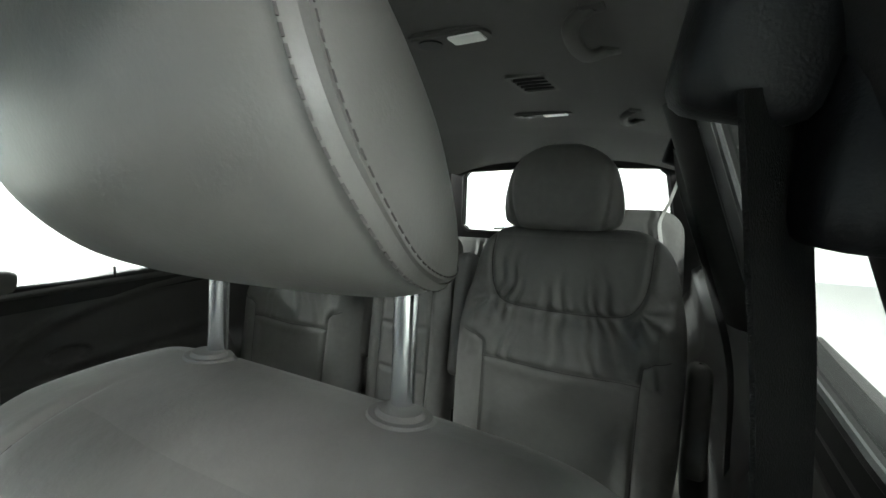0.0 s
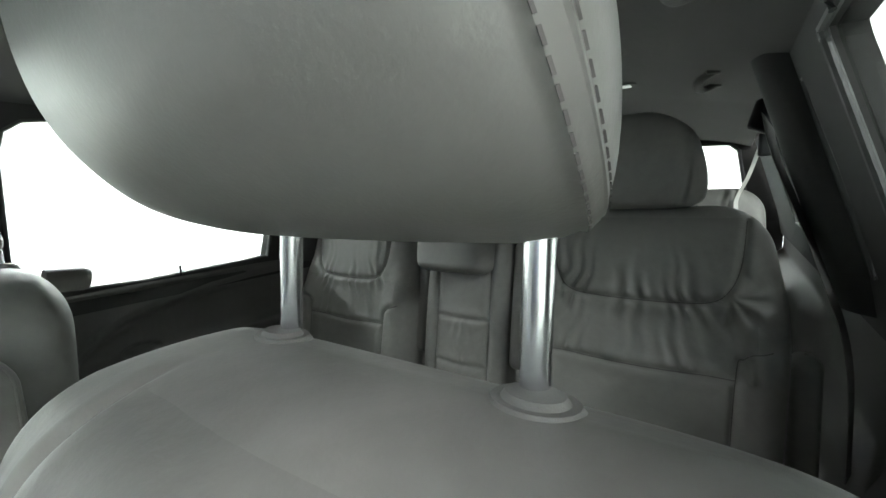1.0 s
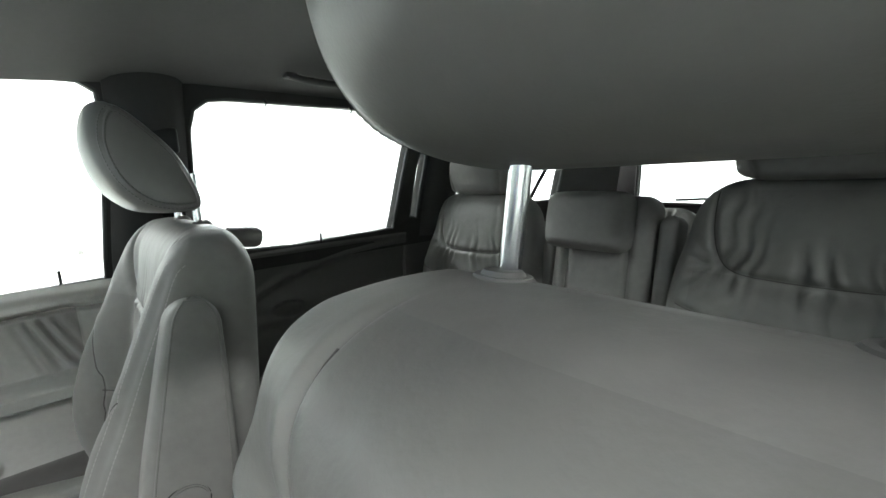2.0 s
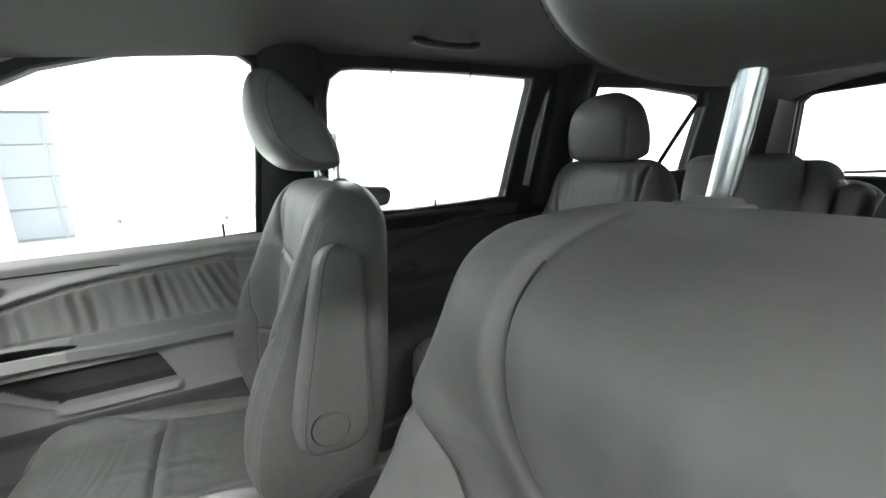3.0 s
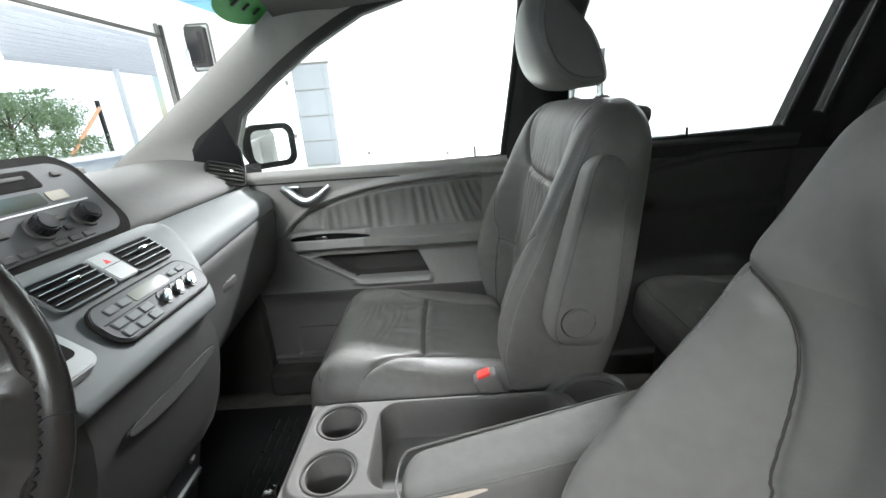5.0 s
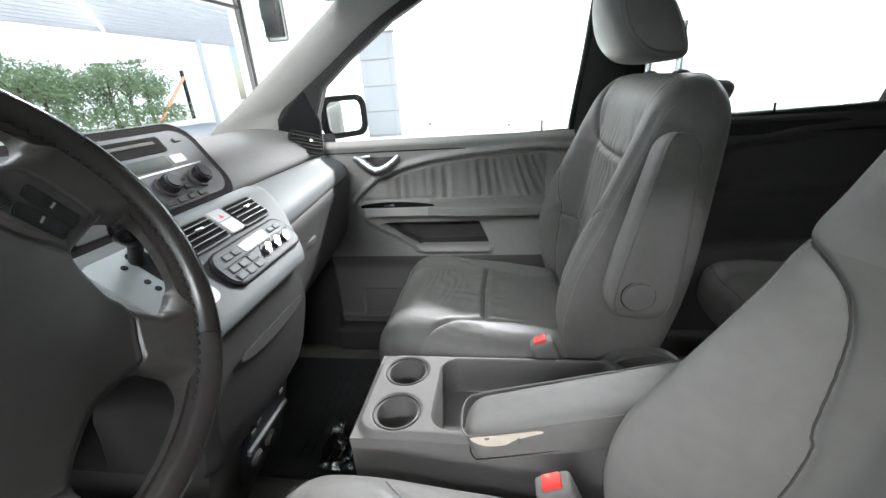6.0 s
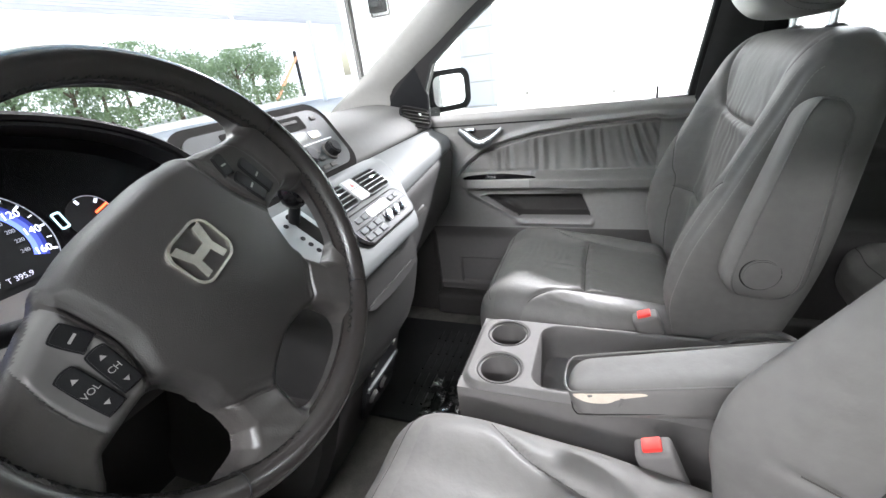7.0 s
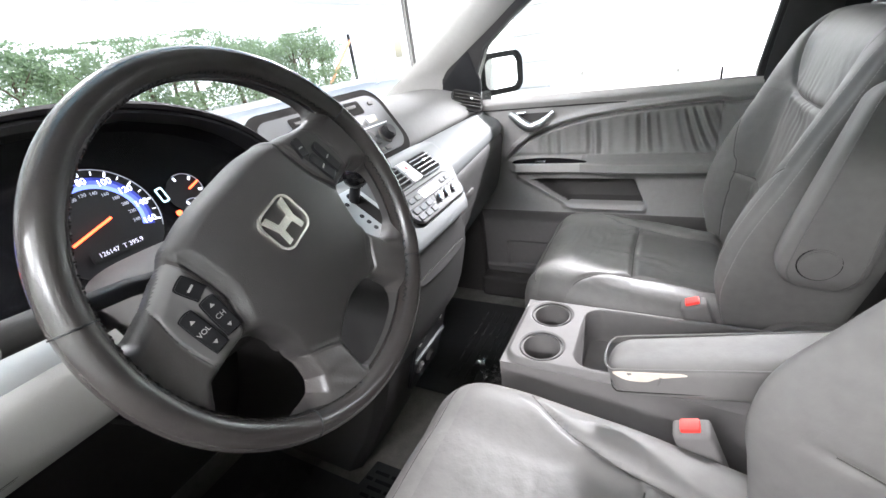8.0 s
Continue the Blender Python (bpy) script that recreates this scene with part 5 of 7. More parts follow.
skin("upper_pad", np.linspace(-0.80, 0.80, 81), pad_profile, DASH, "grey grained dashboard pad")


def trim_edge(x):
    return -0.835 - 0.055 * (abs(x) - 0.27) / 0.5


def trim_profile(x):
    y = trim_edge(x)
    return [(-0.985, 1.186), (-0.955, 1.193), (y - 0.055, 1.183), (y - 0.012, 1.158), (y, 1.130), (y - 0.008, 1.112)]


# Driver's stretch of the band is paler: its light is put into the colour.
for a, b, prof in ((-0.80, -0.235, trim_profile), (0.50, 0.80, lambda x: [(-0.990, 1.200), (-0.962, 1.210), (-0.935, 1.204), (-0.918, 1.190), (-0.912, 1.168)])):
    skin("trim_band", np.linspace(a, b, 40), prof, SILVER if a < 0 else PALE_SILVER, "brushed silver trim band")


def glove_profile(x):
    y = trim_edge(x) - 0.006
    return [(y - 0.015, 1.118), (y - 0.004, 1.100), (y - 0.010, 1.06), (y - 0.022, 0.98), (y - 0.05, 0.90), (y - 0.13, 0.84), (y - 0.25, 0.82)]


skin("glove_box", np.linspace(-0.79, -0.20, 40), glove_profile, LID, "grey glove box front")
part("glove_seam", sweep([(x, trim_edge(x) - 0.012 + 0.0, 1.078) for x in np.linspace(-0.77, -0.25, 30)], 0.0025, 6), BLACK, dash)
part("glove_latch", box((0.09, 0.018, 0.022), (0, 0, 0), 0.006, 2, pose(-0.36, -0.858, 1.035, -8)), TAUPE_DARK, dash)
# The shadow behind the column is put into this panel's dark colour.
skin("column_panel", np.linspace(0.20, 0.485, 20), lambda x: [(-1.0, 1.16), (-0.99, 1.14), (-0.985, 1.08), (-1.02, 1.0), (-1.15, 0.95)], TAUPE_DARK, "panel behind the steering column, darkened as in shade")
# Pale grey knee panel; light from the driver's side is put into its colour.
skin("knee_panel", np.linspace(0.485, 0.80, 30), lambda x: [(-0.925, 1.172), (-0.914, 1.160), (-0.916, 1.125), (-0.930, 1.092), (-0.985, 1.070), (-1.15, 1.05)], PILLAR_LIGHT, "grey panel below the steering column")
part("knee_pocket", prism(rounded(0.12, 0.06, 0.016), 0.005, plane_frame((0.665, -0.9195, 1.125), (-1, 0, 0), (0, -0.18, 1)), 0.002), TAUPE, dash)

part("pad_gap", sweep([(x, -0.979, 1.187) for x in np.linspace(-0.79, -0.27, 30)], 0.0055, 8), SEAM, dash, "dark gap under the pad")
# end vent by the passenger's door
vf = plane_frame((-0.722, -0.985, 1.240), (-0.72, 0.62, -0.30), (0.1, -0.55, 0.83))
vent = part("end_vent", ring_panel(rounded(0.115, 0.07, 0.02), rounded(0.106, 0.061, 0.016), 0.008, vf), HOOD, dash, "grey framed air vent")
part("vent_back", prism(rounded(0.106, 0.061, 0.014), 0.004, vf @ Matrix.Translation((0, 0, -0.001))), SEAM, vent)
for k in range(4):
    part("vent_slat", box((0.10, 0.003, 0.012), (0, -0.018 + 0.012 * k, 0.006), 0.001, 1, vf), TAUPE_DARK, vent)
part("vent_tab", box((0.012, 0.008, 0.008), (0.01, 0.006, 0.014), 0.002, 2, vf), CHROME, vent)

# ---- centre stack ----
stack = thing("centre_stack", pose(0, -0.9, FLOOR), "silver centre stack with radio, vents and climate controls", "centre stack")


FACE_LINE = [(-0.985, 1.184), (-0.955, 1.199), (-0.915, 1.2125), (-0.885, 1.2135), (-0.865, 1.2052), (-0.845, 1.1896), (-0.818, 1.1655), (-0.790, 1.1412), (-0.766, 1.1185), (-0.752, 1.101), (-0.752, 1.087), (-0.775, 1.080)]
rows = []
for i in range(65):
    t = -1 + 2 * i / 64
    prof = smooth_profile(FACE_LINE, 7)
    n = len(prof)
    row = []
    for j, (y, z) in enumerate(prof):
        east = float(curve_at([(1.08, 0.150), (1.10, 0.158), (1.14, 0.190), (1.20, 0.225), (1.22, 0.24)], z))
        west = float(curve_at([(1.08, -0.150), (1.10, -0.160), (1.117, -0.180), (1.141, -0.208), (1.161, -0.236), (1.19, -0.262), (1.22, -0.28)], z))
        x = west + (east - west) * (t + 1) / 2
        fall = max(0, abs(t) - 0.88) / 0.12
        row.append((x, y - 0.030 * fall ** 2, z - 0.016 * fall ** 2))
    rows.append(row)
bm = profile_body(rows, close=False)
bmesh.ops.recalc_face_normals(bm, faces=bm.faces)
bmesh.ops.solidify(bm, geom=bm.faces[:], thickness=0.015)
part("fascia", bm, SILVER, stack, "brushed silver fascia")

A = plane_frame((-0.0664, -0.845, 1.1906), (-1, 0, 0), (0, -0.774, 0.633))      # vents
for cx, w in ((0.0640, 0.082), (-0.0690, 0.092)):
    fr = A @ Matrix.Translation((cx, 0, 0.002))
    v = part("air_vent", ring_panel(rounded(w + 0.006, 0.057, 0.009), rounded(w, 0.051, 0.006), 0.004, fr), SILVER, stack)
    part("vent_back", prism(rounded(w, 0.051, 0.006), 0.003, fr @ Matrix.Translation((0, 0, -0.001))), SEAM, v, "black vent interior")
    for k in range(4):
        sl = part("vent_slat", box((w, 0.0022, 0.006), (0, -0.0162 + 0.0108 * k, 0.0035), 0.0006, 1, fr), BLACK, v)
        part("slat_edge", box((w - 0.003, 0.0011, 0.0008), (0, -0.0162 + 0.0108 * k, 0.0069), 0, 1, fr), PALE_SILVER, sl, "thin bright slat edge")
    part("vent_tab", box((0.020, 0.005, 0.005), (0.004, 0.004, 0.0095), 0.002, 2, fr), CHROME, v, "bright vent tab")
hz = part("hazard_switch", prism(rounded(0.038, 0.054, 0.004), 0.0075, A @ Matrix.Translation((0, 0, 0.001)), 0.0015), PALE_SILVER, stack, "pale grey hazard light switch")
part("hazard_mark", prism([(-0.005, -0.004), (0.005, -0.004), (0, 0.005)], 0.0006, A @ Matrix.Translation((0, 0.010, 0.0084))), RED, hz, "red warning triangle")
part("switch_line", box((0.034, 0.0008, 0.0006), (0, 0.001, 0.0086), 0, 1, A), SEAM, hz)

B = plane_frame((-0.0612, -0.7898, 1.1424), (-1, 0, 0), (0, -0.709, 0.705))     # climate controls
cl = part("climate_panel", prism(rounded(0.213, 0.0634, 0.024, 8), 0.006, B @ Matrix.Translation((0.0, 0, 0.002)), 0.0015), FACE, stack, "grey climate control panel")
part("climate_seam", ring_panel(rounded(0.219, 0.0694, 0.027, 8), rounded(0.213, 0.0634, 0.024, 8), 0.005, B @ Matrix.Translation((0, 0, 0.0010))), SEAM, cl)
part("climate_line", box((0.200, 0.0014, 0.0006), (0, 0.0035, 0.0083), 0, 1, B), SEAM, cl)
part("climate_display", prism(rounded(0.074, 0.017, 0.003), 0.001, B @ Matrix.Translation((0.002, 0.0165, 0.0080))), material("dull_display", (0.10, 0.11, 0.09), 0.15, vary=0.02), cl, "dull green-grey display")
for i in range(3):
    x = 0.004 + 0.0315 * i
    part("knob_well", cyl(0.0125, 0.002, B @ Matrix.Translation((x, -0.0095, 0.0088)), 24), BLACK, cl)
    part("climate_knob", prism(rounded(0.022, 0.010, 0.0045, 5), 0.010, B @ Matrix.Translation((x, -0.0095, 0.009)) @ pose(0, 0, 0, 0, 0, 38), 0.003), CHROME, cl, "bright rocker knob")
for i in range(6):
    part("climate_button", box((0.0215, 0.013, 0.004), (-0.083 + 0.0245 * (i % 3), -0.006 - 0.0155 * (i // 3) + (0.0 if i % 3 else 0.0015), 0.0085), 0.0015, 1, B), SILVER, cl)
for i in range(2):
    part("climate_button", box((0.020, 0.012, 0.004), (-0.073 + 0.0235 * i, 0.0165, 0.0085), 0.0015, 1, B), SILVER, cl)
for i in range(2):
    part("climate_button", box((0.017, 0.010, 0.004), (0.058 + 0.0205 * i, 0.0165, 0.0085), 0.0015, 1, B), SILVER, cl)

# radio behind, on its own slanting face
Rf = plane_frame((-0.075, -0.998, 1.262), (-1, 0, 0), (0, -0.56, 0.83)) @ Matrix.Translation((0, 0.012, 0))
part("radio_housing", prism(rounded(0.432, 0.190, 0.053, 8), -0.10, Rf, 0.0), DASH, stack, "grey radio surround")
part("radio_rim", ring_panel(rounded(0.430, 0.188, 0.052, 8), rounded(0.380, 0.140, 0.036, 8), 0.003, Rf), SEAM, stack, "dark rim round the radio")
rad = part("radio_face", prism(rounded(0.394, 0.152, 0.040, 8), 0.006, Rf, 0.001), FACE, stack, "grey radio face")
part("disc_slot", prism(rounded(0.23, 0.034, 0.006), 0.001, Rf @ Matrix.Translation((0.004, 0.050, 0.0062))), SEAM, rad, "black disc slot")
part("slot_bar", box((0.20, 0.007, 0.005), (0.0, 0.054, 0.007), 0.001, 1, Rf), TAUPE_DARK, rad)
part("radio_display", prism(rounded(0.205, 0.024, 0.004), 0.001, Rf @ Matrix.Translation((-0.005, 0.013, 0.0065))), material("dark_display", (0.045, 0.048, 0.04), 0.12, vary=0.02), rad, "dark radio display")
part("side_display", prism(rounded(0.036, 0.018, 0.003), 0.001, Rf @ Matrix.Translation((0.124, 0.013, 0.0065))), material("amber_display", (0.17, 0.155, 0.11), 0.2, vary=0.03), rad, "dull amber display")
part("face_line", box((0.34, 0.003, 0.002), (0.0, -0.005, 0.0065), 0.0006, 1, Rf), PALE_SILVER, rad, "thin silver line")
for x in (0.046, 0.132):
    k = part("radio_knob", cyl(0.0185, 0.024, Rf @ Matrix.Translation((x, -0.035, 0.018)), 32, r2=0.0160, bevel=0.003), BLACK, rad, "black ribbed knob")
    part("knob_base", cyl(0.0225, 0.006, Rf @ Matrix.Translation((x, -0.035, 0.0085)), 32), TAUPE_DARK, k)
    for j in range(20):
        part("knob_rib", box((0.0018, 0.0016, 0.015), (0.0175, 0, 0), 0, 1, Rf @ Matrix.Translation((x, -0.035, 0.017)) @ pose(0, 0, 0, 0, 0, 18 * j)), BLACK, k)
for i in range(7):
    part("radio_button", box((0.022, 0.011, 0.004), (-0.06 + 0.028 * i, -0.0665, 0.0075), 0.0015, 1, Rf), TAUPE_DARK, rad)
for x, y in ((0.089, -0.026), (0.089, -0.046), (0.158, 0.052), (0.162, -0.022), (-0.01, -0.03), (-0.05, -0.03)):
    part("radio_button", box((0.018, 0.010, 0.004), (x, y, 0.0075), 0.0015, 1, Rf), TAUPE_DARK, rad)

# gear lever
S = plane_frame((0.171, -0.800, 1.159), (-1, 0, 0), (0, -0.80, 0.60))
gate = part("gear_plate", prism(rounded(0.096, 0.136, 0.018), 0.020, S @ Matrix.Translation((0.038, 0.018, -0.012)), 0.002), PALE_SILVER, stack, "pale silver gear gate")
part("gear_slot", prism(rounded(0.028, 0.105, 0.008), 0.001, S @ Matrix.Translation((0.060, 0.024, 0.0076))), SEAM, gate, "black gear slot")
for gy in (0.0590, 0.0265, 0.0110, -0.0045, -0.0185):
    part("gear_mark", cyl(0.0042, 0.001, S @ Matrix.Translation((0.0315, gy, 0.0084)), 16), BLACK, gate)
lever = part("gear_lever", sweep([tuple(S @ Vector((0.055, 0.060, 0.0))), tuple(S @ Vector((0.040, 0.060, 0.04))), tuple(S @ Vector((0.020, 0.057, 0.078)))], 0.009, 12), BLACK, stack, "black gear lever")
kb = bmesh.new()
bmesh.ops.create_uvsphere(kb, u_segments=20, v_segments=14, radius=0.021, matrix=S @ Matrix.Translation((0.012, 0.056, 0.088)) @ Matrix.Diagonal((0.9, 1.1, 1.25, 1)))
part("gear_knob", kb, BLACK_GLOSS, lever, "glossy black gear knob")

# storage box and lower console under the stack
rows = []
for z, y, w, d in ((1.084, -0.772, 0.146, 0.20), (1.04, -0.766, 0.152, 0.2), (1.00, -0.770, 0.158, 0.2), (0.95, -0.784, 0.165, 0.2), (0.90, -0.796, 0.160, 0.2), (0.85, -0.815, 0.152, 0.2), (0.815, -0.838, 0.142, 0.2), (0.80, -0.86, 0.135, 0.18)):
    rows.append([(-0.012 + a * w, y - b, z) for a, b in ((-1, d), (-1, 0.02), (-0.9, 0.004), (-0.5, 0), (0, -0.002), (0.5, 0), (0.9, 0.004), (1, 0.02), (1, d))])
part("storage_lid", profile_body(rows), LID, stack, "grey storage box lid")
part("lid_grip", prism(smooth_outline([(-0.09, -0.012), (0.0, -0.020), (0.09, -0.012), (0.10, 0.004), (0.0, 0.006), (-0.10, 0.004)]), 0.006, plane_frame((-0.02, -0.7690, 1.020), (-1, 0, 0), (0, -0.1, 1)), 0.003), LID, stack)
rows = []
for z, y, w in ((0.815, -0.858, 0.135), (0.75, -0.875, 0.135), (0.66, -0.905, 0.14), (0.56, -0.95, 0.145), (0.48, -1.0, 0.15), (FLOOR + 0.002, -1.03, 0.155)):
    rows.append([(-0.005 + a * w, y - b, z) for a, b in ((-1, 0.5), (-1, 0.03), (-0.85, 0.006), (0, 0), (0.85, 0.006), (1, 0.03), (1, 0.5))])
part("lower_console", profile_body(rows), TAUPE_DARK, stack, "dark taupe lower console")
L = plane_frame((-0.055, -0.879, 0.735), (-1, 0, 0), (0, 0.30, 0.95))
sp = part("socket_panel", prism(rounded(0.16, 0.19, 0.02), 0.010, L, 0.003), BLACK, stack, "black socket panel")
part("panel_strip", box((0.15, 0.014, 0.008), (0, 0.015, 0.013), 0.003, 2, L), SILVER, sp, "silver strip")
for x in (-0.04, 0.012):
    part("socket", cyl(0.017, 0.012, L @ Matrix.Translation((x, -0.035, 0.013)), 24, bevel=0.003), TAUPE_DARK, sp)
for x, y in ((-0.06, 0.06), (-0.045, 0.075), (0.045, 0.07)):
    part("small_switch", box((0.014, 0.010, 0.004), (x, y, 0.012), 0.001, 1, L), TAUPE, sp)

# ---- instrument cluster ----
cluster = thing("instrument_cluster", pose(0.42, -1.05, 1.2), "black hooded instrument cluster with lit blue dials", "instrument cluster")
arch = [(0.30 * math.cos(a), 0.19 * math.sin(a) ** 0.85) for a in np.linspace(0.0, math.pi, 41)]
rows = []
for y, k, dz in ((-0.955, 1.0, 0.0), (-0.950, 1.01, 0.003), (-0.958, 1.022, 0.005), (-1.05, 1.02, -0.004), (-1.20, 0.98, -0.03), (-1.33, 0.92, -0.06)):
    rows.append([(0.425 + x * k, y - 0.10 * (z / 0.175) ** 1.0 * 0.35, 1.222 + z * k + dz * (z / 0.175)) for x, z in arch])
bm = profile_body(rows, close=False)
bmesh.ops.recalc_face_normals(bm, faces=bm.faces)
bmesh.ops.solidify(bm, geom=bm.faces[:], thickness=0.006)
part("hood", bm, HOOD, cluster, "dark cluster hood")
rows = []
for y, k in ((-0.957, 0.99), (-1.0, 0.96), (-1.045, 0.93)):
    rows.append([(0.425 + x * k, y - 0.035 * (z / 0.175), 1.222 + z * k) for x, z in arch])
bm = profile_body(rows, close=False)
bmesh.ops.recalc_face_normals(bm, faces=bm.faces)
bmesh.ops.solidify(bm, geom=bm.faces[:], thickness=0.004)
part("inner_hood", bm, BLACK, cluster, "black inner hood")
CF = plane_frame((0.424, -1.010, 1.276), (-1, 0, 0), (0, -0.25, 0.97))
part("dial_panel", prism([(x, y) for x, y in [(-0.29, -0.09), (0.29, -0.09), (0.285, 0.0), (0.22, 0.08), (0.1, 0.115), (-0.1, 0.115), (-0.22, 0.08), (-0.285, 0.0)]], 0.004, CF), BLACK_GLOSS, cluster, "gloss black dial panel")
BLUE = glow("dial_blue", (0.16, 0.24, 0.95), 1.1)
BLUE_MID = glow("dial_blue_mid", (0.09, 0.13, 0.75), 0.65)
BLUE_DIM = glow("dial_blue_dim", (0.04, 0.06, 0.45), 0.28)
GREY_GLOW = glow("dial_grey", (0.5, 0.52, 0.6), 0.32)
WHITE = glow("dial_white", (0.85, 0.9, 1.0), 1.5)
REDGLOW = glow("dial_red", (1.0, 0.10, 0.03), 3.0)
TEAL = glow("dial_teal", (0.55, 0.88, 0.95), 1.0)
GAUGE = glow("dial_pale", (0.7, 0.7, 0.85), 0.6)


DX, DY = 0.010, -0.002


def dial(cx, cy, r, numbers, a0, a1, needle, name, ticks):
    f = CF @ Matrix.Translation((cx, cy, 0.0045))
    d = part(name, cyl(r * 1.02, 0.002, f, 64), BLACK, cluster, "round dial with white numerals")
    for r0, r1, mat in ((0.655, 0.73, BLUE), (0.73, 0.80, BLUE_MID), (0.80, 0.86, BLUE_DIM)):
        bm = bmesh.new()
        vo, vi = [[bm.verts.new((r * k * math.cos(radians(a)), r * k * math.sin(radians(a)), 0)) for a in np.linspace(a0 + 22, a1 - 6, 60)] for k in (r1, r0)]
        for i in range(59):
            bm.faces.new((vo[i], vo[i + 1], vi[i + 1], vi[i]))
        bm.transform(f @ Matrix.Translation((0, 0, 0.0014)))
        part("blue_band", bm, mat, d, "glowing blue ring")
    part("dial_rim", sweep([tuple(f @ Vector((r * math.cos(radians(a)), r * math.sin(radians(a)), 0.002))) for a in np.linspace(a0 + 15, a1 - 8, 60)], 0.0006, 6), GREY_GLOW, d)
    for i in range(ticks):
        a = a0 + (a1 - a0) * i / (ticks - 1)
        big = i % 2 == 0
        part("tick", box((0.0065 if big else 0.0045, 0.0022 if big else 0.0012, 0.0006), (r * 0.93, 0, 0.002), 0, 1, f @ pose(0, 0, 0, 0, 0, a)), WHITE, d)
    for i, s in enumerate(numbers):
        a = radians(a0 + (a1 - a0) * i / (len(numbers) - 1))
        writing(s, r * 0.165, f @ Matrix.Translation((r * 0.785 * math.cos(a), r * 0.785 * math.sin(a), 0.0022)), WHITE, d, "numeral")
    a = radians(needle)
    part("needle", sweep([tuple(f @ Vector((-0.17 * r * math.cos(a), -0.17 * r * math.sin(a), 0.006))), tuple(f @ Vector((0.9 * r * math.cos(a), 0.9 * r * math.sin(a), 0.006)))], 0.0016, 6), REDGLOW, d, "glowing orange needle")
    return d


speed = dial(DX, DY, 0.0705, ["20", "40", "60", "80", "100", "120", "140", "160"], 159, -16, 198, "speedometer", 15)
for i, s in enumerate(["20", "40", "60", "80", "100", "120", "140", "160", "180", "200", "220", "240"]):
    a = radians(180 - 194 * i / 11)
    writing(s, 0.0060, CF @ Matrix.Translation((DX + 0.0395 * math.cos(a), DY + 0.0395 * math.sin(a), 0.0066)), GREY_GLOW, speed, "numeral")
dial(-0.165, 0.002, 0.062, ["1", "2", "3", "4", "5", "6", "7"], 205, 5, 150, "tachometer", 13)
odo = part("odometer", prism(rounded(0.072, 0.013, 0.002), 0.001, CF @ Matrix.Translation((0.014, -0.037, 0.0068))), BLACK, cluster, "dark odometer window")
writing("126147  T 395.9", 0.0083, CF @ Matrix.Translation((0.014, -0.037, 0.008)), GAUGE, odo, "odometer_digits")
for cy, r, needle, a0, a1 in ((0.0, 0.027, 22, 108, -8), (-0.034, 0.0225, 20, 108, 30)):
    f = CF @ Matrix.Translation((0.128, cy, 0.0045 + cy * 0.01))
    g = part("small_gauge", cyl(r, 0.002, f, 40), BLACK, cluster)
    part("gauge_arc", sweep([tuple(f @ Vector((r * math.cos(radians(a)), r * math.sin(radians(a)), 0.0016))) for a in np.linspace(a0, a1, 24)], 0.0005, 6), GREY_GLOW, g)
    for a in (a0, (a0 + a1) / 2, a1):
        part("tick", box((0.0055, 0.0032, 0.0006), (r * 0.82, 0, 0.0015), 0, 1, f @ pose(0, 0, 0, 0, 0, a)), WHITE, g)
    a = radians(needle)
    part("needle", sweep([tuple(f @ Vector((0.25 * r * math.cos(a), 0.25 * r * math.sin(a), 0.003))), tuple(f @ Vector((0.95 * r * math.cos(a), 0.95 * r * math.sin(a), 0.003)))], 0.0014, 6), REDGLOW, g)
part("door_symbol", ring_panel(rounded(0.011, 0.022, 0.003), rounded(0.007, 0.017, 0.002), 0.0006, CF @ Matrix.Translation((0.0955, 0.0068, 0.005)) @ pose(0, 0, 0, 0, 0, 8)), TEAL, cluster, "glowing car outline symbol")
part("warning_light", prism(rounded(0.008, 0.008, 0.003), 0.0006, CF @ Matrix.Translation((0.1035, -0.0248, 0.005))), REDGLOW, cluster, "red warning light")

# ---- steering wheel ----
wheel = thing("steering_wheel", pose(0.388, -0.715, 1.262), "worn dark leather steering wheel with a silver badge", "steering wheel")
W = plane_frame((0.388, -0.715, 1.262), (-1, 0, 0), (0, -0.342, 0.94)) @ pose(0, 0, 0, 0, 0, 14)
RIM = 0.182
ring = [(RIM * math.cos(a), RIM * math.sin(a), 0.012) for a in np.linspace(0, 2 * np.pi, 128, endpoint=False)]
bm = sweep(ring, 0.0134, 24, True, 1.25)
bm.transform(W)
part("rim", bm, WHEEL_LEATHER, wheel, "worn dark leather rim")
# sewn thread round the inside of the rim
bm = bmesh.new()
for i in range(230):
    a = 2 * math.pi * i / 230
    if abs(((math.degrees(a) - 90 + 180) % 360) - 180) > 160:
        continue
    c = Vector((math.cos(a), math.sin(a), 0))
    t = Vector((-math.sin(a), math.cos(a), 0))
    q = c * (RIM - 0.0126) + Vector((0, 0, 0.0165 + 0.001 * (i % 2)))
    d = (t * 0.6 + Vector((0, 0, 0.8 if i % 2 else -0.8))).normalized()
    bmesh.ops.create_cube(bm, size=1, matrix=Matrix.Translation(q) @ d.to_track_quat("Z", "Y").to_matrix().to_4x4() @ Matrix.Diagonal((0.0012, 0.0012, 0.0052, 1)))
bm.transform(W)
part("rim_stitching", bm, BELT, wheel, "dark sewn thread")
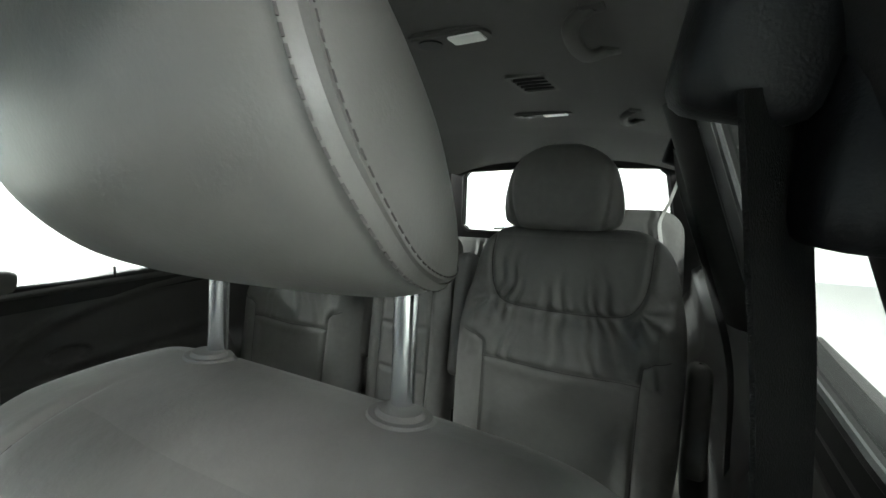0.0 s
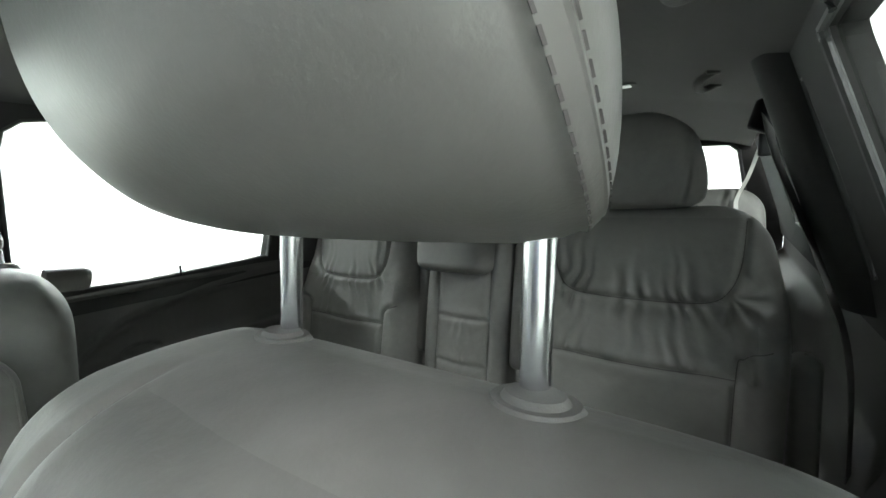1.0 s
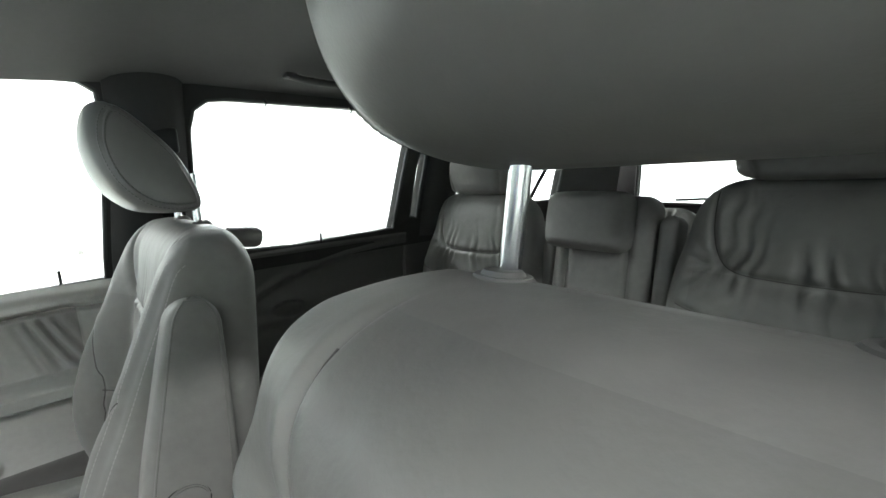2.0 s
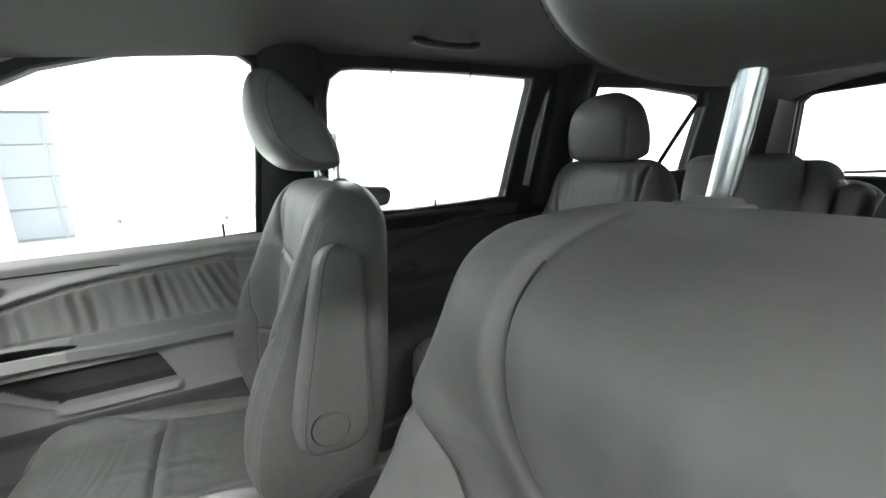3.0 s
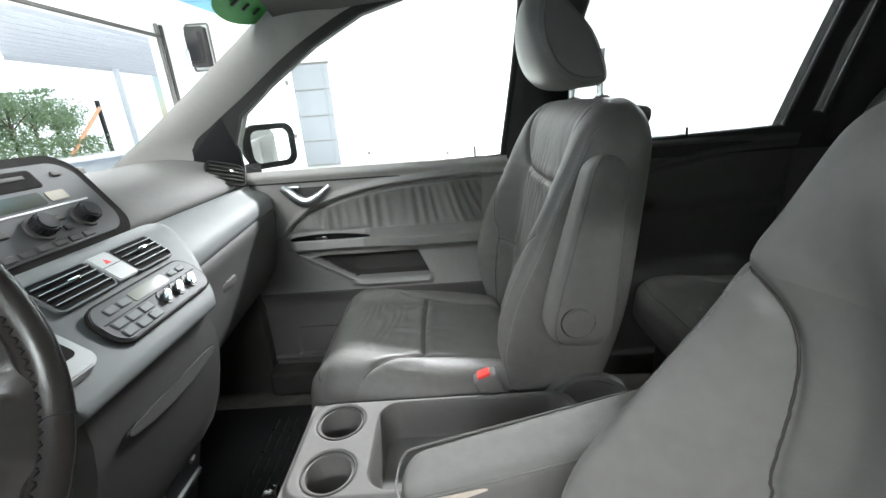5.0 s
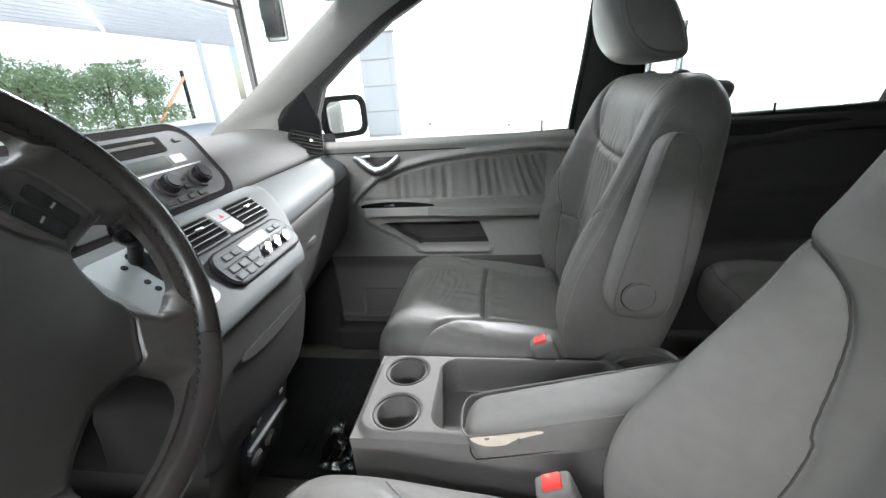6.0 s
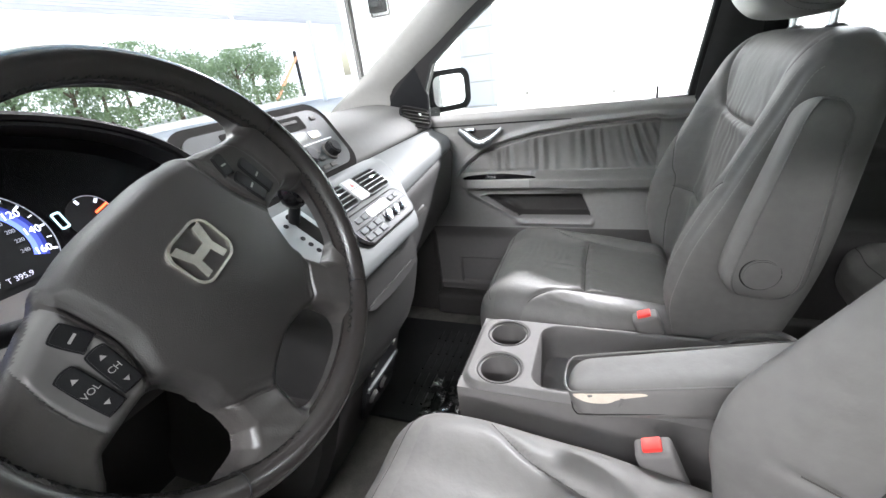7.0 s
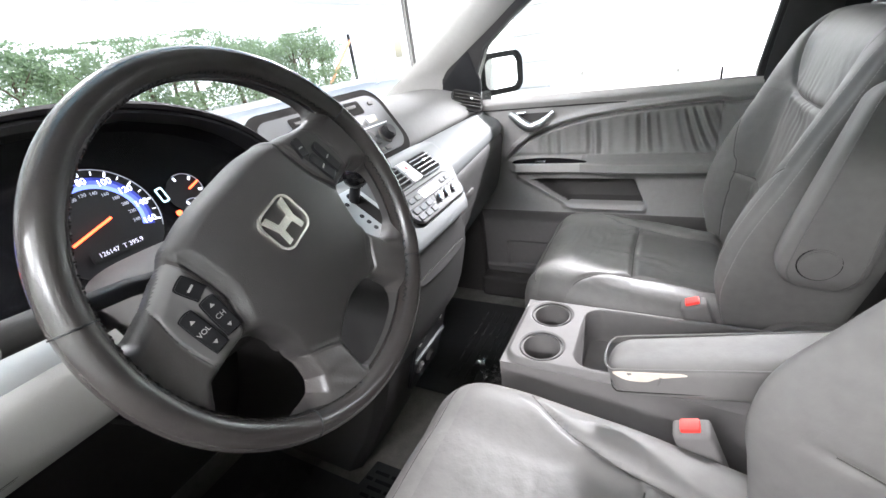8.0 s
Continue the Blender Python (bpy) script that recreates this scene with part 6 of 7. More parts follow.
for a in (20, 160, -48, -132):
    ra = radians(a)
    c = Vector((math.cos(ra), math.sin(ra), 0))
    part("rim_joint", sweep([tuple(W @ (c * RIM + c * 0.0137 * math.cos(k) + Vector((0, 0, 0.012 + 0.0171 * math.sin(k))))) for k in np.linspace(0, 2 * math.pi, 24, endpoint=False)], 0.0007, 6, True), BLACK, wheel)


H = W @ pose(0, 0, 0, 0, 0, 8)      # the hub's own frame, turned with the wheel


def mirror_line(half):
    return half + [(-x, y) for x, y in half[::-1] if abs(x) > 1e-6]


PAD_LINE = smooth_outline(mirror_line([(0, 0.0835), (0.035, 0.083), (0.060, 0.0795), (0.081, 0.0725), (0.082, 0.053), (0.085, 0.019), (0.098, -0.012), (0.092, -0.032), (0.088, -0.055), (0.0895, -0.076), (0.068, -0.097), (0.048, -0.1140), (0.025, -0.109), (0.0, -0.104)]), 5)
SIDE_SPOKE = [(0.075, 0.0720), (0.102, 0.0665), (0.124, 0.0590), (0.150, 0.0535), (0.178, 0.0560), (0.182, 0.0), (0.176, -0.034), (0.160, -0.030), (0.146, -0.0185), (0.120, -0.019), (0.092, -0.020), (0.080, 0.02)]
SWITCH_AREA = smooth_outline([(0.0865, 0.0690), (0.102, 0.0640), (0.118, 0.0585), (0.126, 0.0540), (0.135, 0.028), (0.137, -0.004), (0.131, -0.0175), (0.118, -0.0175), (0.1035, -0.0165), (0.0895, 0.019), (0.0865, 0.053)], 4)
LOW_SPOKE = [(0.080, -0.066), (0.0925, -0.086), (0.099, -0.103), (0.110, -0.112), (0.128, -0.112), (0.132, -0.128), (0.102, -0.152), (0.076, -0.168), (0.056, -0.172), (0.056, -0.150), (0.0505, -0.130), (0.044, -0.108)]


def outline_distance(x, y, line):
    """Signed distance to a closed outline, negative inside."""
    loop = list(line) + [line[0]]
    d = line_distance(x, y, loop)[0]
    inside = np.zeros(x.shape, bool)
    for (ax, ay), (bx, by) in zip(loop, loop[1:]):
        if ay != by:
            inside ^= ((ay > y) != (by > y)) & (x < (bx - ax) * (y - ay) / (by - ay) + ax)
    return np.where(inside, -d, d)


def soft_union(a, b, k):
    h = np.clip(0.5 + 0.5 * (b - a) / k, 0, 1)
    return b + (a - b) * h - k * h * (1 - h)


def wheel_hub():
    """Pad, switch plates and leather spokes as one flowing shape over a fine grid, split into its covers."""
    n = 320
    X, Y = np.meshgrid(np.linspace(-0.186, 0.186, n), np.linspace(-0.186, 0.186, n), indexing="ij")
    pad = outline_distance(X, Y, PAD_LINE)
    side = np.minimum(outline_distance(X, Y, SIDE_SPOKE), outline_distance(-X, Y, SIDE_SPOKE))
    low = np.minimum(outline_distance(X, Y, LOW_SPOKE), outline_distance(-X, Y, LOW_SPOKE))
    plate = np.minimum(outline_distance(X, Y, SWITCH_AREA), outline_distance(-X, Y, SWITCH_AREA))
    rad = np.hypot(X, Y)
    whole = soft_union(soft_union(pad, side, 0.012), low, 0.012)
    whole = soft_union(whole, np.abs(rad - RIM) - 0.006, 0.024)
    gx, gy = np.gradient(whole, X[:, 0], Y[0])
    size = np.maximum(np.hypot(gx, gy), 1e-6)
    out = np.clip(whole, 0, 0.004)
    X2, Y2 = X - gx / size * out, Y - gy / size * out
    deep = np.clip(-whole, 0, 1)
    dome = 0.0290 - 0.022 * np.minimum(1.25, np.hypot(X / 1.12, Y) / 0.108) ** 2.2
    blend = step(rad, 0.088, 0.142)
    top = dome * (1 - blend) + (0.0125 + 0.004 * step(rad, 0.14, 0.175)) * blend
    edge = np.clip(deep / 0.013, 0, 1)
    Z = -0.014 + (top + 0.014) * np.sqrt(np.clip(1 - (1 - edge) ** 2, 0, 1))
    within = np.clip(deep / 0.006, 0, 1)
    seam = np.abs(pad)
    Z = Z - 0.0028 * np.exp(-(seam / 0.0013) ** 2) * within * (side > -0.030)
    Z = Z - 0.0016 * np.exp(-(plate / 0.0011) ** 2) * within
    # creased leather where the spokes run into the rim
    crease = np.sin(95 * X + 240 * Y + 2.5 * np.sin(70 * X)) * np.sin(160 * X - 60 * Y)
    Z = Z + 0.0003 * crease * step(rad, 0.125, 0.15) * within
    co = np.stack([X2, Y2, Z], -1)
    nor = np.cross(np.gradient(co, axis=0), np.gradient(co, axis=1))
    nor /= np.maximum(np.linalg.norm(nor, axis=-1, keepdims=True), 1e-9)
    idx = np.arange(n * n).reshape(n, n)
    quads = np.stack([idx[:-1, :-1], idx[1:, :-1], idx[1:, 1:], idx[:-1, 1:]], -1).reshape(-1, 4)
    mean = lambda q: q.reshape(-1)[quads].mean(1)
    keep = (whole.reshape(-1)[quads].min(1) < 0) & (mean(rad) < RIM)
    fx, fy, fp, fs = mean(X), mean(Y), mean(pad), mean(plate)
    lab = np.where((fp < 0) | (mean(np.minimum(side, low)) > 0.004), 0, np.where(fy > -0.045, 1, 2) + np.where(fx < 0, 0, 2))
    lab = np.where((fs < 0) & (fp >= 0), np.where(fx < 0, 5, 6), lab)
    world = nor.reshape(-1, 3) @ np.array(H.to_3x3()).T
    covers = [("airbag_cover", WHEEL_PAD, "dark grey textured airbag cover"), ("spoke", SPOKE_LEATHER, "creased leather spoke"), ("spoke", SPOKE_LEATHER, "creased leather spoke"),
              ("spoke", SPOKE_LEATHER, "creased leather spoke"), ("spoke", SPOKE_LEATHER, "creased leather spoke"), ("switch_plate", SWITCH_PLATE, "grey switch plate"), ("switch_plate", WHEEL_PAD, "dark switch plate")]
    made = []
    for i, (name, mat, label) in enumerate(covers):
        q = quads[keep & (lab == i)]
        used, inv = np.unique(q, return_inverse=True)
        me = bpy.data.meshes.new(name)
        me.from_pydata(co.reshape(-1, 3)[used].tolist(), [], inv.reshape(-1, 4).tolist())
        me.transform(H)
        ob = part(name, me, mat, wheel, label, smooth=False)
        me.polygons.foreach_set("use_smooth", [True] * len(me.polygons))
        me.normals_split_custom_set_from_vertices(world[used].tolist())
        made.append(ob)
    return made


hub = wheel_hub()
back_line = [(x * 0.93, y * 0.93) for x, y in PAD_LINE]
part("hub_back", prism(back_line, 0.034, H @ Matrix.Translation((0, 0, -0.040)), 0.006, 3), WHEEL_PAD, wheel, "grey plastic hub back")
for sgn, plate in ((-1, hub[5]), (1, hub[6])):
    for bx, by, w, h, tilt, word in ((0.0965, 0.045, 0.0150, 0.022, 12, ""), (0.1010, 0.0135, 0.0150, 0.036, -12, "CH"), (0.1190, 0.0155, 0.0150, 0.041, -6, "VOL")):
        lift = 0.0290 - 0.022 * min(1.25, math.hypot(bx / 1.12, by) / 0.108) ** 2.2
        t = float(step(math.hypot(bx, by), 0.088, 0.142))
        f = H @ pose(sgn * bx, by, lift * (1 - t) + 0.0125 * t - 0.0008, 0, sgn * 9, -sgn * tilt)
        shape = smooth_outline([(-w * 0.5, h * 0.36), (-w * 0.30, h * 0.5), (w * 0.36, h * 0.5), (w * 0.5, h * 0.34), (w * 0.5, -h * 0.42), (w * 0.38, -h * 0.5), (-w * 0.40, -h * 0.5), (-w * 0.5, -h * 0.40)], 3)
        key = part("wheel_button", prism(shape, 0.0036, f, 0.0012), BLACK, plate, "black wheel button")
        if sgn < 0 and word:
            writing(word, 0.0062, f @ Matrix.Translation((0, 0, 0.0037)), DOOR_TAUPE, key, "button_mark", 0.0002)
            for ky in (-0.30, 0.30):
                part("button_mark", prism([(-0.0022, -0.0013 * math.copysign(1, ky)), (0.0022, -0.0013 * math.copysign(1, ky)), (0, 0.0020 * math.copysign(1, ky))][::1 if ky > 0 else -1], 0.0004, f @ Matrix.Translation((0, h * ky, 0.0037))), DOOR_TAUPE, key, "pale arrow")
        else:
            part("button_mark", box((0.0070, 0.0018, 0.0004), (0, 0, 0.0037), 0, 1, f), DOOR_TAUPE, key, "pale symbol")
bf = H @ Matrix.Translation((0.0, 0.0178, 0.0270))
badge = part("badge", ring_panel(rounded(0.050, 0.044, 0.013), rounded(0.0455, 0.0395, 0.0112), 0.004, bf), BADGE, wheel, "chrome badge outline")
for s in (-1, 1):
    part("badge_bar", prism([(s * 0.0195, 0.0165), (s * 0.0112, 0.0165), (s * 0.0066, 0.0020), (s * 0.0064, -0.0035), (s * 0.0085, -0.0165), (s * 0.0158, -0.0165), (s * 0.0135, -0.002)], 0.003, bf, 0.0), BADGE, badge)
part("badge_cross", prism([(-0.0069, 0.0030), (-0.0066, -0.0050), (0.0066, -0.0050), (0.0069, 0.0030)], 0.0028, bf), BADGE, badge)
# column, stalks and key side
rows = []
for y, w, h, zc in ((-0.755, 0.046, 0.028, 1.234), (-0.80, 0.062, 0.036, 1.224), (-0.88, 0.078, 0.042, 1.207), (-0.99, 0.086, 0.046, 1.182)):
    rows.append([(0.392 + w * math.copysign(abs(math.cos(k)) ** 0.6, math.cos(k)), y, zc + h * math.copysign(abs(math.sin(k)) ** 0.6, math.sin(k))) for k in np.linspace(0, 2 * math.pi, 32, endpoint=False)])
col = thing("steering_column", pose(0.39, -0.9, 1.2), "grey steering column cover with black stalks", "steering column")
part("column_cover", profile_body(rows), TAUPE, col)
part("indicator_stalk", sweep([(0.44, -0.80, 1.247), (0.50, -0.795, 1.262), (0.545, -0.785, 1.270)], 0.009, 12), BLACK, col, "black indicator stalk")
part("stalk_end", cyl(0.0125, 0.055, look((0.572, -0.780, 1.274), (0.66, -0.765, 1.286)), 20, bevel=0.003), TAUPE_DARK, col)
part("wiper_stalk", sweep([(0.34, -0.80, 1.247), (0.28, -0.795, 1.262), (0.235, -0.785, 1.270)], 0.009, 12), BLACK, col, "black wiper stalk")

# ---- centre console ----
console = thing("centre_console", pose(-0.045, -0.35, FLOOR), "grey plastic console with two cup holders and a tray", "console")
CX, CW = -0.048, 0.112


def round_box(u, v, u0, u1, v0, v1, r):
    """Distance outside a rounded rectangle."""
    du, dv = np.abs(u - (u0 + u1) / 2) - (u1 - u0) / 2 + r, np.abs(v - (v0 + v1) / 2) - (v1 - v0) / 2 + r
    return np.hypot(np.maximum(du, 0), np.maximum(dv, 0)) + np.minimum(np.maximum(du, dv), 0) - r


def console_depth(u, v):
    """u: rearwards, v: across."""
    edge = -round_box(u, v, -0.625, -0.126, CX - CW, CX + CW, 0.045)
    d = 0.862 - 0.010 * (1 - step(edge, 0.0, 0.012)) - 0.095 * (1 - step(edge, -0.012, 0.002)) * step(u, -0.30, -0.22)
    tray = step(-round_box(u, v, -0.494, -0.146, CX - CW + 0.017, CX + CW - 0.017, 0.038), 0.0, 0.010)
    d = d - 0.075 * tray
    for cu, cv in ((-0.560, CX - 0.053), (-0.556, CX + 0.056)):
        r = np.hypot(u - cu, v - cv)
        d = d - 0.105 * step(0.0405 - r, 0, 0.0035) - 0.003 * step(0.046 - r, 0, 0.003)
    return d


relief([("console_top", TAUPE, "")], console, Matrix(((0, 1, 0, 0), (1, 0, 0, 0), (0, 0, 1, 0), (0, 0, 0, 1))), -0.625, 0.10, CX - CW, CX + CW, 300, 110, console_depth, None, 0.02)
rows = []
for z, g in ((0.745, 0.0), (0.70, -0.004), (0.56, -0.012), (0.47, -0.02), (FLOOR + 0.002, -0.02)):
    rows.append([(CX + x, y, z) for x, y in ((-CW - g, 0.10), (-CW - g, -0.60 + g), (-CW - g + 0.02, -0.622 - g), (CW + g - 0.02, -0.622 - g), (CW + g, -0.60 - g), (CW + g, 0.10))])
part("console_base", profile_body(rows), TAUPE, console, smooth=True)
for cu, cv in ((-0.560, CX - 0.053), (-0.556, CX + 0.056)):
    part("cup_liner", ring_panel([(cv + 0.0403 * math.cos(a), cu + 0.0403 * math.sin(a)) for a in np.linspace(0, 6.2832, 48, endpoint=False)], [(cv + 0.0362 * math.cos(a), cu + 0.0362 * math.sin(a)) for a in np.linspace(0, 6.2832, 48, endpoint=False)], 0.088, pose(0, 0, 0.7705)), TAUPE, console, "smooth cup wall")
    part("cup_base", cyl(0.0360, 0.006, pose(cv, cu, 0.767), 40), TAUPE_DARK, console, "dark rubber cup base")
    part("cup_ring", sweep([(cv + 0.0415 * math.cos(a), cu + 0.0415 * math.sin(a), 0.8605) for a in np.linspace(0, 2 * math.pi, 48, endpoint=False)], 0.0016, 8, True), TAUPE_DARK, console)

# ---- roof fittings ----
def roof_lamp(x, y, z, w, name, label):
    lampo = thing(name, pose(x, y, z), label, "ceiling lamp", "roof lamps")
    f = pose(x, y, z, 180)
    part("housing", prism([(q[0] * (1 - 0.25 * abs(q[0] / w) ** 2), q[1]) for q in rounded(w, 0.055, 0.026, 8)], 0.012, f, 0.004), TAUPE_DARK, lampo)
    part("lens", prism(rounded(w * 0.36, 0.036, 0.006), 0.003, f @ Matrix.Translation((w * 0.20, 0, 0.0115)), 0.001), material("lamp_lens", (0.8, 0.8, 0.78), 0.25, vary=0.02), lampo, "white lamp lens")
    part("reading_cup", cyl(0.020, 0.004, f @ Matrix.Translation((-w * 0.22, 0, 0.0125)), 24), BLACK, lampo)
    return lampo


roof_lamp(0.295, 0.420, 1.7455, 0.155, "roof_lamp", "long grey roof lamp with white lens")
roof_lamp(0.250, 1.140, 1.7485, 0.20, "roof_lamp", "long grey roof lamp with white lens")
rv = thing("roof_vent", pose(0.335, 0.75, 1.745), "square dark roof air vent", "air vent")
rf = pose(0.335, 0.75, 1.7455, 180)
part("frame", ring_panel(rounded(0.092, 0.150, 0.01), rounded(0.070, 0.124, 0.006), 0.010, rf), TAUPE_DARK, rv)
part("backing", prism(rounded(0.070, 0.124, 0.006), 0.003, rf), BLACK, rv)
for k in range(4):
    part("slat", box((0.070, 0.004, 0.012), (0, -0.042 + 0.028 * k, 0.006), 0.001, 1, rf @ pose(0, 0, 0, 0, 0, 0)), BLACK, rv)


def grab_handle(side, y, z, x, name="grab_handle"):
    g = thing(name, pose(side * x, y, z), "dark grey folding grab handle by the roof edge", "grab handle", "grab handles")
    pts = smooth_line([(side * x, y - 0.085, z), (side * (x - 0.028), y - 0.065, z - 0.012), (side * (x - 0.034), y, z - 0.016), (side * (x - 0.028), y + 0.065, z - 0.012), (side * x, y + 0.085, z)], 8)
    part("grip", sweep(pts, 0.011, 12, False, 0.8), TAUPE_DARK, g)
    for s in (-1, 1):
        part("mount", box((0.03, 0.03, 0.022), (side * x, y + s * 0.085, z + 0.004), 0.006, 2), TAUPE_DARK, g)
    return g


grab_handle(-1, 0.33, 1.703, 0.555)
grab_handle(1, 0.42, 1.712, 0.525)
grab_handle(1, 1.10, 1.712, 0.525)

visor = thing("sun_visor", pose(-0.42, -0.60, 1.72), "grey cloth sun visor folded to the roof", "sun visor", "sun visors")
part("panel", box((0.46, 0.20, 0.024), (0, 0, 0), 0.010, 3, pose(-0.43, -0.56, 1.700, 9)), HEADLINER, visor)
part("pivot", cyl(0.008, 0.05, pose(-0.63, -0.63, 1.715, 0, 60), 12), TAUPE_DARK, visor)
copy_thing(visor, Matrix.Translation((0.84, 0, 0)) @ visor.matrix_world)

# ---- seat belts ----
def webbing(points, width, across, thick=0.0014):
    rows = []
    pts = smooth_line(points, 10)
    for i, q in enumerate(pts):
        d = (pts[min(i + 1, len(pts) - 1)] - pts[max(i - 1, 0)]).normalized()
        a = Vector(across)
        a = (a - d * a.dot(d)).normalized()
        n = d.cross(a)
        rows.append([tuple(q + a * (s * width / 2) + n * (k * thick / 2)) for s, k in ((-1, -1), (1, -1), (1, 1), (-1, 1))])
    return profile_body(rows)


belt = thing("seat_belt", pose(0.69, -0.05, 1.55), "dark grey seat belt hanging from its black pillar loop", "seat belt", "seat belts")
# near-black webbing: the shade on this belt is part of its colour
part("webbing", webbing([(0.642, -0.052, 1.525), (0.648, -0.047, 1.48), (0.655, -0.046, 1.41), (0.668, -0.04, 1.20), (0.69, -0.03, 0.95), (0.72, -0.01, 0.60)], 0.046, (0.47, 0.88, 0)), BELT, belt, "grey webbing darkened as in shade")
part("loop", box((0.036, 0.026, 0.062), (0, 0, 0), 0.011, 4, pose(0.638, -0.052, 1.547, 6, 10, 15)), BLACK, belt, "black plastic loop")
part("height_slider", box((0.040, 0.034, 0.112), (0, 0, 0), 0.012, 4, pose(0.672, -0.045, 1.537, 0, 6, 12)), BLACK, belt, "black belt height slider")
part("loop_arm", sweep([(0.640, -0.050, 1.566), (0.665, -0.048, 1.575), (0.700, -0.046, 1.585)], 0.014, 12), BLACK, belt)
belt2 = thing("seat_belt", pose(0.66, 0.95, 1.6), "grey seat belt slung from the roof edge", "seat belt", "seat belts")
part("webbing", webbing([(0.628, 1.02, 1.595), (0.645, 0.93, 1.50), (0.70, 0.83, 1.33), (0.745, 0.76, 1.16), (0.755, 0.74, 0.95)], 0.046, (0.3, 0.9, 0.0)), BELT_LIT, belt2)
part("loop", box((0.055, 0.026, 0.07), (0, 0, 0), 0.010, 3, pose(0.626, 1.03, 1.60, 0, 18, 30)), BLACK, belt2)
belt3 = thing("seat_belt", pose(-0.62, 1.62, 1.6), "dark seat belt across the rear quarter window", "seat belt", "seat belts")
part("webbing", webbing([(-0.645, 1.60, 1.60), (-0.66, 1.50, 1.48), (-0.69, 1.38, 1.30), (-0.72, 1.30, 1.10)], 0.03, (0, 1, 0.4)), BELT, belt3)
part("loop", box((0.03, 0.045, 0.06), (0, 0, 0), 0.008, 3, pose(-0.640, 1.605, 1.60)), BLACK, belt3)
belt4 = thing("seat_belt", pose(0.55, 1.75, 1.55), "pale seat belt of the third row", "seat belt", "seat belts")
part("webbing", webbing([(0.645, 1.62, 1.56), (0.62, 1.64, 1.47), (0.59, 1.66, 1.385), (0.60, 1.60, 1.31)], 0.02, (0.6, 0.8, 0)), DOOR_TAUPE, belt4)
part("loop", box((0.04, 0.05, 0.08), (0, 0, 0), 0.012, 3, pose(0.66, 1.62, 1.575)), BLACK, belt4)
belt5 = thing("seat_belt", pose(-0.72, -0.03, 1.55), "dark grey seat belt on the centre pillar behind the front passenger", "seat belt", "seat belts")
part("webbing", webbing([(-0.655, -0.03, 1.53), (-0.675, -0.02, 1.35), (-0.70, -0.01, 1.1), (-0.73, 0.0, 0.7)], 0.046, (0.2, 1, 0)), BELT, belt5)
part("loop", box((0.03, 0.07, 0.06), (0, 0, 0), 0.012, 3, pose(-0.655, -0.03, 1.55)), BLACK, belt5)

# ---- floor mats ----
for cx, cy, outline, label in ((-0.44, -0.98, rounded(0.52, 0.62, 0.06, 6, -0.44, -0.98), "black rubber floor mat with ribs on the passenger's carpet"),
                               (0.42, -0.97, [(0.70, -1.40), (0.70, -0.56), (0.67, -0.52), (0.13, -0.52), (0.10, -0.55), (0.10, -1.00), (0.175, -1.01), (0.175, -1.40)], "black floor mat with worn printing on the driver's carpet")):
    fm = thing("floor_mat", pose(cx, cy, FLOOR + 0.003), label, "floor mat", "floor mats")
    part("mat_sheet", prism(outline, 0.008, pose(0, 0, FLOOR + 0.004), 0.003), MAT, fm)
    if cx < 0:
        for i in range(8):
            for j in range(5):
                part("rib", box((0.068 if (i + j) % 3 else 0.050, 0.0085, 0.005), (cx - 0.165 + 0.082 * j, cy + 0.030 + 0.029 * i, FLOOR + 0.0140), 0.001, 1), RUBBER, fm)
    else:
        rows = np.random.default_rng(5)
        for i in range(7):
            y = -1.00 + 0.02 * float(rows.random())
            while y < -0.78:
                run = 0.018 + 0.03 * float(rows.random())
                part("worn_print", box((0.009, run, 0.0008), (0.130 + 0.022 * i, y + run / 2, FLOOR + 0.0126)), BLACK, fm, "worn black printing")
                y += run + 0.008
# loose clear plastic wrap, crumpled on the floor
PLASTIC = glass("plastic_film", (0.9, 0.9, 0.9), 0.25)
for cx, cy, w, sd in ((-0.28, -0.80, 0.16, 1), (0.30, -1.22, 0.36, 4), (0.34, -0.86, 0.22, 7)):
    film = thing("plastic_wrap", pose(cx, cy, FLOOR + 0.014), "crumpled clear plastic film on the floor mat", "plastic film")

    def film_point(u, v):
        x, y = cx + (u - 0.5) * w, cy + (v - 0.5) * 0.16
        h = noise.fractal(Vector((x * 22 + sd, y * 22, sd)), 1.0, 2.0, 4) * 0.012 + 0.012
        return (x, y, FLOOR + 0.0145 + max(0.0, h))
    part("film", sheet(film_point, 40, 24), PLASTIC, film)

# ---- windscreen sticker and shade band ----
SHADE = glass("blue_shade", (0.25, 0.55, 0.80), 0.03)
bm = sheet(lambda u, v: Vector(shield_point(0.02 + 0.96 * u, 0.86 + 0.12 * v)) + Vector((0, 0.004, -0.003)), 24, 3)
shade = tagged(part("shade_band", bm, SHADE), "blue tinted strip along the top of the windscreen", "windscreen tint", kind="structure")
shade.visible_shadow = False
GREEN = material("green_sticker", (0.02, 0.22, 0.03), 0.5, vary=0.05)
ov = thing("price_sticker", Matrix.Translation(shield_point(0.070, 0.928)), "green oval price sticker inside the windscreen", "sticker")
bm = bmesh.new()
rings = [bm.verts.new(Vector(shield_point(0.070 + 0.068 * math.cos(a), 0.928 + 0.078 * math.sin(a))) + Vector((0, 0.010, -0.006))) for a in np.linspace(0, 2 * math.pi, 40, endpoint=False)]
f0 = bm.faces.new(rings)
r = bmesh.ops.extrude_face_region(bm, geom=[f0])
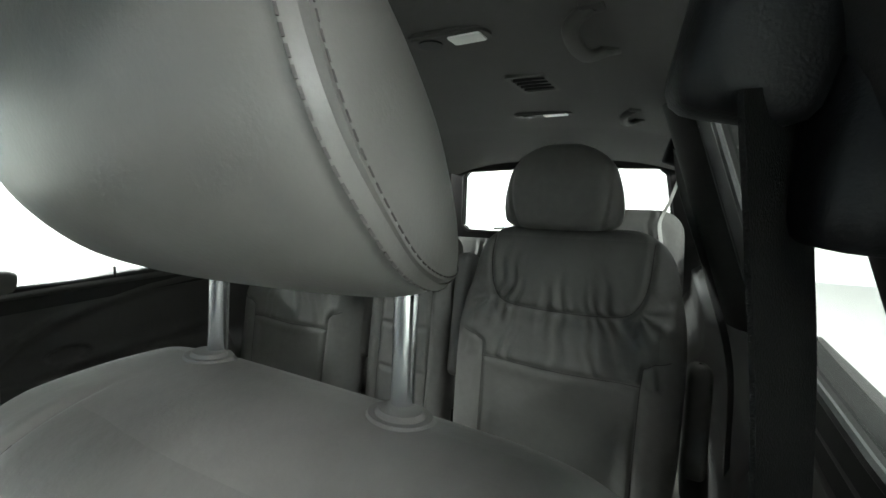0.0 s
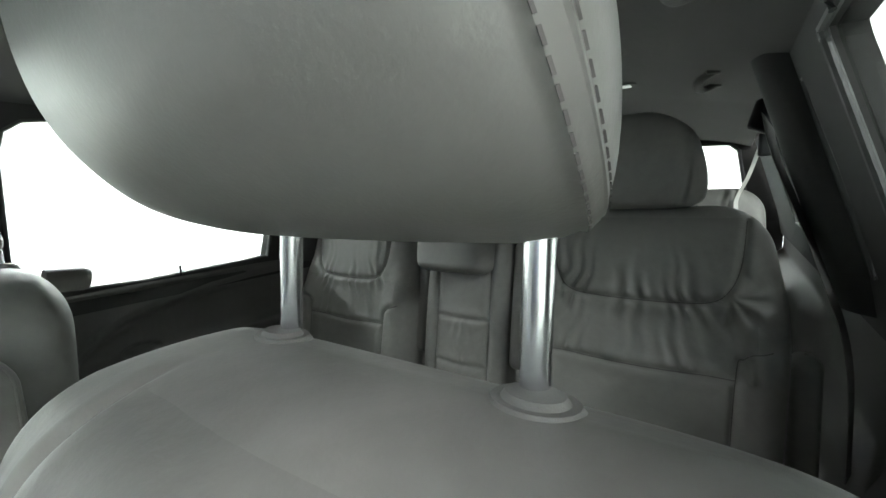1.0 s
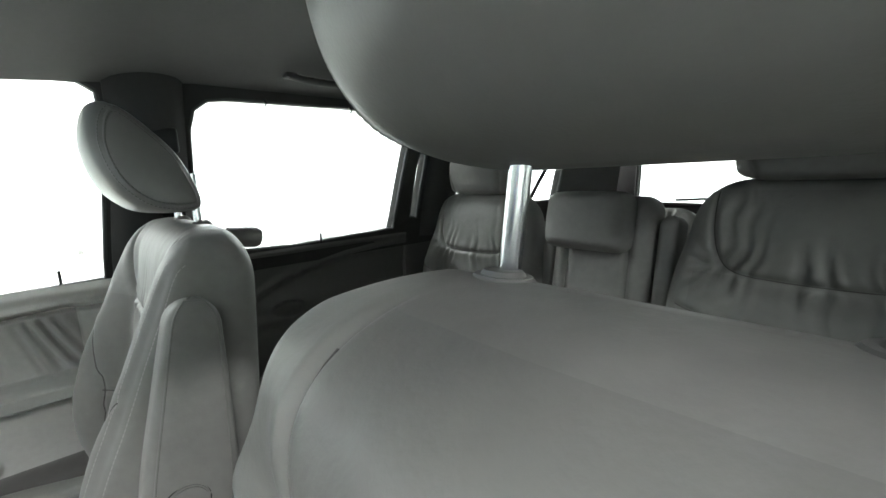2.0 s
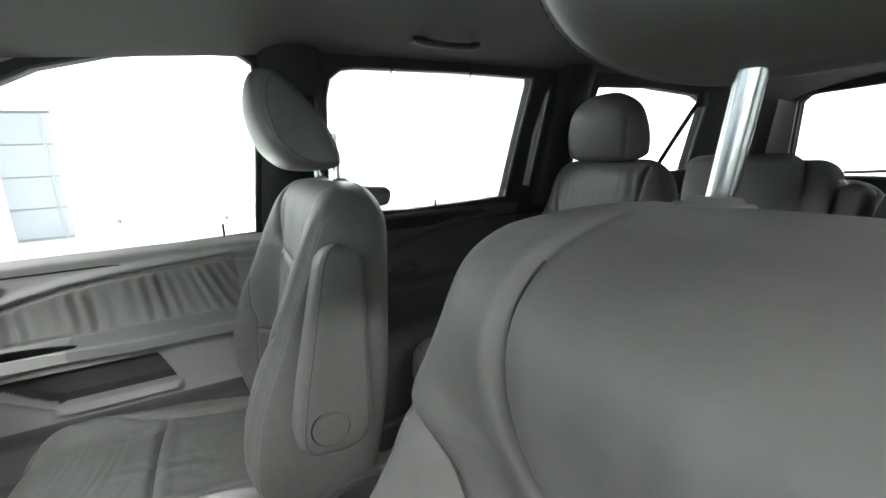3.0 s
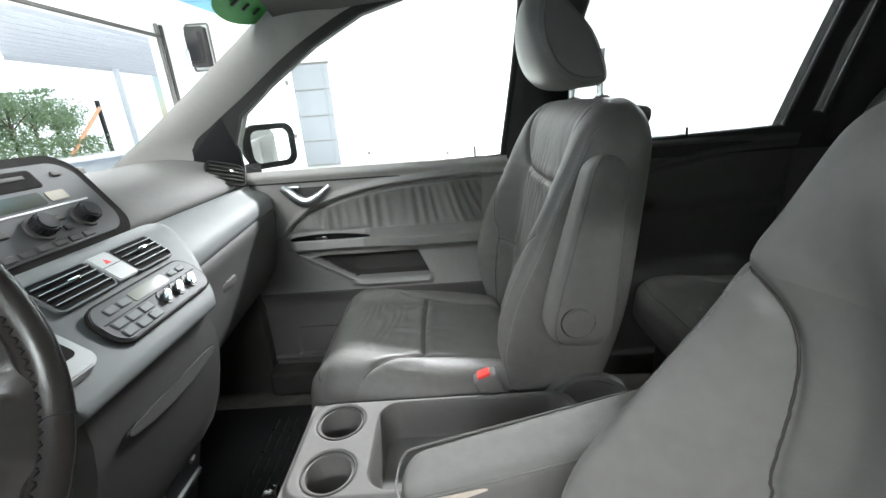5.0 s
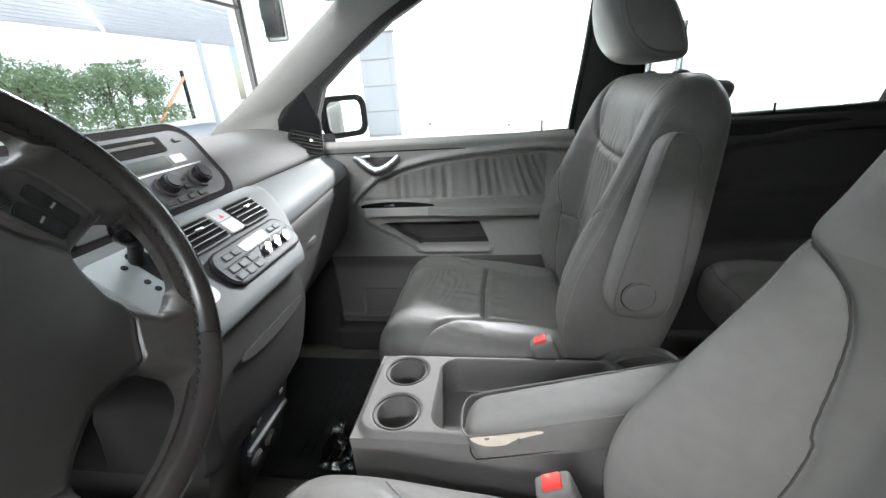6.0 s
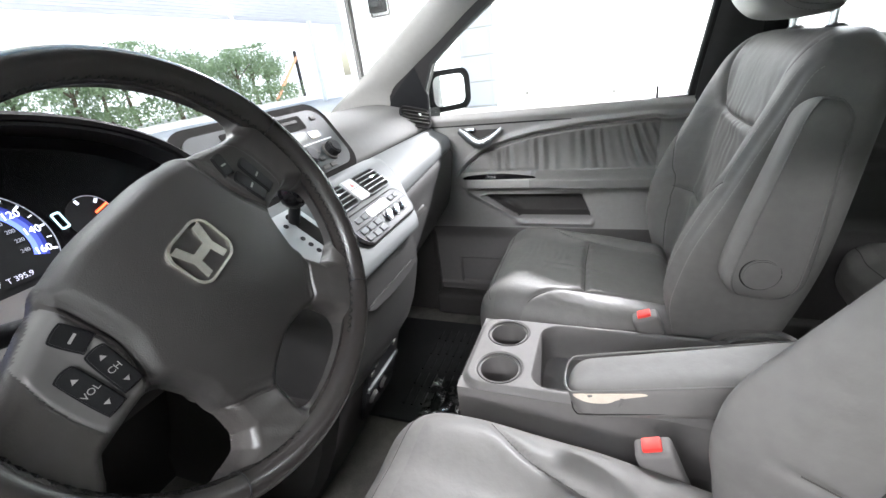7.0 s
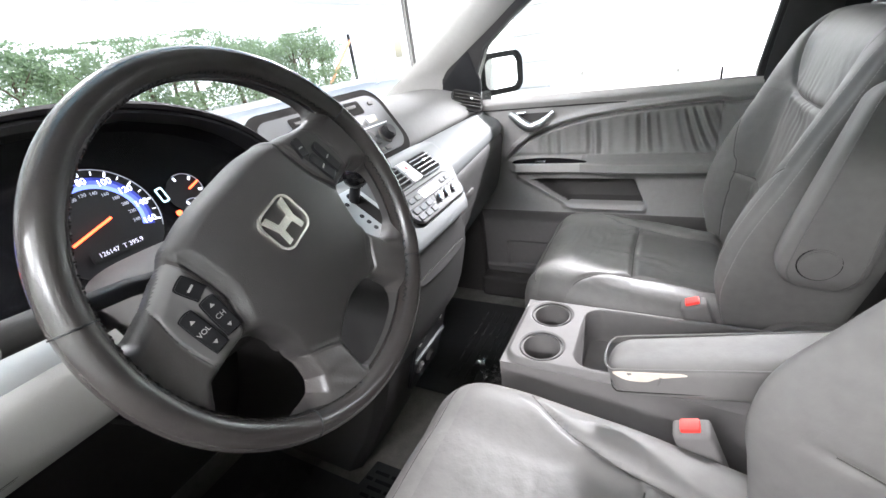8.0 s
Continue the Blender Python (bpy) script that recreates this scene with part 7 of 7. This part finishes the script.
bmesh.ops.translate(bm, verts=[g for g in r["geom"] if isinstance(g, bmesh.types.BMVert)], vec=(0, 0.0015, -0.001))
part("sticker_sheet", bm, GREEN, ov)
for i in range(3):
    q = Vector(shield_point(0.045 + 0.026 * i, 0.918)) + Vector((0, 0.016, -0.009))
    part("sticker_mark", box((0.012, 0.022, 0.003), (0, 0, 0), 0.002, 1, Matrix.Translation(q) @ pose(0, 0, 0, 35)), BLACK, ov)

# ---- workshop fittings ----
dw = thing("workshop_door", pose(GX0, -3.8, 0), "pale panelled door standing ajar in the wall", "door")
part("leaf", box((0.05, 0.98, 2.7), (GX0 + 0.10, -3.76, 1.36), 0.008), DOOR_PAINT, dw)
for z in (0.04, 0.70, 1.38, 2.06):
    part("rail", box((0.02, 0.96, 0.03), (GX0 + 0.132, -3.76, z + 0.02), 0.004, 1), TAUPE, dw)
part("stile", box((0.03, 0.05, 2.7), (GX0 + 0.135, -3.40, 1.36), 0.004, 1), DOOR_PAINT, dw)
for z in (0.9, 2.3):
    part("hinge", box((0.03, 0.08, 0.12), (GX0 + 0.14, -4.42, z), 0.01, 1), TAUPE, dw)
part("lintel", box((0.06, 1.22, 0.06), (GX0 + 0.03, -3.85, 2.75), 0.005, 1), TAUPE, dw)
un = thing("door_opener", pose(GX0 + 0.25, -7.0, 3.1), "dark wall-mounted door opener unit", "door opener")
part("case", box((0.30, 0.46, 0.95), (GX0 + 0.16, -6.55, 3.32), 0.04, 2), PILLAR_DARK, un)
part("frame", ring_panel(rounded(0.62, 1.16, 0.06), rounded(0.54, 1.08, 0.04), 0.05, Matrix.Translation((GX0 + 0.012, -6.55, 3.32)) @ Matrix(((0, 0, 1, 0), (1, 0, 0, 0), (0, 1, 0, 0), (0, 0, 0, 1)))), TAUPE, un)
part("lever", box((0.06, 0.10, 0.42), (GX0 + 0.46, -6.72, 3.02), 0.01, 1), STEEL, un)
part("cover", box((0.10, 0.36, 0.7), (GX0 + 0.38, -6.55, 3.3), 0.03, 2), BLACK, un)
jb = thing("door_track", pose(GX0 + 0.15, GY0 + 0.05, 0), "steel door track beside the vehicle doorway", "door track")
for k in range(2):
    part("rail", box((0.07, 0.07, 3.9), (GX0 + 0.12 + 0.20 * k, GY0 + 0.05, 1.96), 0.004, 1), TAUPE if k else TAUPE_DARK, jb)
hd = thing("door_header", pose(-6, GY0 + 0.05, 3.6), "grey steel bar over the vehicle doorway", "door header")
part("bar", box((13.9, 0.08, 0.07), (-4.6, GY0 + 0.05, 3.62), 0.005, 1), TAUPE_DARK, hd)
for x, z in ((-11.74, 0.28), (-11.74, 0.13)):
    hk = thing("wall_hook", pose(GX0, -2.44 if z > 0.2 else -0.18, z + 0.02), "small grey wall bracket", "wall bracket", "wall brackets")
    part("plate", box((0.05, 0.09, 0.10), (GX0 + 0.024, -2.44 if z > 0.2 else -0.18, z), 0.01, 1), TAUPE, hk)
# fittings for the added overhead lamps, out of view
for tx, ty, power in FILL_LAMPS:
    fx = thing("light_fitting", pose(tx, ty, GH), "white ceiling fitting added over an unseen fill lamp", "light fitting", "ceiling lights")
    part("body", box((0.55, 2.45, 0.06), (tx, ty, GH - 0.032), 0.01, 1), WALL_PAINT, fx)
bd = thing("notice_board", pose(3.35, GY1 - 0.02, 1.2), "pale framed notice board on the workshop wall", "notice board")
part("panel", box((1.42, 0.02, 1.42), (3.35, GY1 - 0.014, 1.98), 0.004, 1), GREY_PAINT, bd)
part("frame", ring_panel(rounded(1.52, 1.52, 0.02), rounded(1.40, 1.40, 0.012), 0.04, pose(3.35, GY1 - 0.004, 1.98, 90)), TAUPE, bd)
for k in range(5):
    part("printed_line", box((1.0 - 0.16 * (k % 3), 0.003, 0.05), (3.28, GY1 - 0.0265, 2.40 - 0.2 * k)), DOOR_PAINT, bd, smooth=False)
# cabinet by the east wall
cab = thing("tool_cabinet", pose(5.9, 7.4, 0), "grey steel cupboard against the workshop wall", "cabinet")
part("body", box((0.9, 1.6, 2.0), (5.9, 7.4, 1.012), 0.02), DOOR_PAINT, cab)
for k in (-0.4, 0.4):
    part("door", box((0.02, 0.76, 1.9), (5.44, 7.4 + k, 1.02), 0.006, 1), DOOR_PAINT, cab)

# ---- outside: canopy, hedge and trees ----
CANOPY = bpy.data.materials.new("translucent_sheet")
CANOPY.use_nodes = True
cn, cl2 = CANOPY.node_tree.nodes, CANOPY.node_tree.links
tl, mx = cn.new("ShaderNodeBsdfTranslucent"), cn.new("ShaderNodeMixShader")
tl.inputs["Color"].default_value = (0.8, 0.82, 0.83, 1)
mx.inputs[0].default_value = 0.6
cn["Principled BSDF"].inputs["Base Color"].default_value = (0.8, 0.81, 0.82, 1)
cl2.new(cn["Principled BSDF"].outputs[0], mx.inputs[1])
cl2.new(tl.outputs[0], mx.inputs[2])
cl2.new(mx.outputs[0], cn["Material Output"].inputs["Surface"])
can = thing("canopy", pose(-6, -16, 0), "white ribbed canopy roof over the forecourt", "canopy")
part("roof", sheet(lambda u, v: (-26 + 34 * u, -8.4 - 8.0 * v, 4.42), 4, 4), CANOPY, can, smooth=False)
RIB = material("grey_canopy_rib", (0.62, 0.62, 0.64), 0.6, vary=0.08, scale=2)
for i in range(14):
    part("rib", box((34, 0.08, 0.12), (-9, -8.7 - 0.57 * i, 4.34)), RIB, can, smooth=False)
part("edge_beam", box((34, 0.14, 0.22), (-9, -16.45, 4.30)), RIB, can, smooth=False)
for x in (-22, 6):
    part("post", box((0.2, 0.2, 4.38), (x, -16.2, 2.19)), WALL_PAINT, can, smooth=False)
LEAF = material("green_leaf", (0.115, 0.145, 0.095), 0.6, vary=0.45, scale=1.2)
ln, ll = LEAF.node_tree.nodes, LEAF.node_tree.links
lt, lm = ln.new("ShaderNodeBsdfTranslucent"), ln.new("ShaderNodeMixShader")
lt.inputs["Color"].default_value = (0.34, 0.46, 0.26, 1)
lm.inputs[0].default_value = 0.6
ll.new(ln["Principled BSDF"].outputs[0], lm.inputs[1])
ll.new(lt.outputs[0], lm.inputs[2])
ll.new(lm.outputs[0], ln["Material Output"].inputs["Surface"])
BARK = material("bark", (0.12, 0.09, 0.06), 0.9, vary=0.3, scale=8, relief=0.5, relief_scale=20)
rng = np.random.default_rng(7)


def tree(x, y, height, spread, name="tree"):
    tr = thing(name, pose(x, y, 0), "leafy green tree beyond the forecourt", "tree", "trees")
    part("trunk", sweep(smooth_line([(x, y, -0.02), (x + 0.08, y, height * 0.3), (x - 0.05, y + 0.05, height * 0.7)], 6), 0.14, 10, False, 1.0, (0, 1, 0), lambda t: 1 - 0.6 * t), BARK, tr)
    for k in range(4):
        a = 1.57 * k + 0.4
        part("limb", sweep(smooth_line([(x, y, height * 0.45), (x + spread * 0.4 * math.cos(a), y + spread * 0.4 * math.sin(a), height * 0.62), (x + spread * 0.7 * math.cos(a), y + spread * 0.7 * math.sin(a), height * 0.72)], 5), 0.05, 8, False, 1, (0.3, 0.4, 1), lambda t: 1 - 0.7 * t), BARK, tr)
    n = 2600
    clumps = rng.normal(size=(26, 3)) * np.array([spread * 0.5, spread * 0.5, height * 0.18]) + np.array([x, y, height * 0.70])
    c = clumps[rng.integers(0, 26, n)] + rng.normal(size=(n, 3)) * np.array([0.34, 0.34, 0.26])
    c[:, 2] = np.clip(c[:, 2], 0.3, height)
    d1 = rng.normal(size=(n, 3))
    d1 /= np.linalg.norm(d1, axis=1)[:, None]
    d2 = np.cross(d1, rng.normal(size=(n, 3)))
    d2 /= np.linalg.norm(d2, axis=1)[:, None]
    s = rng.uniform(0.06, 0.13, (n, 1))
    quad = np.stack([c - d1 * s, c - d2 * s * 0.5, c + d1 * s, c + d2 * s * 0.5], 1).reshape(-1, 3)
    me = bpy.data.meshes.new("crown")
    me.from_pydata(quad.tolist(), [], np.arange(4 * n).reshape(n, 4).tolist())
    part("crown", me, LEAF, tr, smooth=False)
    return tr


for i, (x, h, w) in enumerate(((-28.5, 3.6, 1.5), (-26.2, 3.9, 1.7), (-24, 3.8, 1.6), (-22.2, 3.5, 1.6), (-20.5, 3.7, 1.7), (-18.8, 4.0, 1.6), (-17.0, 4.1, 1.7), (-15.2, 3.6, 1.6), (-13.4, 3.9, 1.6),
                               (-11.6, 3.8, 1.6), (-9.8, 3.7, 1.5), (-8.0, 4.0, 1.6), (-6.2, 3.7, 1.5), (-4.0, 3.8, 1.6), (-1.6, 3.9, 1.6))):
    tree(x, -25.8 + 0.7 * (i % 3), h, w)


def hedge(x0, x1, y, height):
    """A clipped hedge of many small leaves over dark stems."""
    n = 9000
    c = np.stack([rng.uniform(x0, x1, n), y + rng.normal(size=n) * 0.35, rng.uniform(0.02, 1.0, n) ** 0.8 * height], 1)
    c[:, 2] *= 0.82 + 0.18 * np.sin(c[:, 0] * 2.3) * np.sin(c[:, 0] * 0.9 + 1)
    d1 = rng.normal(size=(n, 3))
    d1 /= np.linalg.norm(d1, axis=1)[:, None]
    d2 = np.cross(d1, rng.normal(size=(n, 3)))
    d2 /= np.linalg.norm(d2, axis=1)[:, None]
    s = rng.uniform(0.06, 0.12, (n, 1))
    quad = np.stack([c - d1 * s, c - d2 * s * 0.6, c + d1 * s, c + d2 * s * 0.6], 1).reshape(-1, 3)
    me = bpy.data.meshes.new("hedge")
    me.from_pydata(quad.tolist(), [], np.arange(4 * n).reshape(n, 4).tolist())
    return tagged(part("hedge", me, LEAF, smooth=False), "dense green hedge along the edge of the forecourt", "hedge", kind="stuff")


hedge(-30, 0, -24.2, 1.5)
# leaning orange boom on its dark post
PLANK = material("faded_orange_paint", (0.62, 0.30, 0.16), 0.6, vary=0.15, scale=3)
boom = thing("barrier", pose(-30.6, -24.4, 0), "faded orange barrier boom leaning on a dark post", "barrier")
part("post", box((0.22, 0.22, 3.5), (-30.9, -24.45, 1.748), 0.02, 1), PILLAR_DARK, boom)
part("boom", sweep([(-26.9, -24.0, 0.10), (-30.8, -24.3, 3.0)], 0.11, 8, False, 1.0, (0, 1, 0)), PLANK, boom, "faded orange boom")
# fluorescent tube under the canopy
ft = thing("canopy_light", pose(-13.5, -15.2, 4.3), "white fluorescent tube under the canopy", "light fitting")
part("tube", sweep([(-16.0, -15.9, 4.16), (-11.6, -12.2, 4.16)], 0.05, 10), glow("tube_white", (1.0, 1.0, 1.0), 3.0), ft)
for k in (0.1, 0.9):
    part("bracket", box((0.05, 0.05, 0.12), (-16.0 + 4.4 * k, -15.9 + 3.7 * k, 4.235)), RIB, ft, smooth=False)
# Added glowing sheet that stands for the washed-out daylight beyond the trees.
backdrop = part("backdrop", box((90, 0.2, 26), (-11, -36, 12.9)), glow("backdrop_glow", (0.92, 0.96, 1.0), 0.62), smooth=False)
tagged(backdrop, "glowing white sheet for the bright distance beyond the trees", "backdrop", kind="structure")
